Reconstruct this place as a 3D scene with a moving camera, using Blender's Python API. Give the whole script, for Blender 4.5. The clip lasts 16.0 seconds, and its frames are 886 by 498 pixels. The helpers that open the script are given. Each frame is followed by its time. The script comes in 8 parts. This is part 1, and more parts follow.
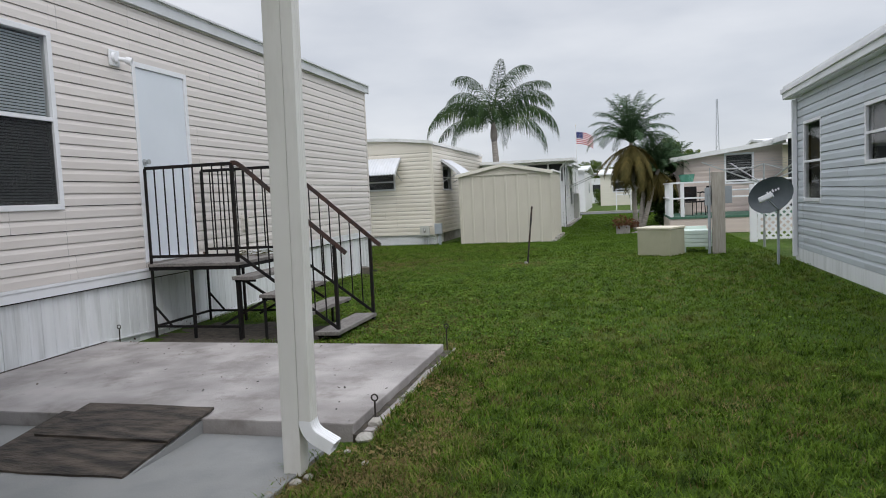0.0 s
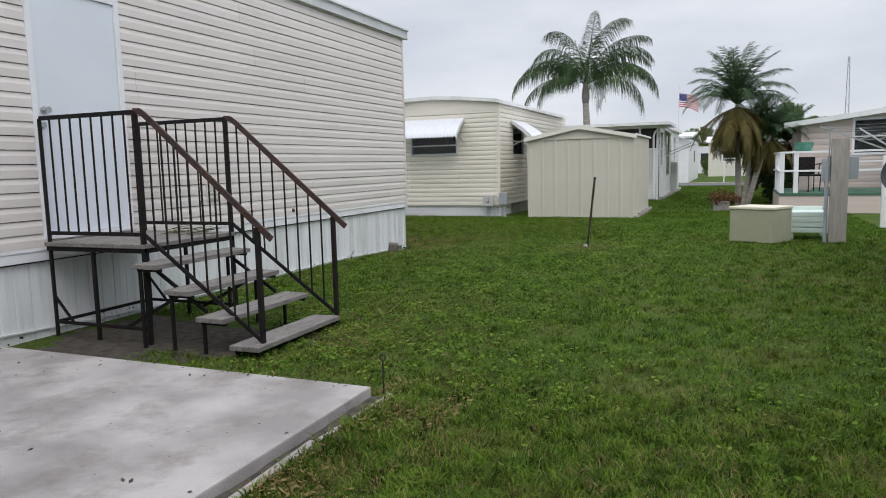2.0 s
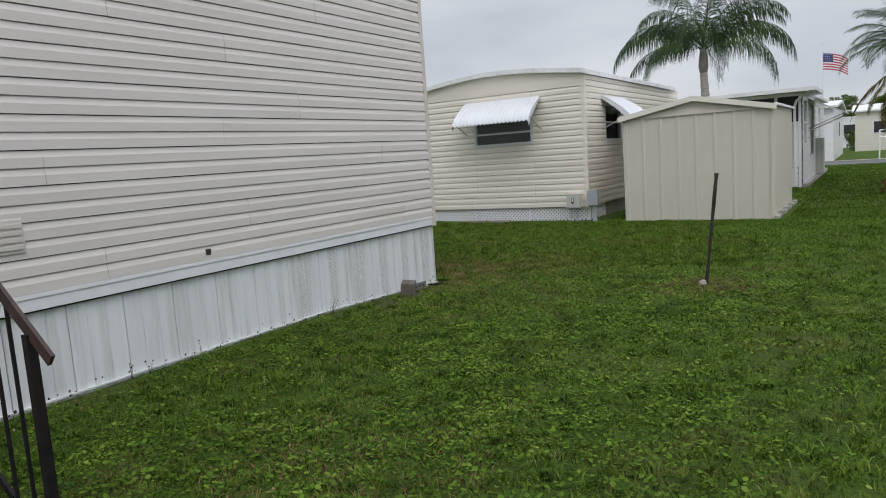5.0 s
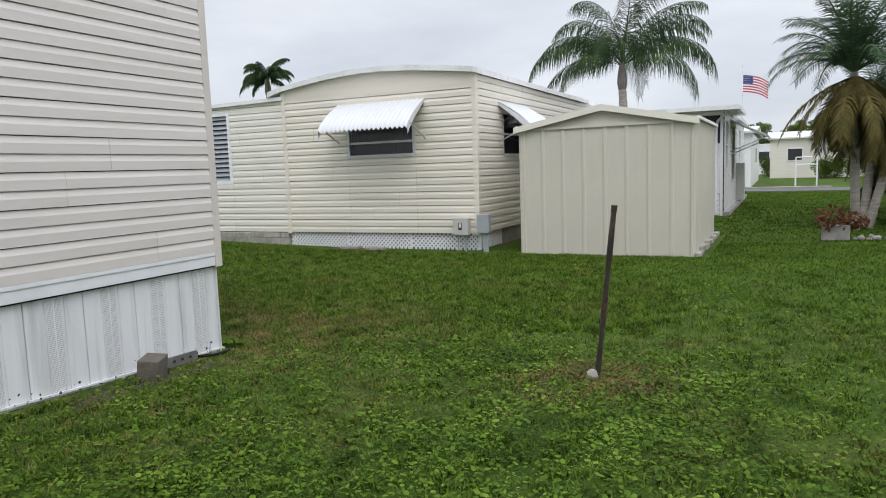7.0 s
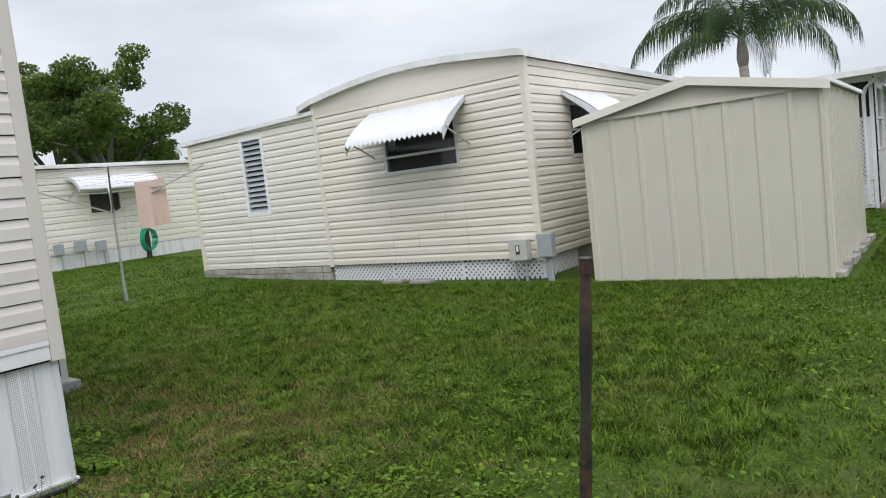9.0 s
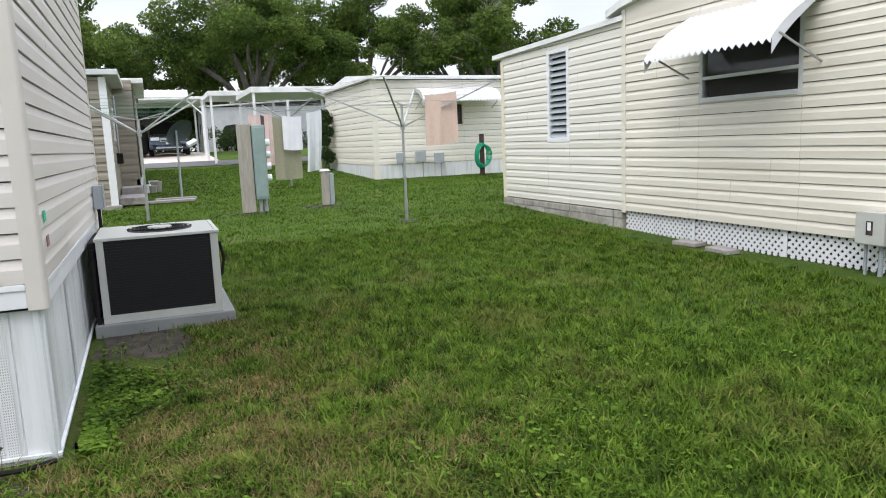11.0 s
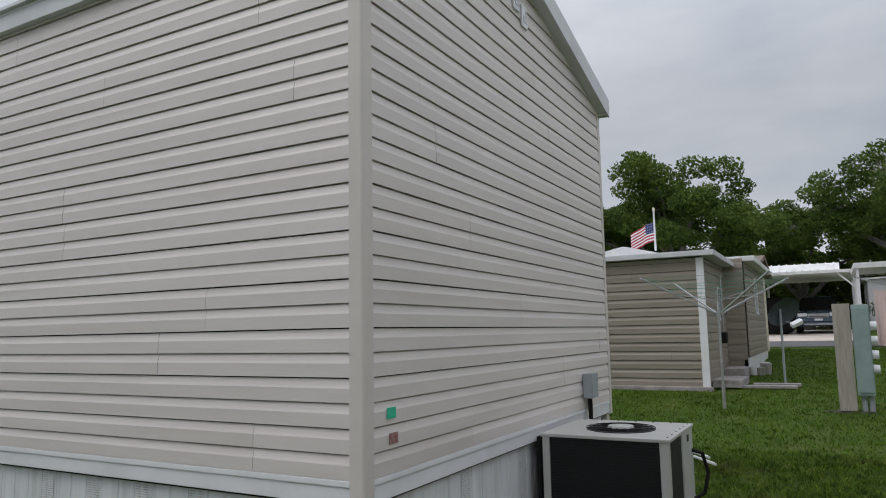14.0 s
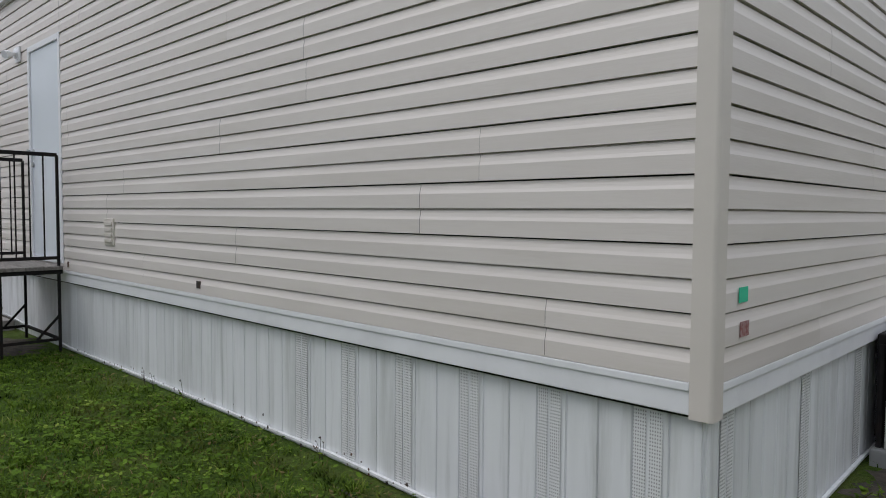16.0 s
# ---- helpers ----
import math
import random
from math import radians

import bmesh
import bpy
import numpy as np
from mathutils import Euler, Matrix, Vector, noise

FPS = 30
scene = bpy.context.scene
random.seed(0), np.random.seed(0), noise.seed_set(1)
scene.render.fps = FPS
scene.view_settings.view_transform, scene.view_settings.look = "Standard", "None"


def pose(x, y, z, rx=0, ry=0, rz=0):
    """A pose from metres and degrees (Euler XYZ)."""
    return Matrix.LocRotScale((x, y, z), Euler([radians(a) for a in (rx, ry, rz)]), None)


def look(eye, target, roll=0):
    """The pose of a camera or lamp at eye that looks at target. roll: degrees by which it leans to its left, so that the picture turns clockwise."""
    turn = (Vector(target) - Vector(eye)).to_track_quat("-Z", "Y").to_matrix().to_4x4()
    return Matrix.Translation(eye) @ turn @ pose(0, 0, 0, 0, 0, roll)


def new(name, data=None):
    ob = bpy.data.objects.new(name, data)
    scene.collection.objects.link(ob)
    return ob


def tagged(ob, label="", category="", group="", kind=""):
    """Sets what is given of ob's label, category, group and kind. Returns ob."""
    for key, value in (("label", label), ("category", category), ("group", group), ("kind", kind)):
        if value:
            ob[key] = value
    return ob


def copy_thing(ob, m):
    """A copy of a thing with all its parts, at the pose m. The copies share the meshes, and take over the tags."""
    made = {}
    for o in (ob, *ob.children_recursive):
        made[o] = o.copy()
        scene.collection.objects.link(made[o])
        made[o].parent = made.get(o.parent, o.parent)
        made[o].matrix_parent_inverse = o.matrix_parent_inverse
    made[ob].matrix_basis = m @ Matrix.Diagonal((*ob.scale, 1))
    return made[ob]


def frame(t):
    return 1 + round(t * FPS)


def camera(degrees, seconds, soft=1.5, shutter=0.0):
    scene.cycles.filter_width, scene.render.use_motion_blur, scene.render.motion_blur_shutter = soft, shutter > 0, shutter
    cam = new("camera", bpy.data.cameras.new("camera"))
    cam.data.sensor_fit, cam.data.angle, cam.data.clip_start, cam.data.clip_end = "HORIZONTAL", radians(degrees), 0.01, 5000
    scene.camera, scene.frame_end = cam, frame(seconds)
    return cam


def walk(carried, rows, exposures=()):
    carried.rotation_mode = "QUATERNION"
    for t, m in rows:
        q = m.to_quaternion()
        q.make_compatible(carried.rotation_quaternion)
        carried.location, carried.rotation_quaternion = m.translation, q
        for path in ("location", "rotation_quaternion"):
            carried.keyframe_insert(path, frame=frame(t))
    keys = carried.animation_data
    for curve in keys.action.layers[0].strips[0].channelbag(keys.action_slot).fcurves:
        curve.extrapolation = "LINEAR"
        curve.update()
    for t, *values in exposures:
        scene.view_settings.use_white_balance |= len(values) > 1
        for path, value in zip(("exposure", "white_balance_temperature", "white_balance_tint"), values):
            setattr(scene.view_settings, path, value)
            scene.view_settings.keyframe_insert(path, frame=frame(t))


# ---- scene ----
cam = camera(64.5, 16.0, soft=1.0)
PATH = [
    (0, (-0.404, -0.345, 1.347), (-0.893, 1.589, 1.2), -2.6),
    (0.5, (-0.188, 0.154, 1.368), (-0.777, 2.047, 1.109), -3.7),
    (1, (-0.101, 0.692, 1.396), (-0.722, 2.574, 1.127), -2.9),
    (1.5, (-0.013, 1.345, 1.374), (-0.777, 3.179, 1.142), -3.3),
    (2, (-0.016, 1.986, 1.327), (-0.777, 3.82, 1.092), -1.4),
    (2.5, (-0.044, 2.664, 1.362), (-0.916, 4.45, 1.142), -3.8),
    (3, (-0.201, 3.291, 1.354), (-1.224, 4.998, 1.155), -3.0),
    (3.5, (-0.334, 3.899, 1.393), (-1.385, 5.595, 1.258), -2.8),
    (4, (-0.436, 4.549, 1.377), (-1.676, 6.111, 1.226), -4.1),
    (4.5, (-0.611, 5.159, 1.399), (-1.772, 6.777, 1.218), -3.9),
    (5, (-0.707, 5.852, 1.409), (-1.755, 7.537, 1.156), -4.0),
    (5.2, (-0.783, 6.16, 1.384), (-1.766, 7.883, 1.131), -3.3),
    (7.5, (-1.09, 9.298, 1.349), (-1.954, 11.088, 1.126), -2.1),
    (8, (-1.112, 9.95, 1.379), (-2.055, 11.7, 1.157), -5.0),
    (10.3, (-1.486, 12.85, 1.256), (-3.145, 13.937, 1.002), -3.4),
    (10.5, (-1.568, 13.101, 1.29), (-3.303, 14.045, 0.975), -4.1),
    (11, (-1.736, 13.541, 1.295), (-3.566, 14.286, 0.99), -2.3),
    (11.5, (-1.977, 13.966, 1.229), (-3.929, 14.336, 0.995), -3.3),
    (12, (-2.233, 14.323, 1.245), (-4.209, 14.359, 0.935), -2.6),
    (12.5, (-2.444, 14.565, 1.253), (-4.401, 14.297, 0.938), -2.6),
    (13, (-2.584, 14.757, 1.288), (-4.444, 14.058, 1.061), -1.4),
    (13.5, (-2.595, 14.842, 1.333), (-4.399, 13.986, 1.454), -1.9),
    (14, (-2.637, 14.902, 1.387), (-4.38, 13.95, 1.626), -1.1),
    (14.5, (-2.765, 14.978, 1.325), (-4.494, 13.978, 1.424), -0.6),
    (15, (-2.957, 14.841, 1.327), (-4.681, 13.828, 1.345), 1.1),
    (15.5, (-3.149, 14.526, 1.315), (-4.69, 13.253, 1.238), 1.3),
    (16, (-3.07, 13.977, 1.29), (-4.502, 12.585, 1.187), 0.4),
]
EXPOSURES = [(0, -0.07), (1.0, -0.04), (3.0, 0.06), (3.8, -0.08), (5, -0.18), (7.5, 0.16), (8, 0.14), (10.3, 0.4), (11.5, 0.58), (12.5, 0.4), (13.2, 0.0), (13.7, -0.4), (14.3, -0.5), (15, -0.36), (16, -0.34)]
walk(cam, [(t, look(eye, target, roll)) for t, eye, target, roll in PATH], EXPOSURES)

# light and exposure
SUN, SKY_STRENGTH, ZENITH = 1.0, 1.0, 2.6
CLOUD_DARK, CLOUD_LIGHT = (0.60, 0.64, 0.72), (0.84, 0.865, 0.92)
GRASS_A, GRASS_B, GRASS_C = (0.014, 0.031, 0.003), (0.142, 0.240, 0.024), (0.058, 0.115, 0.009)
scene.view_settings.exposure = 0.0

# ---------------------------------------------------------------- sky and light
def make_world():
    w = bpy.data.worlds.new("overcast_sky")
    scene.world = w
    w.use_nodes = True
    nt = w.node_tree
    nt.nodes.clear()
    out = nt.nodes.new("ShaderNodeOutputWorld")
    bg = nt.nodes.new("ShaderNodeBackground")
    sky = nt.nodes.new("ShaderNodeTexSky")
    sky.sky_type = "NISHITA"
    sky.sun_disc = False
    sky.sun_elevation = radians(48)
    sky.sun_rotation = radians(200)
    scale = nt.nodes.new("ShaderNodeVectorMath")
    scale.operation = "SCALE"
    scale.inputs["Scale"].default_value = 0.10
    nt.links.new(sky.outputs["Color"], scale.inputs[0])
    # cloud deck: brighter towards the zenith, soft billows
    tc = nt.nodes.new("ShaderNodeTexCoord")
    sep = nt.nodes.new("ShaderNodeSeparateXYZ")
    nt.links.new(tc.outputs["Generated"], sep.inputs[0])
    mp = nt.nodes.new("ShaderNodeMapping")
    mp.inputs["Scale"].default_value = (1.0, 1.0, 3.2)
    nt.links.new(tc.outputs["Generated"], mp.inputs[0])
    n1 = nt.nodes.new("ShaderNodeTexNoise")
    n1.inputs["Scale"].default_value = 2.6
    n1.inputs["Detail"].default_value = 5
    n1.inputs["Roughness"].default_value = 0.5
    nt.links.new(mp.outputs[0], n1.inputs[0])
    ramp = nt.nodes.new("ShaderNodeValToRGB")
    ramp.color_ramp.elements[0].position = 0.32
    ramp.color_ramp.elements[0].color = (*CLOUD_DARK, 1)
    ramp.color_ramp.elements[1].position = 0.66
    ramp.color_ramp.elements[1].color = (*CLOUD_LIGHT, 1)
    nt.links.new(n1.outputs[0], ramp.inputs[0])
    up = nt.nodes.new("ShaderNodeMapRange")
    up.inputs["From Min"].default_value = 0.30
    up.inputs["From Max"].default_value = 1.0
    up.inputs["To Min"].default_value = 1.0
    up.inputs["To Max"].default_value = ZENITH
    nt.links.new(sep.outputs[2], up.inputs[0])
    mul = nt.nodes.new("ShaderNodeVectorMath")
    mul.operation = "SCALE"
    nt.links.new(ramp.outputs[0], mul.inputs[0])
    nt.links.new(up.outputs[0], mul.inputs["Scale"])
    mix = nt.nodes.new("ShaderNodeMixRGB")
    mix.inputs[0].default_value = 0.9
    nt.links.new(scale.outputs[0], mix.inputs[1])
    nt.links.new(mul.outputs[0], mix.inputs[2])
    nt.links.new(mix.outputs[0], bg.inputs[0])
    bg.inputs[1].default_value = SKY_STRENGTH
    nt.links.new(bg.outputs[0], out.inputs[0])


make_world()
sun_data = bpy.data.lights.new("sun", "SUN")
sun_data.energy = SUN
sun_data.angle = radians(30)
sun_data.color = (1.0, 0.97, 0.92)
sun_ob = new("sun", sun_data)
sun_ob.matrix_world = look((20, -25, 40), (0, 0, 0))


# ---------------------------------------------------------------- materials
def mat(name, c1, c2=None, scale=8.0, rough=0.6, metal=0.0, bump=0.0, bscale=60.0, stretch=(1, 1, 1), c3=None, s3=1.2,
        vary=0.0, rvar=0.1, thin=False, alpha=1.0):
    """A procedural surface: fine noise c1 to c2, wide stains towards c3, bump, and a little change from piece to piece."""
    m = bpy.data.materials.new(name)
    m.use_nodes = True
    nt = m.node_tree
    b = nt.nodes["Principled BSDF"]
    b.inputs["Roughness"].default_value = rough
    b.inputs["Metallic"].default_value = metal
    b.inputs["Base Color"].default_value = (*c1, 1)
    tc = nt.nodes.new("ShaderNodeTexCoord")
    mp = nt.nodes.new("ShaderNodeMapping")
    mp.inputs["Scale"].default_value = stretch
    nt.links.new(tc.outputs["Object"], mp.inputs[0])
    vec = mp.outputs[0]
    if vary:
        oi = nt.nodes.new("ShaderNodeObjectInfo")
        add = nt.nodes.new("ShaderNodeVectorMath")
        add.operation = "MULTIPLY_ADD"
        add.inputs[1].default_value = (37, 17, 29)
        nt.links.new(oi.outputs["Random"], add.inputs[0])
        nt.links.new(mp.outputs[0], add.inputs[2])
        vec = add.outputs[0]
    col = None
    if c2 is not None:
        n = nt.nodes.new("ShaderNodeTexNoise")
        n.inputs["Scale"].default_value = scale
        n.inputs["Detail"].default_value = 6
        nt.links.new(vec, n.inputs[0])
        r = nt.nodes.new("ShaderNodeValToRGB")
        r.color_ramp.elements[0].position, r.color_ramp.elements[1].position = 0.35, 0.65
        r.color_ramp.elements[0].color, r.color_ramp.elements[1].color = (*c1, 1), (*c2, 1)
        nt.links.new(n.outputs[0], r.inputs[0])
        col = r.outputs[0]
        rr = nt.nodes.new("ShaderNodeMapRange")
        rr.inputs["To Min"].default_value = max(0.02, rough - rvar)
        rr.inputs["To Max"].default_value = min(1, rough + rvar)
        nt.links.new(n.outputs[0], rr.inputs[0])
        nt.links.new(rr.outputs[0], b.inputs["Roughness"])
    if c3 is not None:
        n3 = nt.nodes.new("ShaderNodeTexNoise")
        n3.inputs["Scale"].default_value = s3
        n3.inputs["Detail"].default_value = 8
        n3.inputs["Roughness"].default_value = 0.65
        nt.links.new(vec, n3.inputs[0])
        r3 = nt.nodes.new("ShaderNodeMapRange")
        r3.inputs["From Min"].default_value, r3.inputs["From Max"].default_value = 0.5, 0.72
        nt.links.new(n3.outputs[0], r3.inputs[0])
        mx = nt.nodes.new("ShaderNodeMixRGB")
        nt.links.new(r3.outputs[0], mx.inputs[0])
        if col is not None:
            nt.links.new(col, mx.inputs[1])
        else:
            mx.inputs[1].default_value = (*c1, 1)
        mx.inputs[2].default_value = (*c3, 1)
        col = mx.outputs[0]
    if vary:
        hs = nt.nodes.new("ShaderNodeHueSaturation")
        vr = nt.nodes.new("ShaderNodeMapRange")
        vr.inputs["To Min"].default_value, vr.inputs["To Max"].default_value = 1 - vary, 1 + vary
        nt.links.new(oi.outputs["Random"], vr.inputs[0])
        nt.links.new(vr.outputs[0], hs.inputs["Value"])
        if col is not None:
            nt.links.new(col, hs.inputs["Color"])
        else:
            hs.inputs["Color"].default_value = (*c1, 1)
        col = hs.outputs[0]
    if col is not None:
        nt.links.new(col, b.inputs["Base Color"])
    if bump:
        nb = nt.nodes.new("ShaderNodeTexNoise")
        nb.inputs["Scale"].default_value = bscale
        nb.inputs["Detail"].default_value = 5
        nt.links.new(vec, nb.inputs[0])
        bp = nt.nodes.new("ShaderNodeBump")
        bp.inputs["Strength"].default_value = bump
        bp.inputs["Distance"].default_value = 0.01
        nt.links.new(nb.outputs[0], bp.inputs["Height"])
        nt.links.new(bp.outputs[0], b.inputs["Normal"])
    return m


def leaf_mat(name, c1, c2, c3=None, trans=0.25, rough=0.5, scale=0.8):
    """Foliage: colour changes from leaf to leaf and in wide patches; some light passes through."""
    m = bpy.data.materials.new(name)
    m.use_nodes = True
    nt = m.node_tree
    b = nt.nodes["Principled BSDF"]
    b.inputs["Roughness"].default_value = max(rough, 0.7)
    b.inputs["Specular IOR Level"].default_value = 0.12
    geo = nt.nodes.new("ShaderNodeNewGeometry")
    tc = nt.nodes.new("ShaderNodeTexCoord")
    n = nt.nodes.new("ShaderNodeTexNoise")
    n.inputs["Scale"].default_value = scale
    n.inputs["Detail"].default_value = 4
    nt.links.new(tc.outputs["Object"], n.inputs[0])
    av = nt.nodes.new("ShaderNodeMath")
    av.operation = "MULTIPLY_ADD"
    av.inputs[1].default_value = 0.5
    nt.links.new(geo.outputs["Random Per Island"], av.inputs[0])
    hf = nt.nodes.new("ShaderNodeMath")
    hf.operation = "MULTIPLY_ADD"
    hf.inputs[1].default_value = 1.5
    hf.inputs[2].default_value = -0.5
    nt.links.new(n.outputs[0], hf.inputs[0])
    nt.links.new(hf.outputs[0], av.inputs[2])
    r = nt.nodes.new("ShaderNodeValToRGB")
    r.color_ramp.elements[0].position, r.color_ramp.elements[1].position = 0.15, 0.75
    r.color_ramp.elements[0].color, r.color_ramp.elements[1].color = (*c1, 1), (*c2, 1)
    if c3 is not None:
        e = r.color_ramp.elements.new(0.97)
        e.color = (*c3, 1)
    nt.links.new(av.outputs[0], r.inputs[0])
    nt.links.new(r.outputs[0], b.inputs["Base Color"])
    tr = nt.nodes.new("ShaderNodeBsdfTranslucent")
    nt.links.new(r.outputs[0], tr.inputs[0])
    ms = nt.nodes.new("ShaderNodeMixShader")
    ms.inputs[0].default_value = trans
    nt.links.new(b.outputs[0], ms.inputs[1])
    nt.links.new(tr.outputs[0], ms.inputs[2])
    nt.links.new(ms.outputs[0], nt.nodes["Material Output"].inputs[0])
    return m


def glass_mat():
    m = bpy.data.materials.new("window_glass")
    m.use_nodes = True
    nt = m.node_tree
    nt.nodes.remove(nt.nodes["Principled BSDF"])
    fr = nt.nodes.new("ShaderNodeFresnel")
    fr.inputs[0].default_value = 1.5
    gl = nt.nodes.new("ShaderNodeBsdfGlossy")
    gl.inputs["Roughness"].default_value = 0.03
    tr = nt.nodes.new("ShaderNodeBsdfTransparent")
    tr.inputs[0].default_value = (0.78, 0.82, 0.8, 1)
    ms = nt.nodes.new("ShaderNodeMixShader")
    nt.links.new(fr.outputs[0], ms.inputs[0])
    nt.links.new(tr.outputs[0], ms.inputs[1])
    nt.links.new(gl.outputs[0], ms.inputs[2])
    nt.links.new(ms.outputs[0], nt.nodes["Material Output"].inputs[0])
    return m


def perforated_mat():
    """Skirting with a field of small punched holes."""
    m = mat("perforated_skirt_vinyl", (0.72, 0.72, 0.73), (0.78, 0.78, 0.79), 5, 0.45)
    nt = m.node_tree
    b = nt.nodes["Principled BSDF"]
    tc = nt.nodes.new("ShaderNodeTexCoord")
    mp = nt.nodes.new("ShaderNodeMapping")
    mp.inputs["Scale"].default_value = (1, 1, 0.72)
    nt.links.new(tc.outputs["Object"], mp.inputs[0])
    br = nt.nodes.new("ShaderNodeTexVoronoi")
    br.inputs["Scale"].default_value = 108
    br.inputs["Randomness"].default_value = 0.0
    nt.links.new(mp.outputs[0], br.inputs[0])
    st = nt.nodes.new("ShaderNodeMath")
    st.operation = "LESS_THAN"
    st.inputs[1].default_value = 0.26
    nt.links.new(br.outputs["Distance"], st.inputs[0])
    mx = nt.nodes.new("ShaderNodeMixRGB")
    nt.links.new(st.outputs[0], mx.inputs[0])
    mx.inputs[1].default_value = (0.75, 0.75, 0.76, 1)
    mx.inputs[2].default_value = (0.30, 0.30, 0.31, 1)
    nt.links.new(mx.outputs[0], b.inputs["Base Color"])
    return m


def mesh_screen_mat():
    """Fine insect mesh: half of the light passes."""
    m = mat("insect_mesh", (0.02, 0.02, 0.022), None, rough=0.8)
    nt = m.node_tree
    tr = nt.nodes.new("ShaderNodeBsdfTransparent")
    ms = nt.nodes.new("ShaderNodeMixShader")
    ms.inputs[0].default_value = 0.45
    nt.links.new(tr.outputs[0], ms.inputs[1])
    nt.links.new(nt.nodes["Principled BSDF"].outputs[0], ms.inputs[2])
    nt.links.new(ms.outputs[0], nt.nodes["Material Output"].inputs[0])
    return m


SCREEN_MESH = mesh_screen_mat()
VINYL = mat("warm_white_vinyl", (0.69, 0.635, 0.605), (0.735, 0.68, 0.65), 3, 0.42, bump=0.05, bscale=30, stretch=(0.3, 0.3, 4), c3=(0.64, 0.585, 0.545), s3=1.0, vary=0.025)
VINYL_POST = mat("vinyl_corner_trim", (0.64, 0.59, 0.545), (0.68, 0.625, 0.58), 3, 0.45, bump=0.03)
WHITE = mat("white_trim_vinyl", (0.80, 0.80, 0.83), (0.84, 0.84, 0.87), 4, 0.38, c3=(0.72, 0.72, 0.74), s3=1.3)
FASCIA = mat("aluminium_fascia", (0.60, 0.61, 0.63), (0.66, 0.67, 0.69), 3, 0.4, c3=(0.52, 0.52, 0.53), s3=1.0)
SKIRT = mat("white_skirt_vinyl", (0.74, 0.75, 0.77), (0.80, 0.81, 0.83), 4, 0.4, stretch=(3, 3, 0.22), c3=(0.56, 0.57, 0.57), s3=3.0, vary=0.03)
POSTM = mat("aged_white_aluminium", (0.66, 0.645, 0.62), (0.72, 0.705, 0.68), 3, 0.42, bump=0.05, bscale=20, stretch=(2, 2, 0.5), c3=(0.58, 0.56, 0.53), s3=2.0)
PERF = perforated_mat()
DOORW = mat("painted_door", (0.70, 0.74, 0.80), (0.74, 0.78, 0.84), 1.5, 0.35)
CREAM = mat("cream_vinyl", (0.71, 0.66, 0.575), (0.76, 0.71, 0.625), 3, 0.45, bump=0.04, bscale=30, stretch=(0.3, 0.3, 4), c3=(0.67, 0.615, 0.52), s3=1.0, vary=0.03)
CREAMW = mat("pale_cream_vinyl", (0.73, 0.70, 0.635), (0.77, 0.74, 0.675), 3, 0.45, bump=0.04, bscale=30, stretch=(0.3, 0.3, 4), c3=(0.68, 0.64, 0.57), s3=1.0, vary=0.02)
CREAM_T = mat("cream_trim", (0.72, 0.65, 0.52), (0.76, 0.69, 0.56), 4, 0.45)
PALEW = mat("pale_vinyl", (0.76, 0.72, 0.64), (0.80, 0.76, 0.68), 3, 0.45, stretch=(0.3, 0.3, 4), vary=0.025)
GREYV = mat("grey_blue_vinyl", (0.50, 0.54, 0.58), (0.54, 0.58, 0.62), 3, 0.42, bump=0.04, bscale=30, stretch=(0.3, 0.3, 4), c3=(0.42, 0.44, 0.46), vary=0.03)
TANV = mat("taupe_vinyl", (0.27, 0.235, 0.19), (0.315, 0.275, 0.225), 3, 0.5, bump=0.05, bscale=30, stretch=(0.3, 0.3, 4), vary=0.05)
PINKV = mat("pinkish_vinyl", (0.60, 0.50, 0.46), (0.65, 0.55, 0.5), 3, 0.5, stretch=(0.3, 0.3, 4), vary=0.04)
SHEDM = mat("beige_shed_steel", (0.57, 0.535, 0.46), (0.61, 0.575, 0.495), 1.5, 0.5, stretch=(1, 1, 0.4), c3=(0.53, 0.49, 0.415), s3=1.0)
ROOFW = mat("white_roof_metal", (0.74, 0.74, 0.74), (0.82, 0.82, 0.82), 3, 0.4, c3=(0.6, 0.6, 0.58), s3=2)
AWNING = mat("white_awning_metal", (0.63, 0.645, 0.68), (0.69, 0.70, 0.735), 3, 0.35, c3=(0.62, 0.63, 0.65), s3=3)
CONC = mat("weathered_concrete", (0.255, 0.235, 0.228), (0.44, 0.41, 0.40), 2.1, 0.85, bump=0.35, bscale=70, c3=(0.19, 0.168, 0.155), s3=2.4)
CONC2 = mat("painted_grey_concrete", (0.215, 0.22, 0.222), (0.27, 0.272, 0.272), 4, 0.8, bump=0.2, bscale=90, c3=(0.20, 0.197, 0.19), s3=1.0)
STONE = mat("grey_edging_stone", (0.30, 0.28, 0.25), (0.42, 0.40, 0.37), 9, 0.9, bump=0.5, bscale=40, c3=(0.22, 0.21, 0.17), s3=5, vary=0.15)
BLACK = mat("black_wrought_iron", (0.008, 0.008, 0.009), (0.016, 0.014, 0.014), 20, 0.75, bump=0.15, bscale=150, c3=(0.022, 0.014, 0.011), s3=7)
BLACK.node_tree.nodes["Principled BSDF"].inputs["Specular IOR Level"].default_value = 0.2
RUST = mat("rusted_handrail", (0.03, 0.018, 0.015), (0.075, 0.034, 0.024), 14, 0.6, bump=0.3, bscale=150, c3=(0.03, 0.024, 0.022), s3=6)
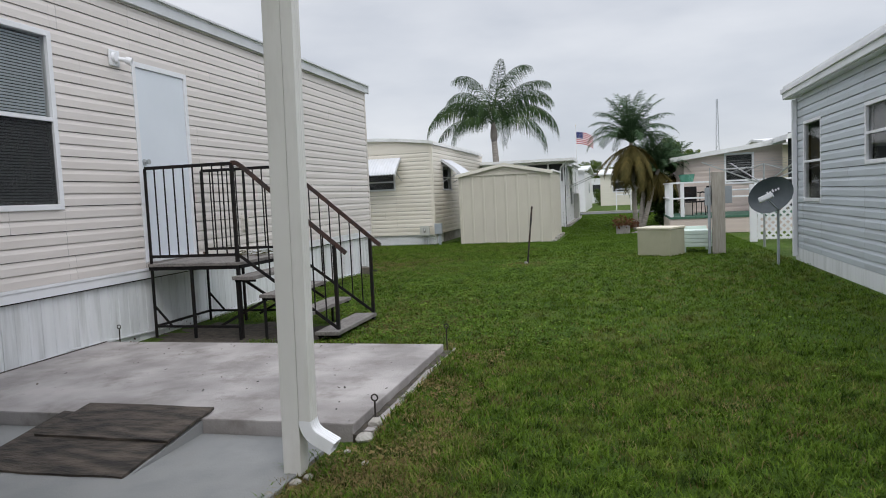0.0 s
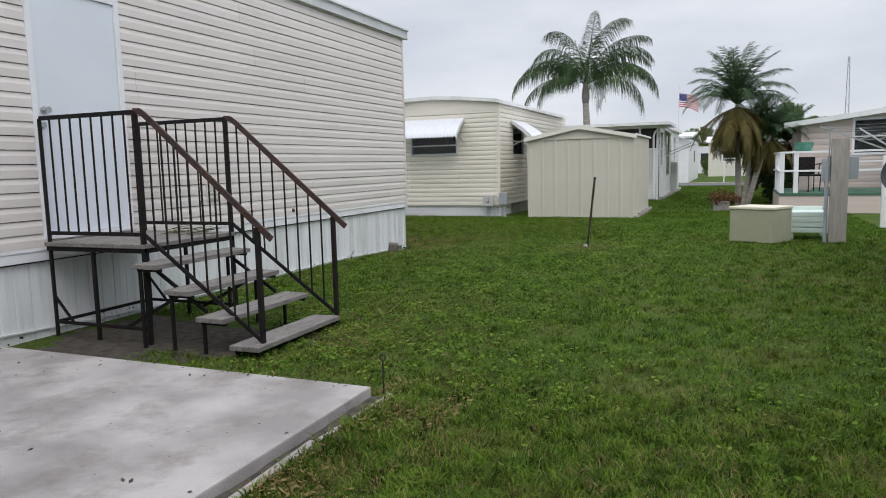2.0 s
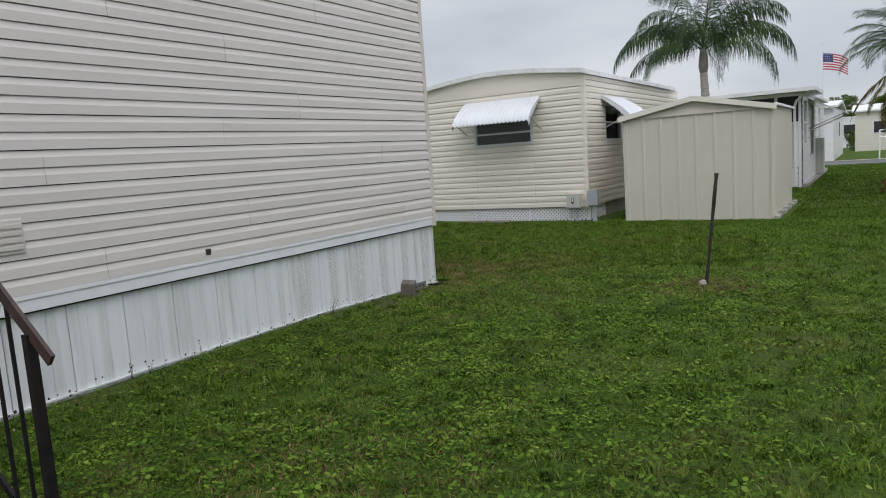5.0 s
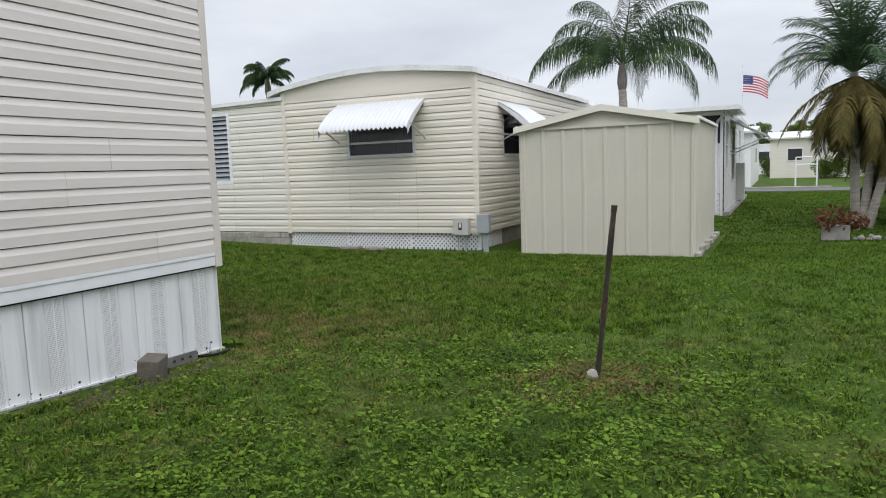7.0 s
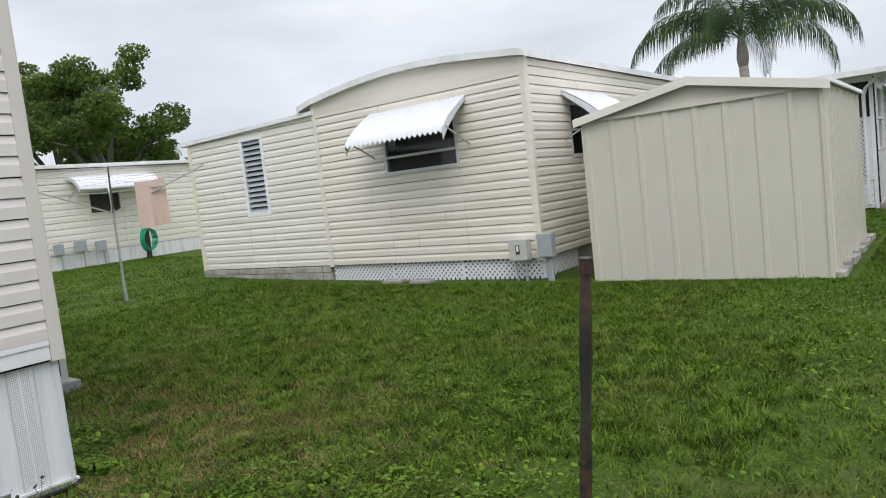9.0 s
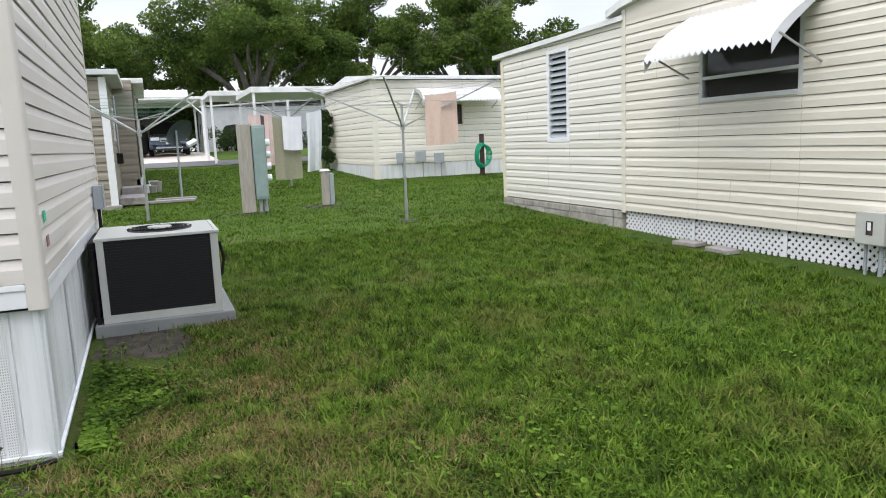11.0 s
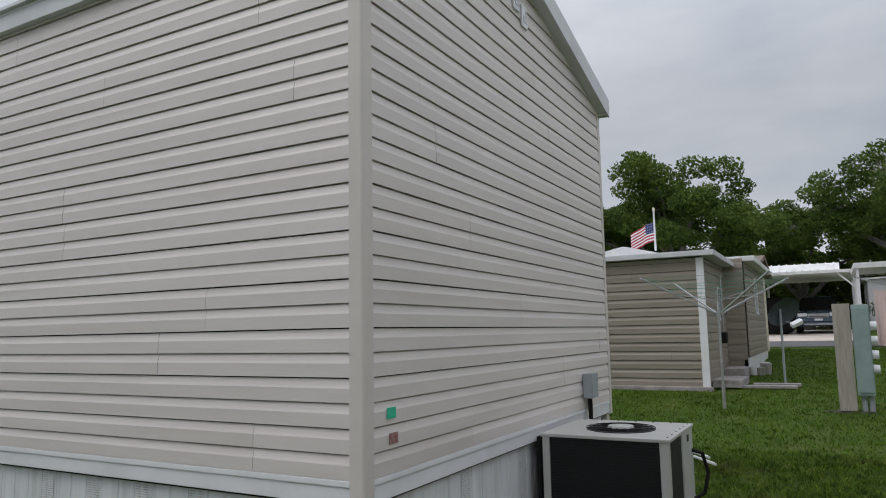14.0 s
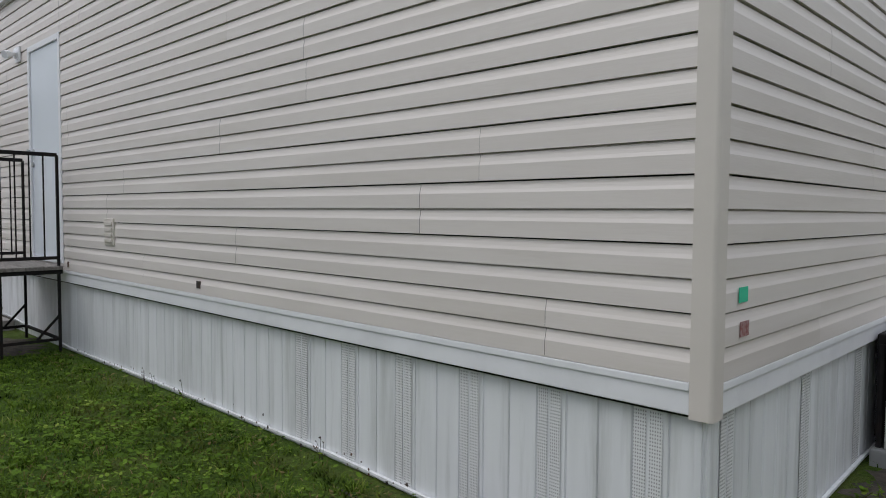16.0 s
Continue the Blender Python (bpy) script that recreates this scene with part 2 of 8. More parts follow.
WOOD = mat("grey_weathered_plank", (0.15, 0.137, 0.13), (0.25, 0.23, 0.215), 9, 0.85, bump=0.4, bscale=45, stretch=(6, 1, 6), c3=(0.13, 0.115, 0.105), s3=3, vary=0.08)
PLY = mat("rotten_plywood", (0.016, 0.013, 0.012), (0.11, 0.088, 0.07), 4, 0.85, bump=1.0, bscale=26, stretch=(1, 4, 4), c3=(0.014, 0.012, 0.011), s3=2.6)
STEEL = mat("galvanised_steel", (0.40, 0.41, 0.42), (0.52, 0.53, 0.54), 12, 0.4, 0.7)
# wall backing coloured near-black to paint the shadow lines between siding courses
LAPSHADE = mat("dark_sheathing", (0.012, 0.011, 0.010), (0.018, 0.017, 0.016), 3, 0.9)
# near-black for unlit rooms and hollows: their shade is put into the colour
SHADEDARK = mat("dark_interior", (0.035, 0.035, 0.04), (0.05, 0.05, 0.055), 3, 0.9)
SCREEN = mat("dark_screen_mesh", (0.022, 0.024, 0.026), (0.035, 0.037, 0.04), 30, 0.7)
BLIND = mat("white_blind_slat", (0.66, 0.70, 0.76), (0.72, 0.76, 0.82), 3, 0.5)
GLASS = glass_mat()
ACBODY = mat("putty_painted_steel", (0.50, 0.50, 0.47), (0.56, 0.56, 0.53), 4, 0.4, c3=(0.45, 0.44, 0.41), s3=2)
ACGRILL = mat("black_coil_grille", (0.004, 0.005, 0.006), (0.008, 0.009, 0.010), 40, 0.6)
GREYBOX = mat("grey_utility_steel", (0.33, 0.36, 0.39), (0.38, 0.41, 0.44), 6, 0.4, c3=(0.3, 0.31, 0.32), s3=4)
PEDGREEN = mat("grey_green_cabinet_paint", (0.24, 0.32, 0.31), (0.29, 0.37, 0.36), 6, 0.45)
POSTWOOD = mat("bleached_timber_post", (0.33, 0.30, 0.26), (0.42, 0.385, 0.34), 7, 0.85, bump=0.3, bscale=50, stretch=(5, 5, 0.6))
STAKE = mat("dark_rusty_stake", (0.015, 0.013, 0.012), (0.05, 0.04, 0.034), 9, 0.7, bump=0.3, c3=(0.16, 0.07, 0.04), s3=6)
BARK = mat("grey_bark", (0.10, 0.09, 0.08), (0.18, 0.165, 0.15), 6, 0.95, bump=0.8, bscale=14, stretch=(1, 1, 0.3))
PALMBARK = mat("palm_trunk_bark", (0.22, 0.20, 0.175), (0.33, 0.30, 0.27), 5, 0.95, bump=0.7, bscale=12, stretch=(1, 1, 5))
DRYLEAF = leaf_mat("dead_palm_frond", (0.050, 0.052, 0.018), (0.14, 0.11, 0.035), (0.26, 0.18, 0.06), 0.12, 0.7)
PALMLEAF = leaf_mat("palm_frond_green", (0.018, 0.038, 0.016), (0.052, 0.092, 0.032), (0.12, 0.16, 0.05), 0.15, 0.45)
PALMDATE = leaf_mat("date_palm_green", (0.035, 0.07, 0.035), (0.075, 0.125, 0.06), (0.14, 0.16, 0.06), 0.2, 0.45)
OAKLEAF = leaf_mat("oak_foliage", (0.045, 0.078, 0.018), (0.14, 0.205, 0.045), (0.24, 0.29, 0.08), 0.35, 0.5, 0.35)
GREYTWIG = mat("grey_moss_twig", (0.20, 0.19, 0.17), (0.27, 0.26, 0.24), 4, 0.9)
SHRUB = leaf_mat("shrub_leaves", (0.03, 0.05, 0.018), (0.06, 0.10, 0.03), (0.2, 0.05, 0.04), 0.2, 0.5)
ASPHALT = mat("road_asphalt", (0.10, 0.10, 0.105), (0.15, 0.15, 0.155), 30, 0.9, bump=0.2, bscale=120, c3=(0.085, 0.085, 0.09), s3=0.5)
DRIVEC = mat("pinkish_drive_concrete", (0.60, 0.52, 0.47), (0.68, 0.60, 0.55), 1.5, 0.85, c3=(0.5, 0.43, 0.39), s3=0.8)
BLOCKG = mat("grey_concrete_block", (0.28, 0.26, 0.235), (0.37, 0.35, 0.32), 6, 0.9, bump=0.5, bscale=45, c3=(0.2, 0.19, 0.165), s3=3, vary=0.12)


TANBLOCK = mat("damp_tan_block", (0.11, 0.095, 0.08), (0.19, 0.165, 0.135), 9, 0.9, bump=0.5, bscale=40, c3=(0.07, 0.06, 0.05), s3=5)


def grass_ground_mat():
    m = bpy.data.materials.new("lawn_soil_and_grass")
    m.use_nodes = True
    nt = m.node_tree
    b = nt.nodes["Principled BSDF"]
    b.inputs["Roughness"].default_value = 0.9
    b.inputs["Specular IOR Level"].default_value = 0.2
    tc = nt.nodes.new("ShaderNodeTexCoord")

    def nz(scale, detail=6, rough=0.6):
        n = nt.nodes.new("ShaderNodeTexNoise")
        n.inputs["Scale"].default_value = scale
        n.inputs["Detail"].default_value = detail
        n.inputs["Roughness"].default_value = rough
        nt.links.new(tc.outputs["Object"], n.inputs[0])
        return n.outputs[0]

    def ramp(fac, a, bb, pa=0.35, pb=0.65):
        r = nt.nodes.new("ShaderNodeValToRGB")
        r.color_ramp.elements[0].position, r.color_ramp.elements[1].position = pa, pb
        r.color_ramp.elements[0].color, r.color_ramp.elements[1].color = (*a, 1), (*bb, 1)
        nt.links.new(fac, r.inputs[0])
        return r.outputs[0]

    fine = ramp(nz(45, 8, 0.7), GRASS_A, GRASS_B)
    wide = ramp(nz(0.55, 4), GRASS_A, GRASS_C, 0.3, 0.7)
    m1 = nt.nodes.new("ShaderNodeMixRGB")
    m1.inputs[0].default_value = 0.5
    nt.links.new(fine, m1.inputs[1])
    nt.links.new(wide, m1.inputs[2])
    dry = nt.nodes.new("ShaderNodeMapRange")
    dry.inputs["From Min"].default_value, dry.inputs["From Max"].default_value = 0.51, 0.68
    dry.inputs["To Max"].default_value = 0.5
    nt.links.new(nz(1.1, 8, 0.7), dry.inputs[0])
    m2 = nt.nodes.new("ShaderNodeMixRGB")
    nt.links.new(dry.outputs[0], m2.inputs[0])
    nt.links.new(m1.outputs[0], m2.inputs[1])
    m2.inputs[2].default_value = (0.15, 0.125, 0.055, 1)
    nt.links.new(m2.outputs[0], b.inputs["Base Color"])
    bp = nt.nodes.new("ShaderNodeBump")
    bp.inputs["Strength"].default_value = 0.8
    bp.inputs["Distance"].default_value = 0.03
    nt.links.new(nz(60, 8, 0.75), bp.inputs["Height"])
    nt.links.new(bp.outputs[0], b.inputs["Normal"])
    return m


LAWN = grass_ground_mat()
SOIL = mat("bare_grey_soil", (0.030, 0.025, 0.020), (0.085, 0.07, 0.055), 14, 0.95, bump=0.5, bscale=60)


# ---------------------------------------------------------------- building blocks
def thing(name, loc, label, category, group="", rz=0.0, kind=""):
    ob = new(name)
    ob.empty_display_size = 0.1
    ob.location = loc
    ob.rotation_euler = (0, 0, rz)
    return tagged(ob, label, category, group, kind)


def part(name, bm, material, parent=None, label="", loc=None, rot=None, smooth=False, kind=""):
    me = bpy.data.meshes.new(name)
    bm.normal_update()
    bm.to_mesh(me)
    bm.free()
    me.materials.append(material)
    if smooth:
        me.shade_smooth()
    return place(name, me, parent, label, loc, rot, kind)


def place(name, me, parent=None, label="", loc=None, rot=None, kind=""):
    ob = new(name, me)
    ob.parent = parent
    if loc is not None:
        ob.location = loc
    if rot is not None:
        ob.rotation_euler = rot
    return tagged(ob, label, "", "", kind)


def bx(bm, x0, x1, y0, y1, z0, z1, bevel=0.0):
    vs = [bm.verts.new((x, y, z)) for z in (z0, z1) for y in (y0, y1) for x in (x0, x1)]
    fs = [bm.faces.new([vs[i] for i in q]) for q in ((0, 2, 3, 1), (4, 5, 7, 6), (0, 1, 5, 4), (2, 6, 7, 3), (0, 4, 6, 2), (1, 3, 7, 5))]
    if bevel:
        es = {e for f in fs for e in f.edges}
        bmesh.ops.bevel(bm, geom=list(es), offset=bevel, segments=2, affect="EDGES", profile=0.6)
    return bm


def boxm(x0, x1, y0, y1, z0, z1, bevel=0.0):
    return bx(bmesh.new(), x0, x1, y0, y1, z0, z1, bevel)


def rod(bm, p0, p1, r0, r1=None, n=8, cap=True):
    p0, p1 = Vector(p0), Vector(p1)
    r1 = r0 if r1 is None else r1
    d = (p1 - p0)
    q = d.to_track_quat("Z", "Y")
    rings = []
    for p, r in ((p0, r0), (p1, r1)):
        rings.append([bm.verts.new(p + q @ Vector((r * math.cos(2 * math.pi * i / n), r * math.sin(2 * math.pi * i / n), 0))) for i in range(n)])
    for i in range(n):
        bm.faces.new((rings[0][i], rings[0][(i + 1) % n], rings[1][(i + 1) % n], rings[1][i]))
    if cap:
        bm.faces.new(rings[0][::-1])
        bm.faces.new(rings[1])
    return bm


def bar(bm, p0, p1, w, h):
    """A square bar between two points."""
    p0, p1 = Vector(p0), Vector(p1)
    q = (p1 - p0).to_track_quat("Z", "Y")
    rings = [[bm.verts.new(p + q @ Vector((sx * w / 2, sy * h / 2, 0))) for sx, sy in ((-1, -1), (1, -1), (1, 1), (-1, 1))] for p in (p0, p1)]
    for i in range(4):
        bm.faces.new((rings[0][i], rings[0][(i + 1) % 4], rings[1][(i + 1) % 4], rings[1][i]))
    bm.faces.new(rings[0][::-1])
    bm.faces.new(rings[1])
    return bm


def tube(bm, pts, radii, n=8):
    """A bent tube through points."""
    pts = [Vector(p) for p in pts]
    rings = []
    for i, p in enumerate(pts):
        d = (pts[min(i + 1, len(pts) - 1)] - pts[max(i - 1, 0)]).normalized()
        q = d.to_track_quat("Z", "Y")
        r = radii[i] if isinstance(radii, (list, tuple)) else radii
        rings.append([bm.verts.new(p + q @ Vector((r * math.cos(2 * math.pi * k / n), r * math.sin(2 * math.pi * k / n), 0))) for k in range(n)])
    for a, b in zip(rings, rings[1:]):
        # match the nearest vertices, as the frame may turn
        off = min(range(n), key=lambda o: (a[0].co - b[o].co).length)
        for k in range(n):
            bm.faces.new((a[k], a[(k + 1) % n], b[(k + 1 + off) % n], b[(k + off) % n]))
    bm.faces.new(rings[0][::-1])
    bm.faces.new(rings[-1])
    return bm


def extrude_profile(bm, pts, a, b, axis="x"):
    """Profile points (u, z), closed, run from a to b along an axis."""
    rows = []
    for s in (a, b):
        rows.append([bm.verts.new((s, u, z) if axis == "x" else (u, s, z)) for u, z in pts])
    n = len(pts)
    for i in range(n):
        bm.faces.new((rows[0][i], rows[0][(i + 1) % n], rows[1][(i + 1) % n], rows[1][i]))
    bm.faces.new(rows[0][::-1])
    bm.faces.new(rows[1])
    bmesh.ops.recalc_face_normals(bm, faces=bm.faces)
    return bm


def rects(L, z0, z1, openings):
    """Splits a wall into upright rectangles round its openings (s0, s1, za, zb)."""
    cuts = sorted({0.0, L, *[min(max(v, 0.0), L) for o in openings for v in o[:2]]})
    out = []
    for a, b in zip(cuts, cuts[1:]):
        if b - a < 1e-4:
            continue
        zs, z = sorted((max(o[2], z0), min(o[3], z1)) for o in openings if o[0] < b - 1e-4 and o[1] > a + 1e-4), z0
        for za, zb in zs:
            if zb <= za:
                continue
            if za > z + 1e-4:
                out.append((a, b, z, za))
            z = max(z, zb)
        if z < z1 - 1e-4:
            out.append((a, b, z, z1))
    return out


def frame_of(origin, angle):
    """A wall's own frame: x along it, y into the house, -y out."""
    return Matrix.Translation(origin) @ Matrix.Rotation(radians(angle), 4, "Z")


PANELS = {}


def siding(parent, F, L, z0, z1, course, per, material, openings=(), top=None, plen=3.66, depth=0.0105, name="siding_panel", lap="dutch", seed=0):
    """Lapped panels on a wall, each one an object. F: the wall's frame in its house; top: points (s, z) of a sloping top."""
    rng = random.Random(seed)
    o, d_ = 0.014, depth
    g = course - 0.0064
    prof = {"dutch": [(0.001, 0.0), (o + d_, 0.0), (o + d_, 0.56 * course), (o + 0.62 * d_, 0.68 * course), (o + 0.3 * d_, 0.82 * course), (o + 0.1 * d_, g), (0.001, g)],
            "clap": [(0.001, 0.0), (o + d_, 0.0), (o + 0.1 * d_, g), (0.001, g)]}[lap]

    def outline():
        pts = []
        for k in range(per):
            for d, f in prof:
                pts.append((d, k * course + f))
        return pts

    base = outline()
    z = z0
    row = 0
    while z < z1 - 0.02:
        h = min(course * per, z1 - z)
        off = rng.uniform(0.3, plen)
        cuts = [0.0]
        s = off
        while s < L - 0.25:
            if s > 0.25:
                cuts.append(s)
            s += plen
        cuts.append(L)
        for a, b in zip(cuts, cuts[1:]):
            rel = []
            for (ra, rb, za, zb) in rects(b - a, z, z + h, [(o[0] - a, o[1] - a, o[2], o[3]) for o in openings]):
                rel.append((round(ra, 3), round(rb, 3), round(za - z, 3), round(zb - z, 3)))
            if not rel:
                continue
            for one in rel:
              rel = [one]
              slope = top is not None and z + h > min(t[1] for t in top)
              key = (material.name, course, per, depth, lap, tuple(rel), round(h, 3), (round(a, 3), row) if slope else 0, id(top) if slope else 0)
              me = PANELS.get(key)
              if me is None:
                  bm = bmesh.new()
                  for ra, rb, za, zb in rel:
                      pts = []
                      for (d0, q0), (d1, q1) in zip(base, base[1:]):
                          for d, q, dn, qn in ((d0, q0, d1, q1),):
                              lo, hi = za - 1e-5, zb + 1e-5
                              if max(q, qn) < lo or min(q, qn) > hi:
                                  continue

                              def cl(d_, q_, d2, q2):
                                  if q_ < lo:
                                      f_ = (lo - q_) / (q2 - q_)
                                      return d_ + (d2 - d_) * f_, lo
                                  if q_ > hi:
                                      f_ = (hi - q_) / (q2 - q_)
                                      return d_ + (d2 - d_) * f_, hi
                                  return d_, q_
                              p0, p1 = cl(d, q, dn, qn), cl(dn, qn, d, q)
                              if not pts or (abs(pts[-1][0] - p0[0]) + abs(pts[-1][1] - p0[1])) > 1e-5:
                                  pts.append(p0)
                              pts.append(p1)
                      va = [bm.verts.new((ra + 0.0008, -d, q)) for d, q in pts]
                      vb = [bm.verts.new((rb - 0.0008, -d, q)) for d, q in pts]
                      for i in range(len(pts) - 1):
                          bm.faces.new((va[i], vb[i], vb[i + 1], va[i + 1]))
                  if slope:
                      for (s0, t0), (s1, t1) in zip(top, top[1:]):
                          if s1 <= a or s0 >= b:
                              continue
                          nrm = Vector((-(t1 - t0), 0, (s1 - s0))).normalized()
                          geom = list(bm.verts) + list(bm.edges) + list(bm.faces)
                          sel = geom
                          bmesh.ops.bisect_plane(bm, geom=sel, plane_co=(s0 - a, 0, t0 - z), plane_no=nrm, clear_outer=(len(top) == 2 or (max(t0, t1) <= max(t for _, t in top))), clear_inner=False)
                  if not bm.faces:
                      bm.free()
                      continue
                  me = bpy.data.meshes.new(name)
                  bm.to_mesh(me)
                  bm.free()
                  me.materials.append(material)
                  PANELS[key] = me
              ob = place(name, me, parent)
              ob.matrix_local = F @ Matrix.Translation((a, -rng.uniform(0.0, 0.0012), z))
        z += course * per
        row += 1


def wall_solid(parent, F, L, z0, z1, openings, material, thick=0.09, top=None, name="wall", ends=0.0):
    bm = bmesh.new()
    for a, b, za, zb in rects(L, z0, z1, openings):
        bx(bm, a, b, 0.0, thick, za, zb)
    if top is not None:
        pts = [(0.0, z1)] + [p for p in top] + [(L, z1)]
        lo = [(s, z) for s, z in pts]
        va = [bm.verts.new((s, 0.0, z)) for s, z in lo]
        vb = [bm.verts.new((s, thick, z)) for s, z in lo]
        bm.faces.new(va)
        bm.faces.new(vb[::-1])
        for i in range(len(lo)):
            j = (i + 1) % len(lo)
            bm.faces.new((va[i], vb[i], vb[j], va[j]))
        bmesh.ops.remove_doubles(bm, verts=bm.verts, dist=1e-5)
    ob = part(name, bm, material, parent)
    ob.matrix_local = F
    return ob


def window(parent, F, s0, s1, z0, z1, fr=0.045, mid=None, frame_mat=None, depth=0.05, blinds="", label="", tint=None, proud=0.03, back=0.085):
    """A window in a wall: casing, sashes, panes, and blinds or a dark panel for the unlit room behind."""
    frame_mat = frame_mat or WHITE
    w = bmesh.new()
    bx(w, s0, s0 + fr, -proud, depth, z0, z1, 0.004)
    bx(w, s1 - fr, s1, -proud, depth, z0, z1, 0.004)
    bx(w, s0 + fr, s1 - fr, -proud, depth, z1 - fr, z1, 0.004)
    bx(w, s0 + fr, s1 - fr, -proud - 0.012, depth, z0, z0 + fr, 0.004)
    ob = part("window", w, frame_mat, parent, label)
    ob.matrix_local = F
    if mid:
        part("meeting_rail", boxm(s0 + fr, s1 - fr, -proud + 0.004, 0.02, mid - 0.018, mid + 0.018, 0.003), frame_mat, ob)
    spans = [(z0 + fr, (mid - 0.018))] + [((mid + 0.018), z1 - fr)] if mid else [(z0 + fr, z1 - fr)]
    for za, zb in spans:
        gb = bmesh.new()
        gb.faces.new([gb.verts.new(p) for p in ((s0 + fr, 0.004, za), (s1 - fr, 0.004, za), (s1 - fr, 0.004, zb), (s0 + fr, 0.004, zb))])
        g = part("pane", gb, GLASS, ob)
        g.visible_shadow = False
    if blinds == "slats":
        bl = bmesh.new()
        z = z0 + fr + 0.02
        while z < z1 - fr - 0.01:
            vs = [bl.verts.new(p) for p in ((s0 + fr + 0.01, 0.022, z - 0.011), (s1 - fr - 0.01, 0.022, z - 0.011), (s1 - fr - 0.01, 0.033, z + 0.009), (s0 + fr + 0.01, 0.033, z + 0.009))]
            bl.faces.new(vs)
            z += 0.026
        part("blind", bl, BLIND, ob, "closed white horizontal blind", kind="stuff")
        part("insect_screen", boxm(s0 + fr, s1 - fr, -0.006, -0.003, z0 + fr, (mid or z1) - 0.018), SCREEN_MESH, ob, "dark half screen over the lower sash")
    elif blinds == "curtain":
        cu = bmesh.new()
        n = 24
        prev = None
        for i in range(n + 1):
            s = s0 + fr + (s1 - s0 - 2 * fr) * i / n
            d = 0.04 + 0.012 * math.sin(i * 1.9)
            cur = (cu.verts.new((s, d, z0 + fr)), cu.verts.new((s, d, z1 - fr)))
            if prev:
                cu.faces.new((prev[0], cur[0], cur[1], prev[1]))
            prev = cur
        part("curtain", cu, BLIND, ob, "pale gathered curtain")
    # added dark sheet close behind the glass, painted as the unlit room
    part("room_shade", boxm(s0 + 0.01, s1 - 0.01, back, back + 0.01, z0 + 0.01, z1 - 0.01), SHADEDARK, ob, "dark panel in place of the unlit room")
    return ob


def gz(x, y):
    """Height of the ground: level lawn, a soft dip at the corner of the near house, and a gentle rise to the street in the west."""
    u = -x - 8.5
    r = 0.035 * (math.log1p(math.exp(u / 0.8)) * 0.8 if u < 30 else u)
    if x < -42:
        r -= 0.035 * (-x - 42)
    r += 0.070 * math.exp(-((x + 1.74) / 0.13) ** 2) * max(0.0, min(1.0, (y - 3.2) / 0.2)) * max(0.0, min(1.0, (5.5 - y) / 0.2))
    return r - 0.09 * math.exp(-((x + 5.4) / 1.2) ** 2 - ((y - 13.1) / 1.4) ** 2)


# ---------------------------------------------------------------- ground
def make_ground():
    xs = sorted(set([-400, -250, -150, -100, -70, -55] + [-48 + i * 1.0 for i in range(36)] + [-12 + i * 0.3 for i in range(33)] + [-2.1 + i * 0.05 for i in range(14)] + [-1.3 + i * 0.3 for i in range(19)] + [4.5 + i * 2 for i in range(10)] + [30, 50, 80, 150, 250, 400]))
    ys = sorted(set([-300, -150, -80, -40, -20, -10, -5] + [-3 + i * 0.3 for i in range(90)] + [24 + i * 1.0 for i in range(30)] + [60, 75, 100, 150, 250, 400]))
    xs, ys = np.array(xs), np.array(ys)
    vs = [(x, y, gz(x, y) - 0.012) for y in ys for x in xs]
    nx = len(xs)
    fs = [(j * nx + i, j * nx + i + 1, (j + 1) * nx + i + 1, (j + 1) * nx + i) for j in range(len(ys) - 1) for i in range(nx - 1)]
    me = bpy.data.meshes.new("ground")
    me.from_pydata(vs, [], fs)
    me.materials.append(LAWN)
    me.shade_smooth()
    tagged(new("ground", me), "wide mown lawn of coarse green grass between mobile homes", "lawn", "", "structure")


make_ground()


def wpart(name, bm, material, parent, label="", smooth=False, kind=""):
    """A part whose mesh was drawn in world places, under a thing that stands at its base."""
    bmesh.ops.translate(bm, verts=bm.verts, vec=-parent.location)
    return part(name, bm, material, parent, label, smooth=smooth, kind=kind)


def wframe(parent, x, y, angle):
    return Matrix.Translation(-parent.location) @ frame_of((x, y, 0), angle)


def corner_post(parent, x, y, sx, sy, z0, z1, material, w=0.085, e=0.0275):
    """An outside corner trim with two legs, at a corner whose walls run towards -sx and -sy."""
    bm = bmesh.new()
    r, i = 0.016, 0.001
    pts = [(i, i), (i, -w), (e, -w)]
    pts += [(e - r + r * math.cos(a), e - r + r * math.sin(a)) for a in [math.pi / 2 * k / 5 for k in range(6)]]
    pts += [(-w, e), (-w, i)]
    lo = [bm.verts.new((x + sx * a, y + sy * b, z0)) for a, b in pts]
    hi = [bm.verts.new((x + sx * a, y + sy * b, z1)) for a, b in pts]
    for k in range(len(pts)):
        j = (k + 1) % len(pts)
        bm.faces.new((lo[k], lo[j], hi[j], hi[k]))
    bm.faces.new(lo)
    bm.faces.new(hi)
    bmesh.ops.recalc_face_normals(bm, faces=bm.faces)
    return wpart("corner_trim", bm, material, parent)


# ---------------------------------------------------------------- near mobile home
def gable(s0, s1, ze, zr):
    return [(s0, ze), ((s0 + s1) / 2, zr), (s1, ze)]


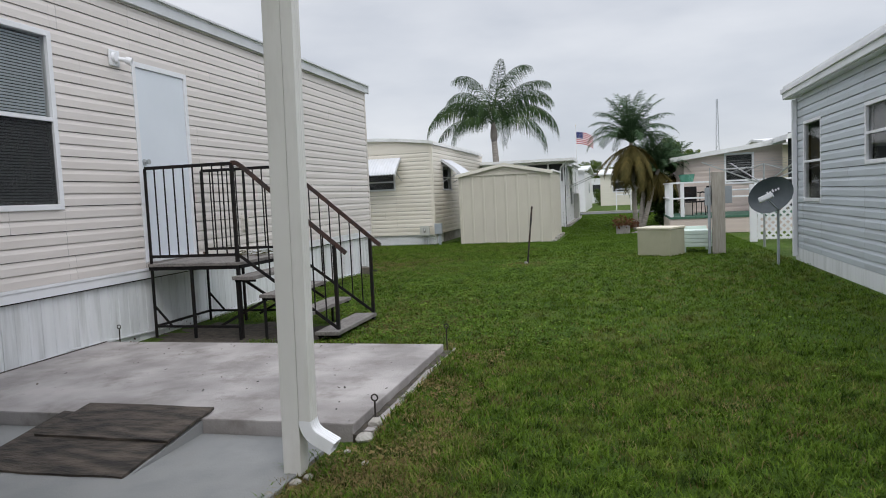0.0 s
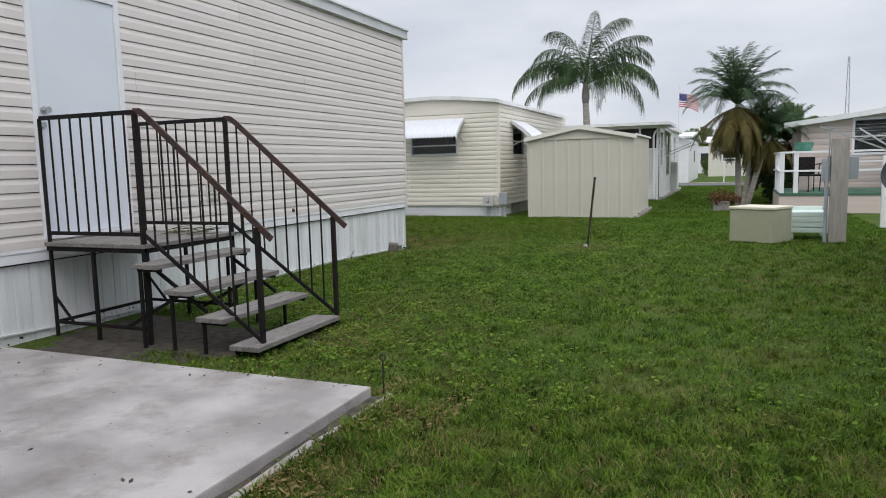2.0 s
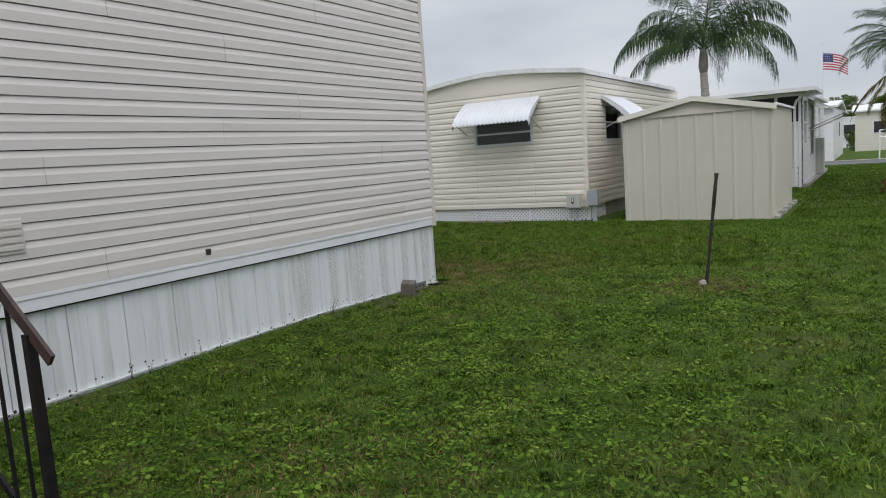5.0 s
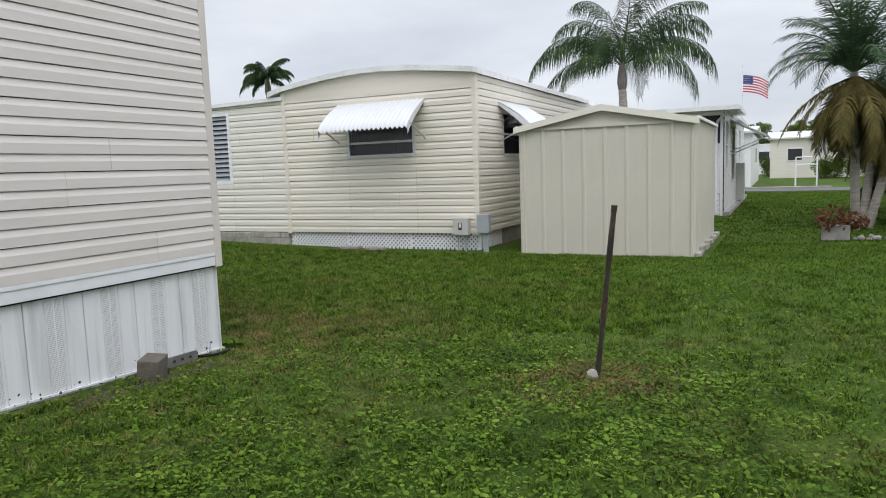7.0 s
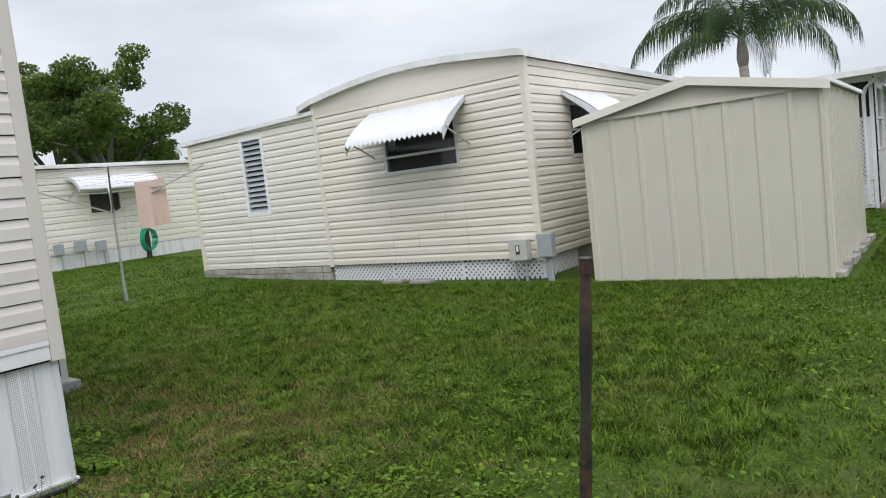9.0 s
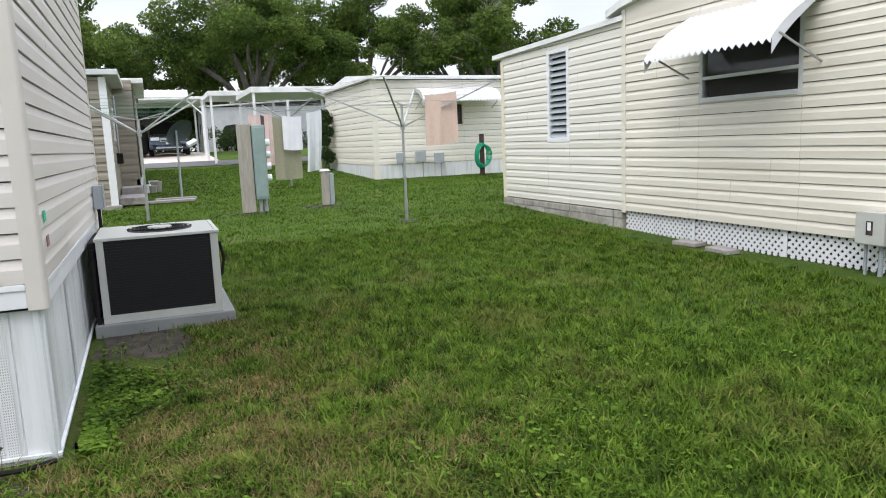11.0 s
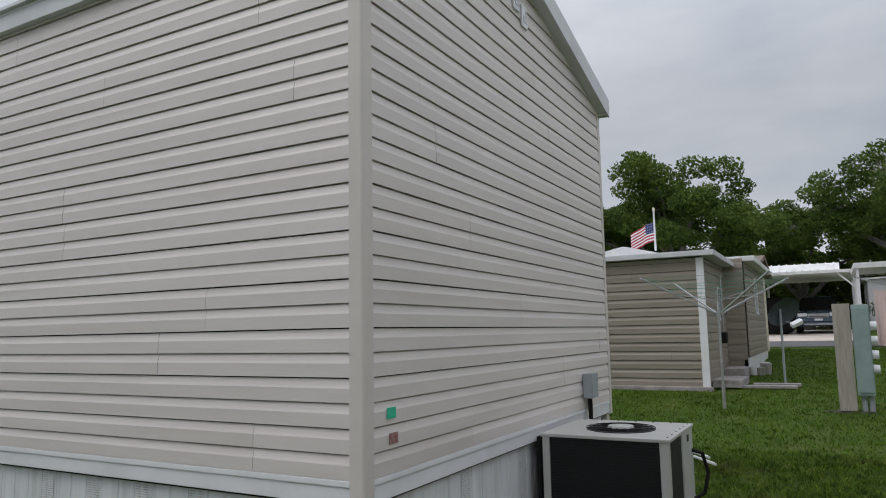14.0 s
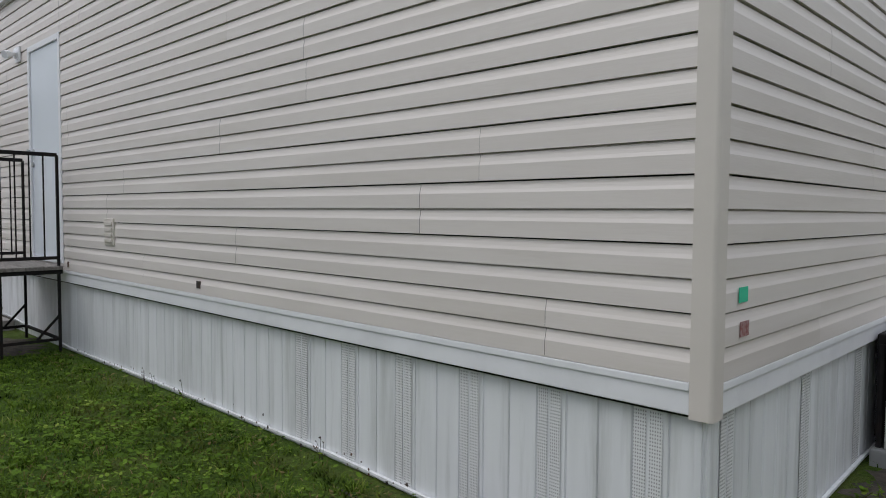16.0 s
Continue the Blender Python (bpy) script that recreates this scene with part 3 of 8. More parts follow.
def home_near():
    X, Y1, Y0, XW = -5.28, 13.03, -7.0, -9.24
    h = thing("mobile_home", (X, Y1, -0.1), "long mobile home with warm white horizontal vinyl siding and white skirting", "house")
    ZE, ZR = 3.56, 4.10
    F = wframe(h, X, Y0, 90)
    L = Y1 - Y0
    door = (6.05 - Y0, 7.0 - Y0, 0.80, 2.90)
    win = (3.98 - Y0, 4.99 - Y0, 1.39, 2.97)
    win2 = (-1.5 - Y0, -0.5 - Y0, 1.39, 2.97)
    ops = [door, win, win2]
    wall_solid(h, F, L, 0.62, ZE, ops, LAPSHADE)
    siding(h, F, L, 0.7435, ZE - 0.05, 0.1132, 2, VINYL, ops, seed=3)
    G = wframe(h, X, Y1, 180)
    W = X - XW
    top = [(0, ZE + 0.02), (W / 2, ZR), (W, ZE + 0.02)]
    wall_solid(h, G, W, 0.62, ZE, [], LAPSHADE, top=[(0, ZE + 0.01), (W / 2, ZR - 0.01), (W, ZE + 0.01)])
    siding(h, G, W, 0.7435, ZR, 0.1132, 2, VINYL, [], top=top, seed=8)
    wall_solid(h, wframe(h, XW, Y1, 270), L, 0.0, ZE, [], VINYL_POST)
    wall_solid(h, wframe(h, XW, Y0, 0), W, 0.0, ZE, [], VINYL_POST)
    wpart("floor_deck", boxm(XW + 0.1, X - 0.1, Y0 + 0.1, Y1 - 0.1, 0.55, 0.60), SHADEDARK, h)
    corner_post(h, X, Y1, 1, 1, 0.622, ZE - 0.02, VINYL_POST, w=0.052)
    corner_post(h, XW, Y1, -1, 1, 0.622, ZE - 0.02, VINYL_POST, w=0.052)
    # white band under the siding, with its lip
    for Fr, LL, s0 in ((F, L, 0.0), (G, W, 0.0)):
        bm = bmesh.new()
        bx(bm, s0 + 0.0, LL - 0.053, -0.020, -0.001, 0.632, 0.712, 0.004)
        bx(bm, s0 + 0.0, LL - 0.053, -0.027, -0.001, 0.7125, 0.7415, 0.004)
        if Fr is G:
            bmesh.ops.translate(bm, verts=bm.verts, vec=(0.053, 0, 0))
            bmesh.ops.scale(bm, verts=bm.verts, vec=(0.986, 1, 1))
        ob = part("band_trim", bm, WHITE, h, "white band trim above the skirting")
        ob.matrix_local = Fr
    # skirting: boards with rounded ribs, every third one punched
    def skirt_panel(w):
        bm = bmesh.new()
        pts = []
        for k in range(3):
            a = k * w / 3
            for f, d in ((0.0, -0.012 if k == 0 else 0.002), (0.035, 0.010), (0.5, 0.0125), (0.965, 0.010), (1.0, 0.002)):
                pts.append((a + f * w / 3, d))
        va = [bm.verts.new((s, -d, -0.16)) for s, d in pts]
        vb = [bm.verts.new((s, -d, 0.636)) for s, d in pts]
        for i in range(len(pts) - 1):
            bm.faces.new((va[i], va[i + 1], vb[i + 1], vb[i]))
        me = bpy.data.meshes.new("skirting_panel")
        bm.to_mesh(me)
        bm.free()
        me.materials.append(SKIRT)
        return me
    me = skirt_panel(0.418)
    pbm = bmesh.new()
    quads = (((0.0, 0, -0.10), (0.048, 0, -0.10), (0.048, 0, 0.628), (0.0, 0, 0.628)), ((0.062, 0, -0.10), (0.11, 0, -0.10), (0.11, 0, 0.628), (0.062, 0, 0.628)))
    for q in quads:
        pbm.faces.new([pbm.verts.new(p) for p in q])
    pme = bpy.data.meshes.new("vent_strip")
    pbm.to_mesh(pme)
    pbm.free()
    pme.materials.append(PERF)
    s = L - 0.0
    i = 0
    while s > 0.3:
        s -= 0.418
        ob = place("skirting_panel", me, h)
        ob.matrix_local = F @ Matrix.Translation((s, 0.03, 0.0))
        if i < 6:
            v = place("vent_strip", pme, ob, "punched vent strip")
            v.location = (0.146, -0.0140, 0)
        i += 1
    s = 0.0
    i = 0
    while s < W - 0.3:
        ob = place("skirting_panel", me, h)
        ob.matrix_local = G @ Matrix.Translation((s, 0.03, 0.0))
        if i % 2 == 0:
            v = place("vent_strip", pme, ob, "punched vent strip")
            v.location = (0.146, -0.0140, 0)
        s += 0.418
        i += 1
    wpart("skirting_corner", boxm(X - 0.05, X - 0.012, Y1 - 0.05, Y1 - 0.012, -0.2, 0.636, 0.012), SKIRT, h)
    # bottom track, slightly wavy where the ground has moved
    for a, b in [(k * 2.0, min(k * 2.0 + 2.0, L)) for k in range(int(L / 2) + 1)]:
        y0, y1 = Y0 + a, Y0 + b
        if y1 - y0 < 0.05:
            continue
        za, zb = gz(X, y0) + (0.11 if 3.3 < y0 < 5.4 else 0.0), gz(X, y1) + (0.11 if 3.3 < y1 < 5.4 else 0.0)
        wpart("bottom_track", bar(bmesh.new(), (X - 0.005, y0, max(za, 0.02 + gz(X, y0))), (X - 0.005, y1 - 0.004, max(zb, 0.02 + gz(X, y1))), 0.018, 0.014), SKIRT, h)
    for k in range(4):
        x0, x1 = X - k, max(X - k - 1, XW)
        wpart("bottom_track", bar(bmesh.new(), (x0, Y1 - 0.005, gz(x0, Y1) + 0.015), (x1 + 0.003, Y1 - 0.005, gz(x1, Y1) + 0.015), 0.018, 0.014), SKIRT, h)
    # roof: two slopes, aluminium fascia and drip edge
    xm = (X + XW) / 2
    for sx, xe in ((1, X + 0.075), (-1, XW - 0.075)):
        bm = bmesh.new()
        zi = ZE + 0.02
        y0, y1 = Y0 - 0.15, Y1 + 0.10
        zt, ze = ZR + 0.075, ZE + 0.075
        a = [(xm, zt - 0.05), (xe, ze - 0.05), (xe, ze), (xm, zt)]
        extrude_profile(bm, a, y0, y1, axis="y")
        wpart("roof", bm, ROOFW, h, "shallow white metal roof")
        bm = bmesh.new()
        xa, xb = sorted((X + 0.0 if sx > 0 else XW, xe))
        bx(bm, xa, xb, Y0 - 0.15, Y1 + 0.099, ZE - 0.085, ZE + 0.022)
        bar(bm, (xe + sx * 0.006, Y0 - 0.15, ZE + 0.055), (xe + sx * 0.006, Y1 + 0.105, ZE + 0.055), 0.05, 0.022)
        wpart("fascia", bm, FASCIA, h, "grey white aluminium fascia")
        bm = bmesh.new()
        pts = [(xm, zt + 0.004), (xe, ze + 0.004), (xe, ze - 0.17), (xm, zt - 0.17)]
        extrude_profile(bm, pts, Y1 + 0.101, Y1 + 0.118, axis="y")
        wpart("rake_board", bm, FASCIA, h)
        bm = bmesh.new()
        extrude_profile(bm, [(xm, zt - 0.15), (xe, ze - 0.15), (xe, ze - 0.165), (xm, zt - 0.165)], Y1 + 0.002, Y1 + 0.10, axis="y")
        wpart("rake_soffit", bm, FASCIA, h)
    # door
    a, b, za, zb = door
    bm = bmesh.new()
    for r in ((a, a + 0.055), (b - 0.055, b)):
        bx(bm, r[0], r[1], -0.03, 0.05, za, zb, 0.004)
    bx(bm, a + 0.055, b - 0.055, -0.03, 0.05, zb - 0.055, zb, 0.004)
    bx(bm, a + 0.055, b - 0.055, -0.045, 0.06, za, za + 0.03, 0.004)
    fr = part("door_frame", bm, WHITE, h)
    fr.matrix_local = F
    d = part("door", boxm(a + 0.058, b - 0.058, -0.014, 0.028, za + 0.034, zb - 0.058, 0.006), DOORW, h, "flat pale grey painted door, shut")
    d.matrix_local = F
    bm = bmesh.new()
    rod(bm, (a + 0.11, -0.014, 1.86), (a + 0.11, -0.022, 1.86), 0.032, n=14)
    rod(bm, (a + 0.11, -0.022, 1.86), (a + 0.11, -0.05, 1.86), 0.012, n=10)
    rod(bm, (a + 0.11, -0.05, 1.86), (a + 0.11, -0.075, 1.86), 0.024, 0.028, n=14)
    part("door_knob", bm, STEEL, d, "steel door knob", smooth=False)
    bm = bmesh.new()
    rod(bm, (a + 0.09, -0.014, 1.74), (a + 0.09, -0.03, 1.74), 0.026, n=14)
    part("deadbolt", bm, STEEL, d, "steel deadbolt")
    window(h, F, *win, fr=0.05, mid=2.19, blinds="slats", label="white framed sash window with closed blinds")
    window(h, F, *win2, fr=0.05, mid=2.19, blinds="slats", label="white framed sash window with closed blinds")
    # dryer vent cover and small plates
    s = 8.11 - Y0
    bm = bmesh.new()
    bx(bm, s - 0.095, s + 0.095, -0.036, -0.0, 1.01, 1.225, 0.006)
    for k in range(4):
        bx(bm, s - 0.075, s + 0.075, -0.046, -0.036, 1.035 + k * 0.045, 1.062 + k * 0.045, 0.002)
    o = part("vent_cover", bm, VINYL_POST, h, "beige louvred dryer vent cover")
    o.matrix_local = F
    for s, z, m_, w in ((9.61 - Y0, 0.805, STAKE, 0.024), (7.12 - Y0, 0.80, STAKE, 0.012)):
        o = part("outlet_plate", boxm(s - w, s + w, -0.032, -0.020, z - 0.024, z + 0.024, 0.003), m_, h, "small dark plate")
        o.matrix_local = F
    return h


home_near()


def stickers_and_plates():
    G = mat("green_paper_label", (0.03, 0.50, 0.30), (0.05, 0.56, 0.34), 30, 0.5)
    R = mat("red_paper_label", (0.26, 0.07, 0.07), (0.42, 0.30, 0.30), 70, 0.5)
    for name, m_, x, z, lab in (("green_sticker", G, -5.475, 1.021, "small green square sticker on the siding"), ("red_sticker", R, -5.492, 0.903, "small red square sticker on the siding")):
        ob = part(name, boxm(x - 0.038, x + 0.038, 13.0577, 13.0597, z - 0.026, z + 0.026), m_, None, lab)
        tagged(ob, lab, "sticker")
    # two house number tiles high on the gable
    for k, (x, z) in enumerate(((-7.18, 3.80), (-7.33, 3.72))):
        t = thing("number_tile", (x, 13.058, z), "small white number tile high on the gable", "house number", "number tiles")
        part("tile", boxm(-0.055, 0.055, 0, 0.014, -0.085, 0.085, 0.004), WHITE, t)
        bm = bmesh.new()
        bx(bm, -0.03, -0.018, 0.0145, 0.018, -0.05, 0.05)
        bx(bm, 0.018, 0.03, 0.0145, 0.018, -0.05, 0.0)
        bx(bm, -0.018, 0.018, 0.0145, 0.018, -0.05, -0.038)
        bx(bm, -0.018, 0.018, 0.0145, 0.018, -0.012, 0.0)
        part("numeral", bm, FASCIA, t, "grey numeral bars")


stickers_and_plates()


def wall_lamp():
    t = thing("wall_lamp", (-5.252, 5.78, 2.87), "white outdoor wall lamp beside the door", "lamp")
    part("mount", boxm(0.0, 0.02, -0.075, 0.075, -0.075, 0.085, 0.008), WHITE, t)
    bm = bmesh.new()
    rod(bm, (0.02, 0, 0.01), (0.045, 0, 0.01), 0.055, 0.045, n=16)
    part("base", bm, WHITE, t)
    bm = bmesh.new()
    rod(bm, (0.04, 0.02, 0.0), (0.10, 0.06, -0.01), 0.022, n=10)
    rod(bm, (0.10, 0.06, -0.01), (0.15, 0.085, -0.03), 0.034, 0.042, n=12)
    part("lamp_head", bm, WHITE, t)


wall_lamp()


# ---------------------------------------------------------------- package air conditioner
def air_conditioner():
    x0, x1, y0, y1 = -8.10, -7.26, 13.12, 13.955   # x0..x1 runs along the end wall
    zb, zt = 0.10, 0.70
    pad = boxm(x0 - 0.12, x1 + 0.04, y0 - 0.06, y1 + 0.08, -0.09, 0.075, 0.012)
    p = part("concrete_pad", pad, CONC2)
    tagged(p, "low weathered concrete pad under the air conditioner", "slab")
    t = thing("air_conditioner", ((x0 + x1) / 2, (y0 + y1) / 2, zb - 0.02), "putty coloured air conditioner with black coil grilles on a concrete pad", "air conditioner")
    wpart("body", boxm(x0 + 0.012, x1 - 0.022, y0 + 0.012, y1 - 0.022, zb, zt - 0.02), ACBODY, t)
    wpart("lid", boxm(x0 - 0.01, x1 + 0.012, y0 - 0.01, y1 + 0.012, zt - 0.022, zt, 0.005), ACBODY, t)
    wpart("base_rail", boxm(x0, x1, y0, y1, zb - 0.025, zb + 0.012, 0.004), ACBODY, t)
    # east coil face with its frame
    bm = bmesh.new()
    bx(bm, x1 - 0.02, x1 + 0.002, y0, y0 + 0.05, zb + 0.012, zt - 0.022, 0.003)
    bx(bm, x1 - 0.02, x1 + 0.002, y1 - 0.055, y1, zb + 0.012, zt - 0.022, 0.003)
    bx(bm, x1 - 0.02, x1 + 0.0015, y0 + 0.05, y1 - 0.055, zb + 0.012, zb + 0.034)
    bx(bm, x1 - 0.055, x1 - 0.02, y1 - 0.02, y1 + 0.002, zb + 0.012, zt - 0.022, 0.003)
    wpart("cabinet_frame", bm, ACBODY, t)
    bm = bmesh.new()
    bx(bm, x0, x0 + 0.38, y1 - 0.02, y1 + 0.002, zb + 0.012, zt - 0.022, 0.003)
    wpart("cabinet_frame", bm, ACBODY, t)
    bm = bmesh.new()
    bx(bm, x1 - 0.024, x1 - 0.012, y0 + 0.05, y1 - 0.055, zb + 0.034, zt - 0.022)
    n = 26
    for k in range(n):
        z = zb + 0.045 + (zt - zb - 0.08) * k / (n - 1)
        bx(bm, x1 - 0.012, x1 - 0.003, y0 + 0.05, y1 - 0.055, z - 0.003, z + 0.003)
    wpart("coil_grille", bm, ACGRILL, t, "black louvred coil grille")
    bm = bmesh.new()
    bx(bm, x0 + 0.38, x1 - 0.055, y1 - 0.024, y1 - 0.008, zb + 0.02, zt - 0.024)
    wpart("coil_grille", bm, ACGRILL, t, "black louvred coil grille")
    # fan opening on the lid
    cx, cy = (x0 + x1) / 2 + 0.03, (y0 + y1) / 2 + 0.02
    bm = bmesh.new()
    rod(bm, (cx, cy, zt), (cx, cy, zt + 0.004), 0.235, n=36)
    wpart("fan_opening", bm, ACGRILL, t, "dark round fan opening")
    bm = bmesh.new()
    for r in (0.235, 0.205, 0.175, 0.145, 0.115):
        n = 36
        for k in range(n):
            a0, a1 = 2 * math.pi * k / n, 2 * math.pi * (k + 1) / n
            bar(bm, (cx + r * math.cos(a0), cy + r * math.sin(a0), zt + 0.012), (cx + r * math.cos(a1), cy + r * math.sin(a1), zt + 0.012), 0.004, 0.004)
    for k in range(12):
        a0 = 2 * math.pi * k / 12
        bar(bm, (cx + 0.09 * math.cos(a0), cy + 0.09 * math.sin(a0), zt + 0.015), (cx + 0.24 * math.cos(a0), cy + 0.24 * math.sin(a0), zt + 0.011), 0.005, 0.004)
    wpart("fan_guard", bm, BLACK, t, "black wire fan guard")
    bm = bmesh.new()
    rod(bm, (cx, cy, zt + 0.004), (cx, cy, zt + 0.024), 0.095, 0.085, n=24)
    wpart("fan_cap", bm, ACBODY, t, "putty round centre cap")
    bm = bmesh.new()
    for k in range(6):
        rod(bm, (x0 + 0.05 + k * 0.14, y1 - 0.02, zt), (x0 + 0.05 + k * 0.14, y1 - 0.02, zt + 0.004), 0.006, n=6)
        rod(bm, (x0 + 0.03, y0 + 0.05 + k * 0.13, zt), (x0 + 0.03, y0 + 0.05 + k * 0.13, zt + 0.004), 0.006, n=6)
    wpart("screw", bm, STAKE, t, "dark lid screws", kind="stuff")
    bm = bmesh.new()
    bx(bm, x0 + 0.16, x0 + 0.22, y1 + 0.002, y1 + 0.006, zt - 0.10, zt - 0.055)
    wpart("badge", bm, STAKE, t, "small dark badge")
    bm = bmesh.new()
    tube(bm, [(x0 + 0.05, y1, 0.52), (x0 + 0.03, y1 + 0.07, 0.50), (x0 + 0.0, y1 + 0.10, 0.36), (x0 + 0.02, y1 + 0.07, 0.22), (x0 + 0.06, y1, 0.18)], 0.014, 8)
    wpart("conduit", bm, BLACK, t, "black flexible conduit")
    # added black block: paints the shadow in the gap between unit and wall
    wpart("duct_boot", boxm(x0 + 0.05, x1 - 0.035, 13.062, y0 + 0.011, zb + 0.02, zt - 0.03, 0.01), BLACK, t, "black block filling the shaded gap between the unit and the wall")
    # added black tube, a painted dark line at the rear corner gap
    bm = bmesh.new()
    tube(bm, [(x1 - 0.02, y0 - 0.03, 0.62), (x1 - 0.015, y0 - 0.032, 0.3), (x1 - 0.02, y0 - 0.03, -0.02)], 0.016, 8)
    wpart("drain_hose", bm, BLACK, t, "black upright tube for the shaded gap behind the unit")
    # disconnect switch on the wall
    d = thing("disconnect_box", (-8.47, 13.058, 0.93), "grey electrical disconnect box on the siding above the air conditioner", "electrical box")
    part("box", boxm(-0.075, 0.075, 0.0, 0.075, -0.10, 0.10, 0.006), GREYBOX, d)
    part("lid", boxm(-0.08, 0.08, 0.076, 0.084, -0.095, 0.105, 0.003), GREYBOX, d)
    bm = bmesh.new()
    rod(bm, (-0.03, 0.03, -0.10), (-0.03, 0.03, -0.55), 0.014)
    tube(bm, [(0.03, 0.03, -0.10), (0.03, 0.04, -0.3), (0.05, 0.09, -0.46), (0.07, 0.12, -0.5)], 0.012)
    part("conduit", bm, BLACK, d, "black conduit")


air_conditioner()


# ---------------------------------------------------------------- porch post, downspout, slabs, ramp
def near_patio():
    o = part("upper_slab", boxm(-5.26, -1.885, 3.27, 5.38, -0.05, 0.10, 0.010), CONC)
    tagged(o, "raised concrete patio slab with stains and a faint ring", "slab", "", "structure")
    o = part("lower_slab", boxm(-5.26, -1.99, -6.0, 3.262, -0.05, 0.012, 0.004), CONC2)
    tagged(o, "smooth grey carport slab", "slab", "", "structure")
    # ramp: a wedge and two worn boards on it
    bm = bmesh.new()
    vs = [bm.verts.new(p) for p in ((-3.82, 2.62, 0.013), (-2.84, 2.62, 0.013), (-2.84, 3.266, 0.013), (-3.82, 3.266, 0.013), (-3.82, 3.266, 0.085), (-2.84, 3.266, 0.085))]
    for q in ((0, 3, 2, 1), (0, 1, 5, 4), (1, 2, 5), (0, 4, 3), (3, 4, 5, 2)):
        bm.faces.new([vs[i] for i in q])
    tagged(part("ramp", bm, CONC2), "low grey concrete ramp up to the patio slab", "ramp")
    tilt = math.atan2(0.075, 0.66)
    for i, (x, y, w, l, z, tl) in enumerate(((-3.35, 2.93, 0.98, 0.74, 0.058, tilt), (-3.29, 3.17, 0.90, 0.46, 0.099, tilt * 0.95))):
        bm = boxm(-w / 2, w / 2, -l / 2, l / 2, -0.008, 0.008)
        bmesh.ops.subdivide_edges(bm, edges=bm.edges, cuts=9, use_grid_fill=True)
        for v in bm.verts:
            f = noise.noise(Vector((v.co.x * 7 + i * 9, v.co.y * 7, 0)))
            if abs(abs(v.co.x) - w / 2) < 1e-4 or abs(abs(v.co.y) - l / 2) < 1e-4:
                v.co.x += f * 0.014
                v.co.y += noise.noise(Vector((v.co.x * 11, v.co.y * 9, 4))) * 0.014
            v.co.z += f * 0.004
        o = part("plywood_board", bm, PLY, None, "dark rotting plywood board laid as a ramp", loc=(x, y, z), rot=(tl, 0, 0.02 - i * 0.03))
        tagged(o, "dark rotting plywood board laid as a ramp", "board", "plywood boards")
    # post with downspout and elbow
    px, py = -2.01, 2.80
    t = thing("porch_post", (px, py, 0.0), "square white aluminium porch post with a ribbed downspout", "post")
    t.rotation_euler = (0, radians(0.9), 0)
    wpart("post", boxm(px - 0.047, px + 0.047, py - 0.047, py + 0.047, 0.0, 2.78, 0.004), POSTM, t)

    def ds(bm, path, w=0.083, d=0.058):
        """Ribbed rectangular pipe along a path in the x z plane."""
        prof = []
        nrib = 4
        for sgn in (1,):
            for k in range(nrib * 4 + 1):
                u = -w / 2 + w * k / (nrib * 4)
                prof.append((u, -d / 2 - (0.004 if k % 4 in (1, 2) else 0)))
            for k in range(nrib * 4 + 1):
                u = w / 2 - w * k / (nrib * 4)
                prof.append((u, d / 2 + (0.004 if k % 4 in (1, 2) else 0)))
        rings = []
        for i, (p, tdir) in enumerate(path):
            p, tdir = Vector(p), Vector(tdir).normalized()
            side = Vector((0, 1, 0))
            nrm = side.cross(tdir)
            rings.append([bm.verts.new(p + side * u + nrm * v) for u, v in prof])
        n = len(prof)
        for a, b in zip(rings, rings[1:]):
            for k in range(n):
                bm.faces.new((a[k], a[(k + 1) % n], b[(k + 1) % n], b[k]))
        return bm
    cx = px + 0.047 + 0.034
    bm = ds(bmesh.new(), [((cx, py - 0.01, 2.74), (0, 0, -1)), ((cx, py - 0.01, 0.28), (0, 0, -1))])
    wpart("downspout", bm, POSTM, t, "ribbed off white downspout")
    el = []
    R = 0.10
    for k in range(8):
        a = radians(62) * k / 7
        c = (cx + R * (1 - math.cos(a)), py - 0.01, 0.285 - R * math.sin(a))
        el.append((c, (math.sin(a), 0, -math.cos(a))))
    lx, lz = el[-1][0][0], el[-1][0][2]
    el.append(((lx + 0.085, py - 0.01, lz - 0.045), (math.sin(radians(62)), 0, -math.cos(radians(62)))))
    el = [((p[0], p[1], p[2]), d_) for p, d_ in el]
    bm = ds(bmesh.new(), el, 0.088, 0.063)
    wpart("elbow", bm, WHITE, t, "ribbed white downspout elbow")
    # patio roof overhead
    r = thing("patio_roof", (-3.6, -1.5, 2.78), "white aluminium patio roof over the carport slab", "roof", kind="structure")
    wpart("pan", boxm(-5.2, -1.95, -6.0, 2.70, 2.86, 2.92), ROOFW, r)
    wpart("gutter", boxm(-2.13, -1.95, -6.0, 2.70, 2.75, 2.86), WHITE, r)
    # edging of broken concrete along the slab
    rng = random.Random(5)
    y = 3.3
    while y < 5.2:
        l = rng.uniform(0.3, 0.8)
        w = rng.uniform(0.018, 0.040)
        bm = boxm(-w, w, -l / 2, l / 2, -0.05, rng.uniform(-0.005, 0.012), 0.012)
        for v in bm.verts:
            v.co += Vector((rng.uniform(-1, 1), rng.uniform(-1, 1), rng.uniform(-1, 1))) * 0.008
        o = part("edging_stone", bm, CONC, None, "", loc=(-1.815 + rng.uniform(-0.012, 0.015), y + l / 2, 0.048), rot=(0, 0, rng.uniform(-0.05, 0.05)))
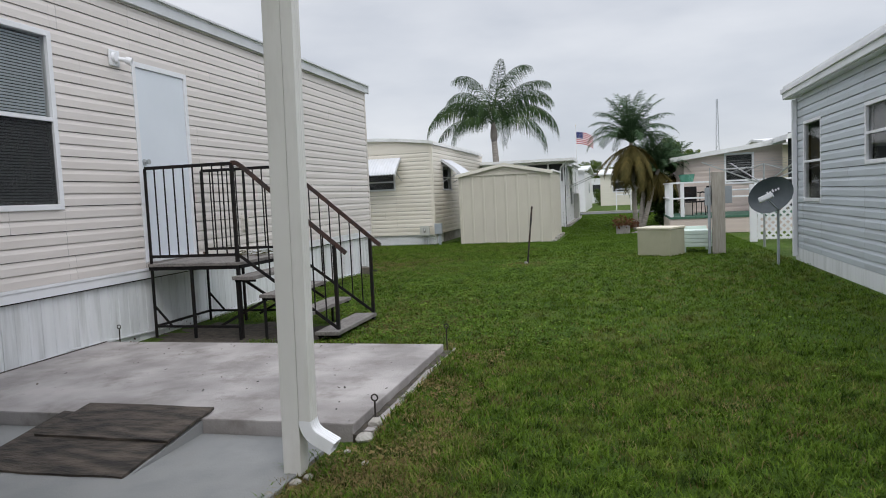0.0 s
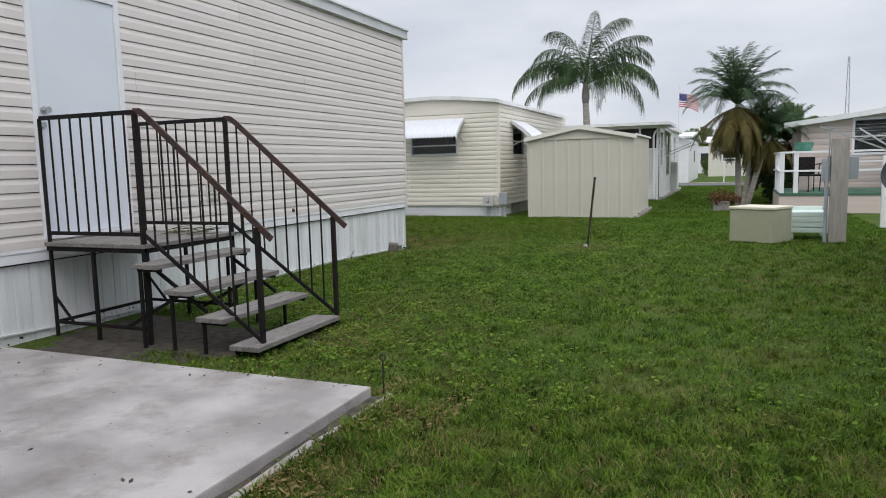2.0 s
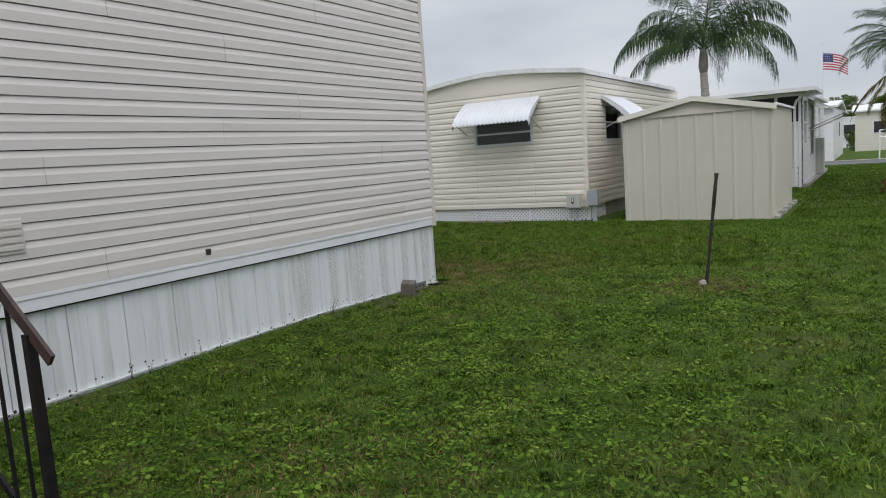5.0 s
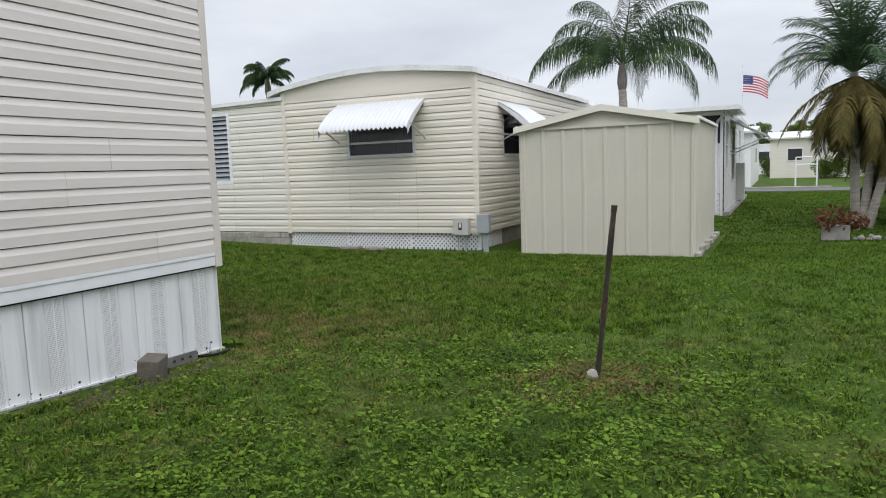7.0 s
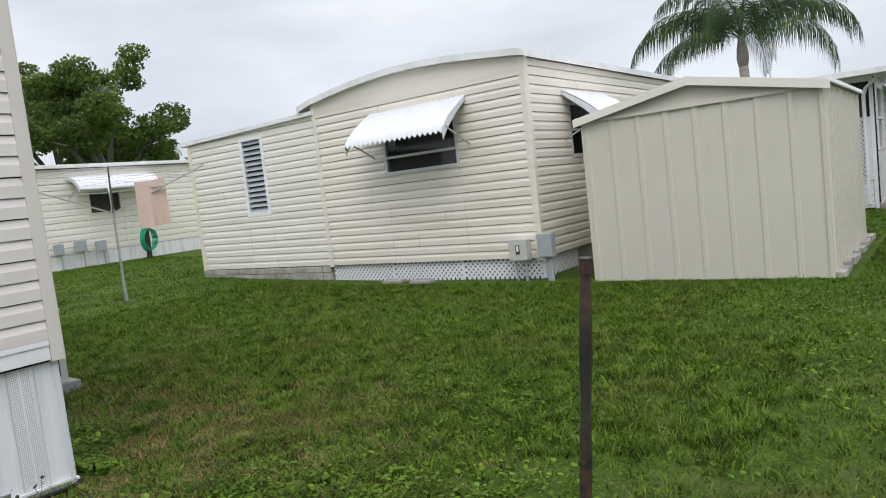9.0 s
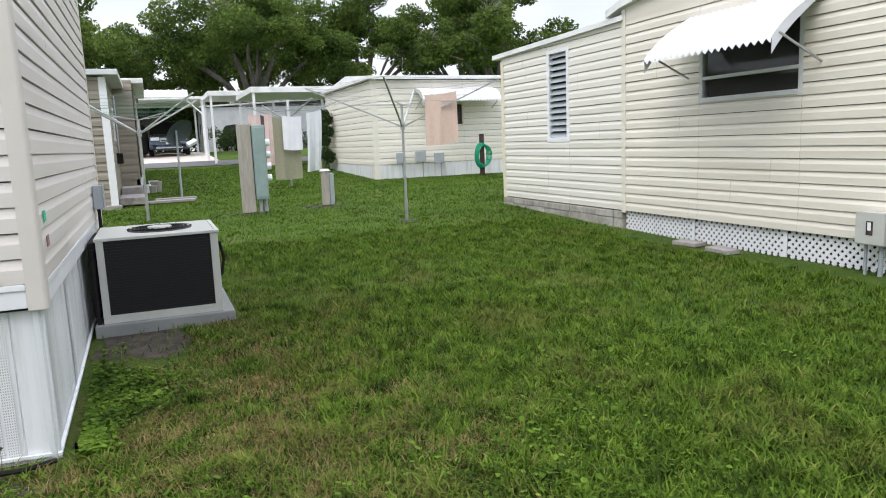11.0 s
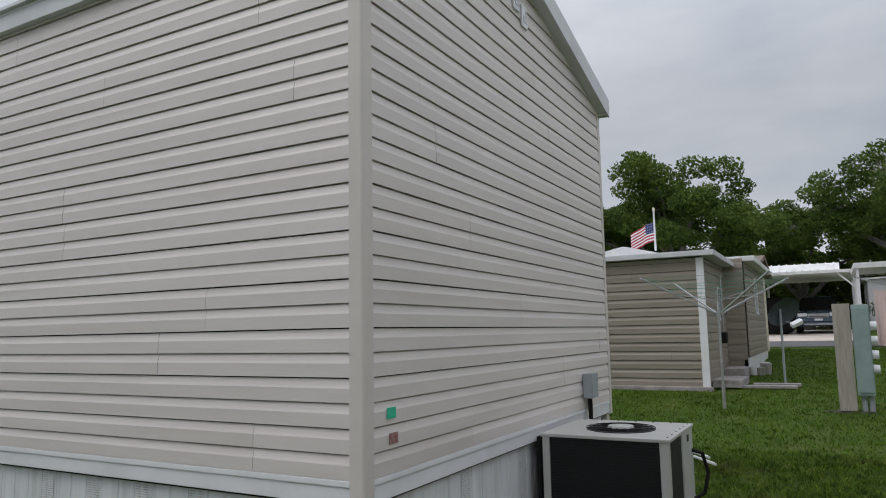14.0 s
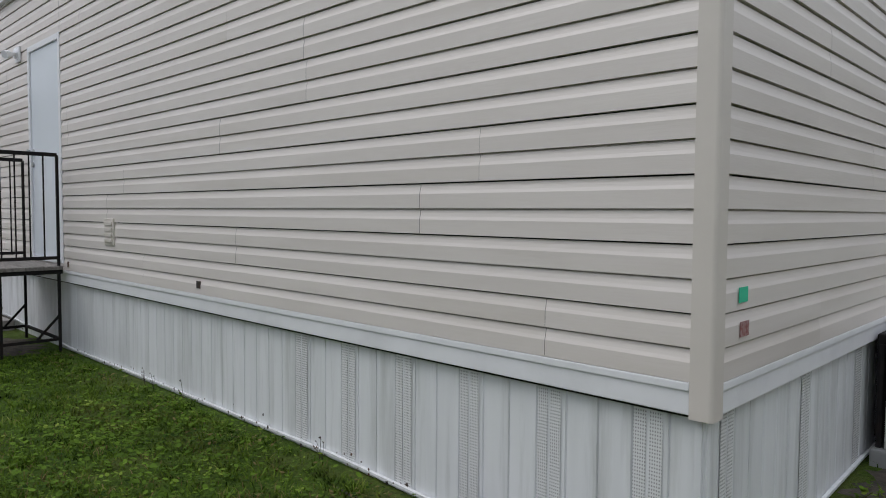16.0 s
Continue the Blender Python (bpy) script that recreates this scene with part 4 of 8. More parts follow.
        tagged(o, "broken strip of edging concrete beside the slab", "stone", "edging stones")
        y += l + rng.uniform(0.01, 0.06)
    for x, y, s in ((-1.80, 3.40, 0.045), (-1.82, 3.26, 0.05), (-1.95, 2.66, 0.03), (-2.02, 2.52, 0.022), (-1.92, 2.74, 0.025), (-1.70, 2.95, 0.022), (-1.96, 2.42, 0.02), (-1.86, 3.1, 0.02)):
        bm = bmesh.new()
        bmesh.ops.create_icosphere(bm, subdivisions=2, radius=s)
        for v in bm.verts:
            v.co *= 1 + 0.3 * noise.noise(v.co * 22 + Vector((x * 9, y * 9, 0)))
            v.co.z *= 0.6
        o = part("rubble_stone", bm, STONE, None, "", loc=(x, y, gz(x, y) + s * 0.25))
        tagged(o, "small rough stone at the slab edge", "stone", "rubble stones")


near_patio()


def tie_hook(x, y, h=0.20):
    t = thing("ground_anchor", (x, y, gz(x, y)), "thin rusty ground anchor rod with an eye at its top", "anchor", "ground anchors")
    bm = bmesh.new()
    rod(bm, (0, 0, -0.05), (0, 0, h), 0.006, n=6)
    part("shaft", bm, STAKE, t)
    bm = bmesh.new()
    n = 12
    r = 0.019
    pts = [(r * math.sin(2 * math.pi * k / n), 0, h + r - r * math.cos(2 * math.pi * k / n)) for k in range(n + 1)]
    tube(bm, pts, 0.005, 6)
    part("eye", bm, STAKE, t)
    return t


tie_hook(-1.90, 5.56, 0.20)
tie_hook(-1.82, 3.46, 0.13)
tie_hook(-5.12, 5.40, 0.22)


# ---------------------------------------------------------------- iron stair
def iron_stair():
    X0, X1 = -5.22, -4.18     # landing, wall side and outer side
    YN, YF = 6.05, 7.07       # near and far rails
    ZL = 0.785
    XE = -3.06                # foot of the stair
    t = thing("metal_stair", ((X0 + XE) / 2, (YN + YF) / 2, 0), "black wrought iron stair with grey wooden treads against the home", "stair")

    def P(name, bm, m_, lab=""):
        return wpart(name, bm, m_, t, lab)
    ZR = 1.79
    for y in (YN, YF):
        P("leg_post", bar(bmesh.new(), (X1, y, gz(X1, y)), (X1, y, ZR), 0.032, 0.032), BLACK, "square black post")
        P("leg_post", bar(bmesh.new(), (X0 + 0.03, y, 0.0), (X0 + 0.03, y, ZR - 0.01), 0.022, 0.022), BLACK, "square black post")
        P("end_post", bar(bmesh.new(), (XE - 0.06, y, 0.0), (XE - 0.06, y, 0.925), 0.032, 0.032), BLACK, "square black post")
        # rails
        P("guard_rail", bar(bmesh.new(), (X0 + 0.03, y, ZR - 0.006), (X1, y, ZR - 0.006), 0.012, 0.034), BLACK, "flat black rail")
        P("guard_rail", bar(bmesh.new(), (X0 + 0.03, y, 0.86), (X1, y, 0.86), 0.012, 0.030), BLACK, "flat black rail")
        bm = bmesh.new()
        pts = [(X1 - 0.01, y, ZR), (X1 + 0.05, y, ZR - 0.003), (X1 + 0.10, y, ZR - 0.035), (X1 + 0.16, y, ZR - 0.085)]
        end = (XE + 0.06, y, 0.845)
        pts.append(end)
        for a, b in zip(pts, pts[1:]):
            bar(bm, a, b, 0.014, 0.045)
        P("handrail", bm, RUST, "rusty brown handrail")
        lo0, lo1 = Vector((X1, y, 0.87)), Vector((XE - 0.06, y, 0.10))
        P("stringer_rail", bar(bmesh.new(), lo0, lo1, 0.012, 0.030), BLACK, "flat black sloping rail")
        n = 9
        for k in range(1, n):
            x = X0 + 0.03 + (X1 - X0 - 0.03) * k / n
            P("baluster", bar(bmesh.new(), (x, y, 0.86), (x, y, ZR - 0.01), 0.011, 0.011), BLACK)
        n = 9
        hs, he = Vector((X1 + 0.16, 0, ZR - 0.085)), Vector(end)
        for k in range(1, n):
            f = k / n
            x = X1 + (XE - 0.06 - X1) * f
            zl = lo0.z + (lo1.z - lo0.z) * f
            g = (x - hs.x) / (he.x - hs.x)
            zh = ZR - 0.01 if g < 0 and x < X1 + 0.06 else hs.z + (he.z - hs.z) * g
            P("baluster", bar(bmesh.new(), (x, y, zl), (x, y, min(zh, ZR - 0.01)), 0.011, 0.011), BLACK)
    # landing boards
    n = 7
    w = (X1 + 0.03 - X0) / n
    for k in range(n):
        x = X0 + w * k
        P("landing_board", boxm(x + 0.002, x + w - 0.002, YN - 0.03, YF + 0.03, ZL - 0.032, ZL, 0.004), WOOD, "grey landing board")
    P("landing_frame", bx(bx(bx(bx(bmesh.new(), X0, X1 + 0.016, YN - 0.012, YN + 0.012, ZL - 0.07, ZL - 0.033), X0, X1 + 0.016, YF - 0.012, YF + 0.012, ZL - 0.07, ZL - 0.033), X1 - 0.012, X1 + 0.014, YN + 0.013, YF - 0.013, ZL - 0.07, ZL - 0.033), X0, X0 + 0.02, YN + 0.013, YF - 0.013, ZL - 0.07, ZL - 0.033), BLACK, "black angle iron frame")
    # middle legs and ground rails under the landing
    for y in (YN, YF):
        P("leg_post", bar(bmesh.new(), (-4.72, y, 0.0), (-4.72, y, ZL - 0.05), 0.026, 0.026), BLACK, "square black post")
        P("ground_rail", bar(bmesh.new(), (X0 + 0.03, y, 0.12), (X1, y, 0.12), 0.02, 0.025), BLACK)
        P("brace", bar(bmesh.new(), (X0 + 0.03, y, 0.34), (X0 + 0.22, y, 0.13), 0.014, 0.02), BLACK)
    P("ground_rail", bar(bmesh.new(), (X0 + 0.03, YN, 0.12), (X0 + 0.03, YF, 0.12), 0.02, 0.025), BLACK)
    # treads, each on four thin legs; their near ends stand proud of the rail
    rng = random.Random(2)
    for k in range(4):
        z = 0.65 - 0.186 * k
        xf = X1 + 0.245 + 0.29 * k
        ya, yb = YN - 0.135, YF - 0.05
        for j in range(2):
            xa = xf - 0.25 + j * 0.126
            P("tread_board", boxm(xa, xa + 0.122, ya + rng.uniform(-0.01, 0.01), yb + rng.uniform(-0.01, 0.01), z - 0.036, z, 0.004), WOOD, "grey weathered tread board")
        for y in (ya + 0.05, yb - 0.06):
            P("tread_leg", bar(bmesh.new(), (xf - 0.215, y, 0.0), (xf - 0.215, y, z - 0.037), 0.022, 0.022), BLACK)
        for y in (ya + 0.05, yb - 0.06):
            P("tread_bracket", bar(bmesh.new(), (xf - 0.235, y, z - 0.048), (xf - 0.01, y, z - 0.048), 0.022, 0.022), BLACK)
    for y in (YN + 0.05, YF - 0.1):
        P("brace", bar(bmesh.new(), (X1 + 0.02, y, 0.60), (X1 + 0.52, y, 0.28), 0.018, 0.025), BLACK)
        P("brace", bar(bmesh.new(), (X1 - 0.3, y, 0.1), (X1 + 0.33, y, 0.42), 0.018, 0.025), BLACK)
    # dry twigs left on the landing
    bm = bmesh.new()
    for k in range(26):
        x, y = -4.4 + rng.uniform(-0.22, 0.2), 6.85 + rng.uniform(-0.14, 0.12)
        a = rng.uniform(-0.6, 0.6) + 1.4
        l = rng.uniform(0.08, 0.26)
        z = ZL + 0.008 + rng.uniform(0, 0.04)
        bar(bm, (x - l * math.cos(a) / 2, y - l * math.sin(a) / 2, z), (x + l * math.cos(a) / 2, y + l * math.sin(a) / 2, z + rng.uniform(-0.005, 0.02)), 0.006, 0.004)
    o = part("palm_litter", bm, DRYLEAF)
    tagged(o, "dry brown palm litter lying on the landing", "debris", "", "stuff")


iron_stair()


# ---------------------------------------------------------------- stake and small things in the lawn
def lawn_bits():
    t = thing("stake", (-2.125, 12.98, gz(-2.1, 12.98)), "leaning dark weathered stake standing in the lawn", "stake")
    bm = bmesh.new()
    base, topp = Vector((0, 0, -0.05)), Vector((0.125, -0.02, 1.09))
    n = 8
    tube(bm, [base.lerp(topp, k / n) for k in range(n + 1)], [0.0175 + 0.003 * math.sin(k * 2.2) for k in range(n + 1)], 7)
    part("shaft", bm, STAKE, t)
    part("cap", rod(bmesh.new(), Vector((0.121, -0.0195, 1.055)), Vector((0.126, -0.0205, 1.098)), 0.0195, n=7), RUST, t, "reddish stake top")
    bm = bmesh.new()
    bmesh.ops.create_icosphere(bm, subdivisions=2, radius=0.04)
    for v in bm.verts:
        v.co *= 1 + 0.5 * noise.noise(v.co * 30)
    part("concrete_lump", bm, CONC, t, "pale lump of concrete at the stake foot", loc=(-0.015, -0.02, 0.02))
    # tan block and strap beside the skirting
    b = part("paving_block", boxm(-0.075, 0.075, -0.10, 0.10, 0, 0.15, 0.01), TANBLOCK, None, "", loc=(-5.10, 12.12, gz(-5.1, 12.1)), rot=(0.05, 0.1, 0.5))
    tagged(b, "tan concrete block against the skirting", "block")
    st = bmesh.new()
    bx(st, -0.006, 0.006, 0, 0.42, 0, 0.085)
    ob = part("metal_strap", st, STEEL, None, "", loc=(-5.16, 12.22, gz(-5.1, 12.4) + 0.02), rot=(-0.06, 0.15, 0.10))
    tagged(ob, "punched galvanised strap lying along the skirting", "strap")
    bm = bmesh.new()
    for k in range(4):
        bx(bm, 0.0062, 0.0075, 0.06 + k * 0.09, 0.085 + k * 0.09, 0.035, 0.055)
    part("hole", bm, SHADEDARK, ob, "dark punched holes")
    bm = bmesh.new()
    tube(bm, [(-5.14, 12.6, gz(-5.1, 12.6) + 0.05), (-5.12, 12.75, gz(-5.1, 12.75) + 0.03), (-5.14, 12.9, gz(-5.1, 12.9) + 0.02), (-5.2, 13.02, gz(-5.2, 13) + 0.02)], 0.012, 6)
    tagged(part("cable", bm, BLACK), "black cable end lying along the skirting", "cable")


lawn_bits()


# ---------------------------------------------------------------- cream home across the lawn
def awning(parent, F, s0, s1, zt, zb, out, name="awning", round_=False):
    """A curved corrugated metal awning with a scalloped lip, open at the sides but for two cheek plates."""
    bm = bmesh.new()
    n = int((s1 - s0) / 0.022)
    prof = []
    for k in range(9):
        f = k / 8
        prof.append((0.03 + out * (f ** 0.9), zt - (zt - zb) * (0.3 * f + 0.7 * f ** 3.2)) if round_ else (0.03 + out * f, zt - (zt - zb) * (0.78 * f + 0.22 * f ** 4)))
    prof.append((out + 0.045, zb - 0.05))
    prev = None
    for i in range(n + 1):
        s = s0 + (s1 - s0) * i / n
        w = 0.010 * math.sin(2 * math.pi * (s - s0) / 0.088)
        cur = []
        for j, (d, z) in enumerate(prof):
            zz = z + w * (1 if j < len(prof) - 1 else 2.2)
            cur.append(bm.verts.new((s, -d, zz)))
        if prev:
            for a, b, c, d_ in zip(prev, prev[1:], cur[1:], cur):
                bm.faces.new((a, d_, c, b))
        prev = cur
    aw = part(name, bm, AWNING, parent, "white corrugated metal awning with a scalloped edge", smooth=True)
    aw.matrix_local = F
    for s in (s0, s1):
        bm = bmesh.new()
        pts = [(d, z) for d, z in prof[:-1]]
        m = len(pts)
        vs = [bm.verts.new((s, -d, z - 0.012)) for d, z in pts] + [bm.verts.new((s, -d, z - (0.06 + 0.10 * d / out))) for d, z in reversed(pts)]
        bm.faces.new(vs)
        part("cheek", bm, AWNING, aw)
        e = s + (0.10 if s == s1 else -0.10)
        bm = bmesh.new()
        bar(bm, (s, -out * 0.92, zb + 0.03), (s + (0.0), -0.03, zb - 0.22), 0.018, 0.018)
        part("strut", bm, STEEL, aw, "thin metal strut")
    return aw


def lattice(parent, F, s0, s1, z0, z1, material=None, step=0.055, w=0.030, frame_w=0.0, name="lattice_panel", label="white plastic lattice panel"):
    """Diagonal laths crossing in two layers, clipped to a rectangle."""
    bm = bmesh.new()

    def clip_line(p, d):
        t0, t1 = -1e9, 1e9
        for c, dd, lo, hi in ((p[0], d[0], s0, s1), (p[1], d[1], z0, z1)):
            a, b = (lo - c) / dd, (hi - c) / dd
            t0, t1 = max(t0, min(a, b)), min(t1, max(a, b))
        return (t0, t1) if t1 - t0 > 0.02 else None
    r = math.sqrt(0.5)
    pitch = step * math.sqrt(2)
    for sg, y in ((1, -0.004), (-1, 0.0)):
        k = s0 - (z1 - z0)
        while k < s1 + (z1 - z0):
            p = (k, z0 if sg > 0 else z1)
            hit = clip_line(p, (r, r * sg))
            if hit:
                a = Vector((p[0] + r * hit[0], y, p[1] + r * sg * hit[0]))
                b = Vector((p[0] + r * hit[1], y, p[1] + r * sg * hit[1]))
                n = Vector((-r * sg, 0, r)) * (w / 2)
                f = [bm.verts.new(v) for v in (a - n, b - n, b + n, a + n)]
                bm.faces.new(f)
                back = [bm.verts.new(v + Vector((0, 0.004, 0))) for v in (a - n, b - n, b + n, a + n)]
                for i in range(4):
                    bm.faces.new((f[i], back[i], back[(i + 1) % 4], f[(i + 1) % 4]))
            k += pitch
    ob = part(name, bm, material or WHITE, parent, label, kind="stuff")
    ob.matrix_local = F
    if frame_w:
        bm = bmesh.new()
        fw = frame_w
        bx(bm, s0, s0 + fw, -0.015, 0.012, z0, z1)
        bx(bm, s1 - fw, s1, -0.015, 0.012, z0, z1)
        bx(bm, s0 + fw, s1 - fw, -0.015, 0.012, z1 - fw, z1)
        bx(bm, s0 + fw, s1 - fw, -0.015, 0.012, z0, z0 + fw)
        part("lattice_frame", bm, material or WHITE, ob)
    return ob


def home_cream():
    Y, X1, XM, X0 = 19.34, -5.60, -9.46, -12.93
    YB = 27.0
    h = thing("cream_home", (XM, Y, 0.0), "cream mobile home with lapped siding, white awnings and curved roof", "house")
    # main part, front
    F = wframe(h, XM, Y, 0)
    L = X1 - XM
    # roof line across the front
    crown = [(0, 2.88), (L * 0.12, 2.945), (L * 0.22, 2.995), (L * 0.33, 3.035), (L * 0.44, 3.06), (L * 0.58, 3.055), (L * 0.72, 3.02), (L * 0.87, 2.96), (L, 2.90)]
    win = (-8.09 - XM, -6.72 - XM, 1.60, 2.42)
    wall_solid(h, F, L, 0.27, 2.80, [win], LAPSHADE, top=[(s, z - 0.02) for s, z in crown])
    siding(h, F, L, 0.278, 2.70, 0.119, 2, CREAM, [win], seed=4, plen=4.2, depth=0.015)
    bm = bmesh.new()
    pts = [(0, 2.69)] + crown + [(L, 2.69)]
    va = [bm.verts.new((s, -0.0235, z)) for s, z in pts]
    bm.faces.new(va)
    va2 = [bm.verts.new((s, -0.001, z)) for s, z in pts]
    for i in range(len(pts)):
        j = (i + 1) % len(pts)
        bm.faces.new((va[i], va2[i], va2[j], va[j]))
    o = part("top_panel", bm, CREAM, h)
    o.matrix_local = F
    window(h, F, *win, fr=0.05, mid=1.86, frame_mat=FASCIA, blinds="", label="aluminium framed window, dark inside, under the awning")
    awning(h, F, -8.26 - XM, -6.52 - XM, 2.55, 2.10, 0.62)
    # side wall
    G = wframe(h, X1, Y, 90)
    LG = YB - Y
    w2 = (1.15, 2.25, 1.55, 2.35)
    wall_solid(h, G, LG, 0.27, 2.87, [w2], LAPSHADE)
    siding(h, G, LG, 0.278, 2.87, 0.119, 2, CREAM, [w2], seed=6, plen=4.2, depth=0.015)
    window(h, G, *w2, fr=0.05, mid=1.95, frame_mat=FASCIA, label="aluminium framed window under a propped awning")
    awning(h, G, 0.95, 2.45, 2.50, 2.02, 0.62)
    corner_post(h, X1, Y, 1, -1, 0.25, 2.88, CREAM, w=0.06, e=0.032)
    wpart("seam_trim", boxm(XM - 0.04, XM + 0.04, Y - 0.036, Y - 0.001, 0.25, 2.86, 0.004), CREAM, h)
    # roof sheet following the curve, with a white edge
    bm = bmesh.new()
    over = [(-0.30, 2.80)] + [(s, z + 0.0) for s, z in crown] + [(L + 0.09, 2.87)]
    prof = [(XM + s, z + 0.085) for s, z in over] + [(XM + s, z - 0.005) for s, z in reversed(over)]
    rows = [[bm.verts.new((x, y, z)) for x, z in prof] for y in (Y - 0.10, YB)]
    n = len(prof)
    for i in range(n):
        bm.faces.new((rows[0][i], rows[0][(i + 1) % n], rows[1][(i + 1) % n], rows[1][i]))
    bm.faces.new(rows[0][::-1])
    bm.faces.new(rows[1])
    bmesh.ops.recalc_face_normals(bm, faces=bm.faces)
    wpart("roof", bm, ROOFW, h, "white shallow curved metal roof")
    # addition on the west
    F2 = wframe(h, X0, Y + 0.02, 0)
    L2 = XM - X0
    vent = (-11.43 - X0, -10.80 - X0, 1.20, 2.59)
    top2 = [(0, 2.60), (L2, 2.80)]
    wall_solid(h, F2, L2, 0.27, 2.58, [(vent[0], vent[1], vent[2], 2.58)], LAPSHADE, top=[(0, 2.655), (L2, 2.72)])
    siding(h, F2, L2 - 0.03, 0.278, 2.72, 0.119, 2, CREAMW, [vent], top=[(0, 2.665), (L2, 2.73)], seed=14, plen=5, depth=0.013)
    bm = bmesh.new()
    extrude_profile(bm, [(X0 - 0.25, 2.655), (XM, 2.725), (XM, 2.79), (X0 - 0.25, 2.73)], Y - 0.06, 25.5, axis="y")
    wpart("addition_roof", bm, ROOFW, h, "white sloping roof of the addition")
    wall_solid(h, wframe(h, X0, 25.0, 270), 25.0 - Y - 0.02, 0.2, 2.58, [], CREAM_T)
    wpart("corner_trim", boxm(X0 - 0.02, X0 + 0.07, Y - 0.016, Y + 0.018, 0.25, 2.6), CREAM_T, h)
    # louvred window
    a, b, za, zb = vent
    bm = bmesh.new()
    for r in ((a, a + 0.07, za, zb), (b - 0.07, b, za, zb), (a + 0.07, b - 0.07, zb - 0.06, zb), (a + 0.07, b - 0.07, za, za + 0.07)):
        bx(bm, r[0], r[1], -0.03, 0.05, r[2], r[3], 0.004)
    o = part("louvre_window", bm, WHITE, h, "tall narrow louvred window in a white frame")
    o.matrix_local = F2
    n = 14
    for k in range(n):
        z = za + 0.11 + (zb - za - 0.20) * k / (n - 1)
        bm = bmesh.new()
        vs = [bm.verts.new(p) for p in ((a + 0.07, -0.015, z - 0.035), (b - 0.07, -0.015, z - 0.035), (b - 0.07, 0.035, z + 0.035), (a + 0.07, 0.035, z + 0.035))]
        bm.faces.new(vs)
        vs2 = [bm.verts.new(v.co + Vector((0, 0.004, -0.004))) for v in vs]
        bm.faces.new(vs2[::-1])
        bm.faces.new((vs[0], vs2[0], vs2[1], vs[1]))
        part("louvre_slat", bm, GREYBOX, o, "grey glass louvre slat")
    # dark sheet behind the slats, standing in for the unlit room
    part("room_shade", boxm(a + 0.01, b - 0.01, 0.075, 0.085, za, min(zb, 2.57)), SHADEDARK, o)
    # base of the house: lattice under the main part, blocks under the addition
    # added dark sheet behind the lattice paints the shade under the floor
    wpart("under_floor_shade", boxm(XM + 0.02, X1 - 0.08, Y + 0.12, Y + 0.14, -0.05, 0.27), SHADEDARK, h)
    for k, (a, b) in enumerate(((0.0, 1.26), (1.30, 2.56), (2.60, L))):
        lattice(h, F @ Matrix.Translation((0, 0.02, 0)), a, b, 0.0, 0.272)
        wpart("lattice_batten", boxm(XM + b - 0.005, XM + b + 0.04, Y + 0.002, Y + 0.012, 0, 0.272), WHITE, h)
    lattice(h, G @ Matrix.Translation((0, 0.02, 0)), 0.0, 1.1, 0.0, 0.272)
    wpart("base_wall", boxm(X1 - 0.08, X1 - 0.01, Y + 1.1, YB, -0.05, 0.27), BLOCKG, h)
    wpart("block_backing", boxm(X0 + 0.03, XM - 0.02, Y + 0.03, Y + 0.10, -0.05, 0.27), BLOCKG, h)
    rng = random.Random(9)
    for row in range(2):
        x = X0 - 0.02 + (0.0 if row else -0.0)
        while x < XM - 0.05:
            l = min(rng.uniform(0.32, 0.42), XM - 0.03 - x)
            if l > 0.06:
                zb_ = max(0.07 + row * 0.098, 0.0)
                bm = boxm(x + 0.004, x + l - 0.004, Y - 0.03 + rng.uniform(-0.008, 0.008), Y + 0.029, zb_ - (0.12 if row == 0 else 0), zb_ + 0.092, 0.008)
                wpart("concrete_block", bm, STONE, h)
            x += l
    # back and closing walls
    wall_solid(h, wframe(h, X1, YB, 180), L, 0.0, 2.78, [], CREAM_T)
    return h


home_cream()


def utility_box(name, x, y, z0, z1, w, d, material, label, legs=True, pipe=True, ang=0):
    t = thing(name, (x, y, z0), label, "electrical box", rz=radians(ang))
    part("box", boxm(-w / 2, w / 2, -d, 0, 0, z1 - z0, 0.008), material, t)
    part("cover", boxm(-w / 2 - 0.004, w / 2 + 0.004, -d - 0.008, -d - 0.001, 0.01, z1 - z0 + 0.004, 0.003), material, t)
    if pipe:
        bm = bmesh.new()
        rod(bm, (w * 0.25, -d / 2, 0), (w * 0.25, -d / 2, -z0 - 0.05 + gz(x, y)), 0.02)
        part("conduit", bm, GREYBOX, t, "grey conduit into the ground")
    if legs:
        part("leg", boxm(-w * 0.3, -w * 0.3 + 0.02, -d / 2 - 0.02, -d / 2, -z0 - 0.05 + gz(x, y), 0), GREYBOX, t)
    return t


t = utility_box("cable_box", -5.86, 19.30, 0.26, 0.54, 0.26, 0.13, ACBODY, "beige utility box with a small dark label by the lattice")
bm = boxm(-0.03, 0.03, -0.1425, -0.1385, 0.09, 0.21)
part("label_plate", bm, STAKE, t, "small dark label")
part("label_window", boxm(-0.016, 0.016, -0.1445, -0.1430, 0.13, 0.20), WHITE, t, "white field on the label")
t = utility_box("meter_box", -5.45, 19.27, 0.30, 0.60, 0.20, 0.12, GREYBOX, "grey electric meter box on a post at the house corner", legs=False)
part("support_post", boxm(-0.02, 0.04, -0.07, -0.01, -0.38, -0.001), GREYBOX, t)
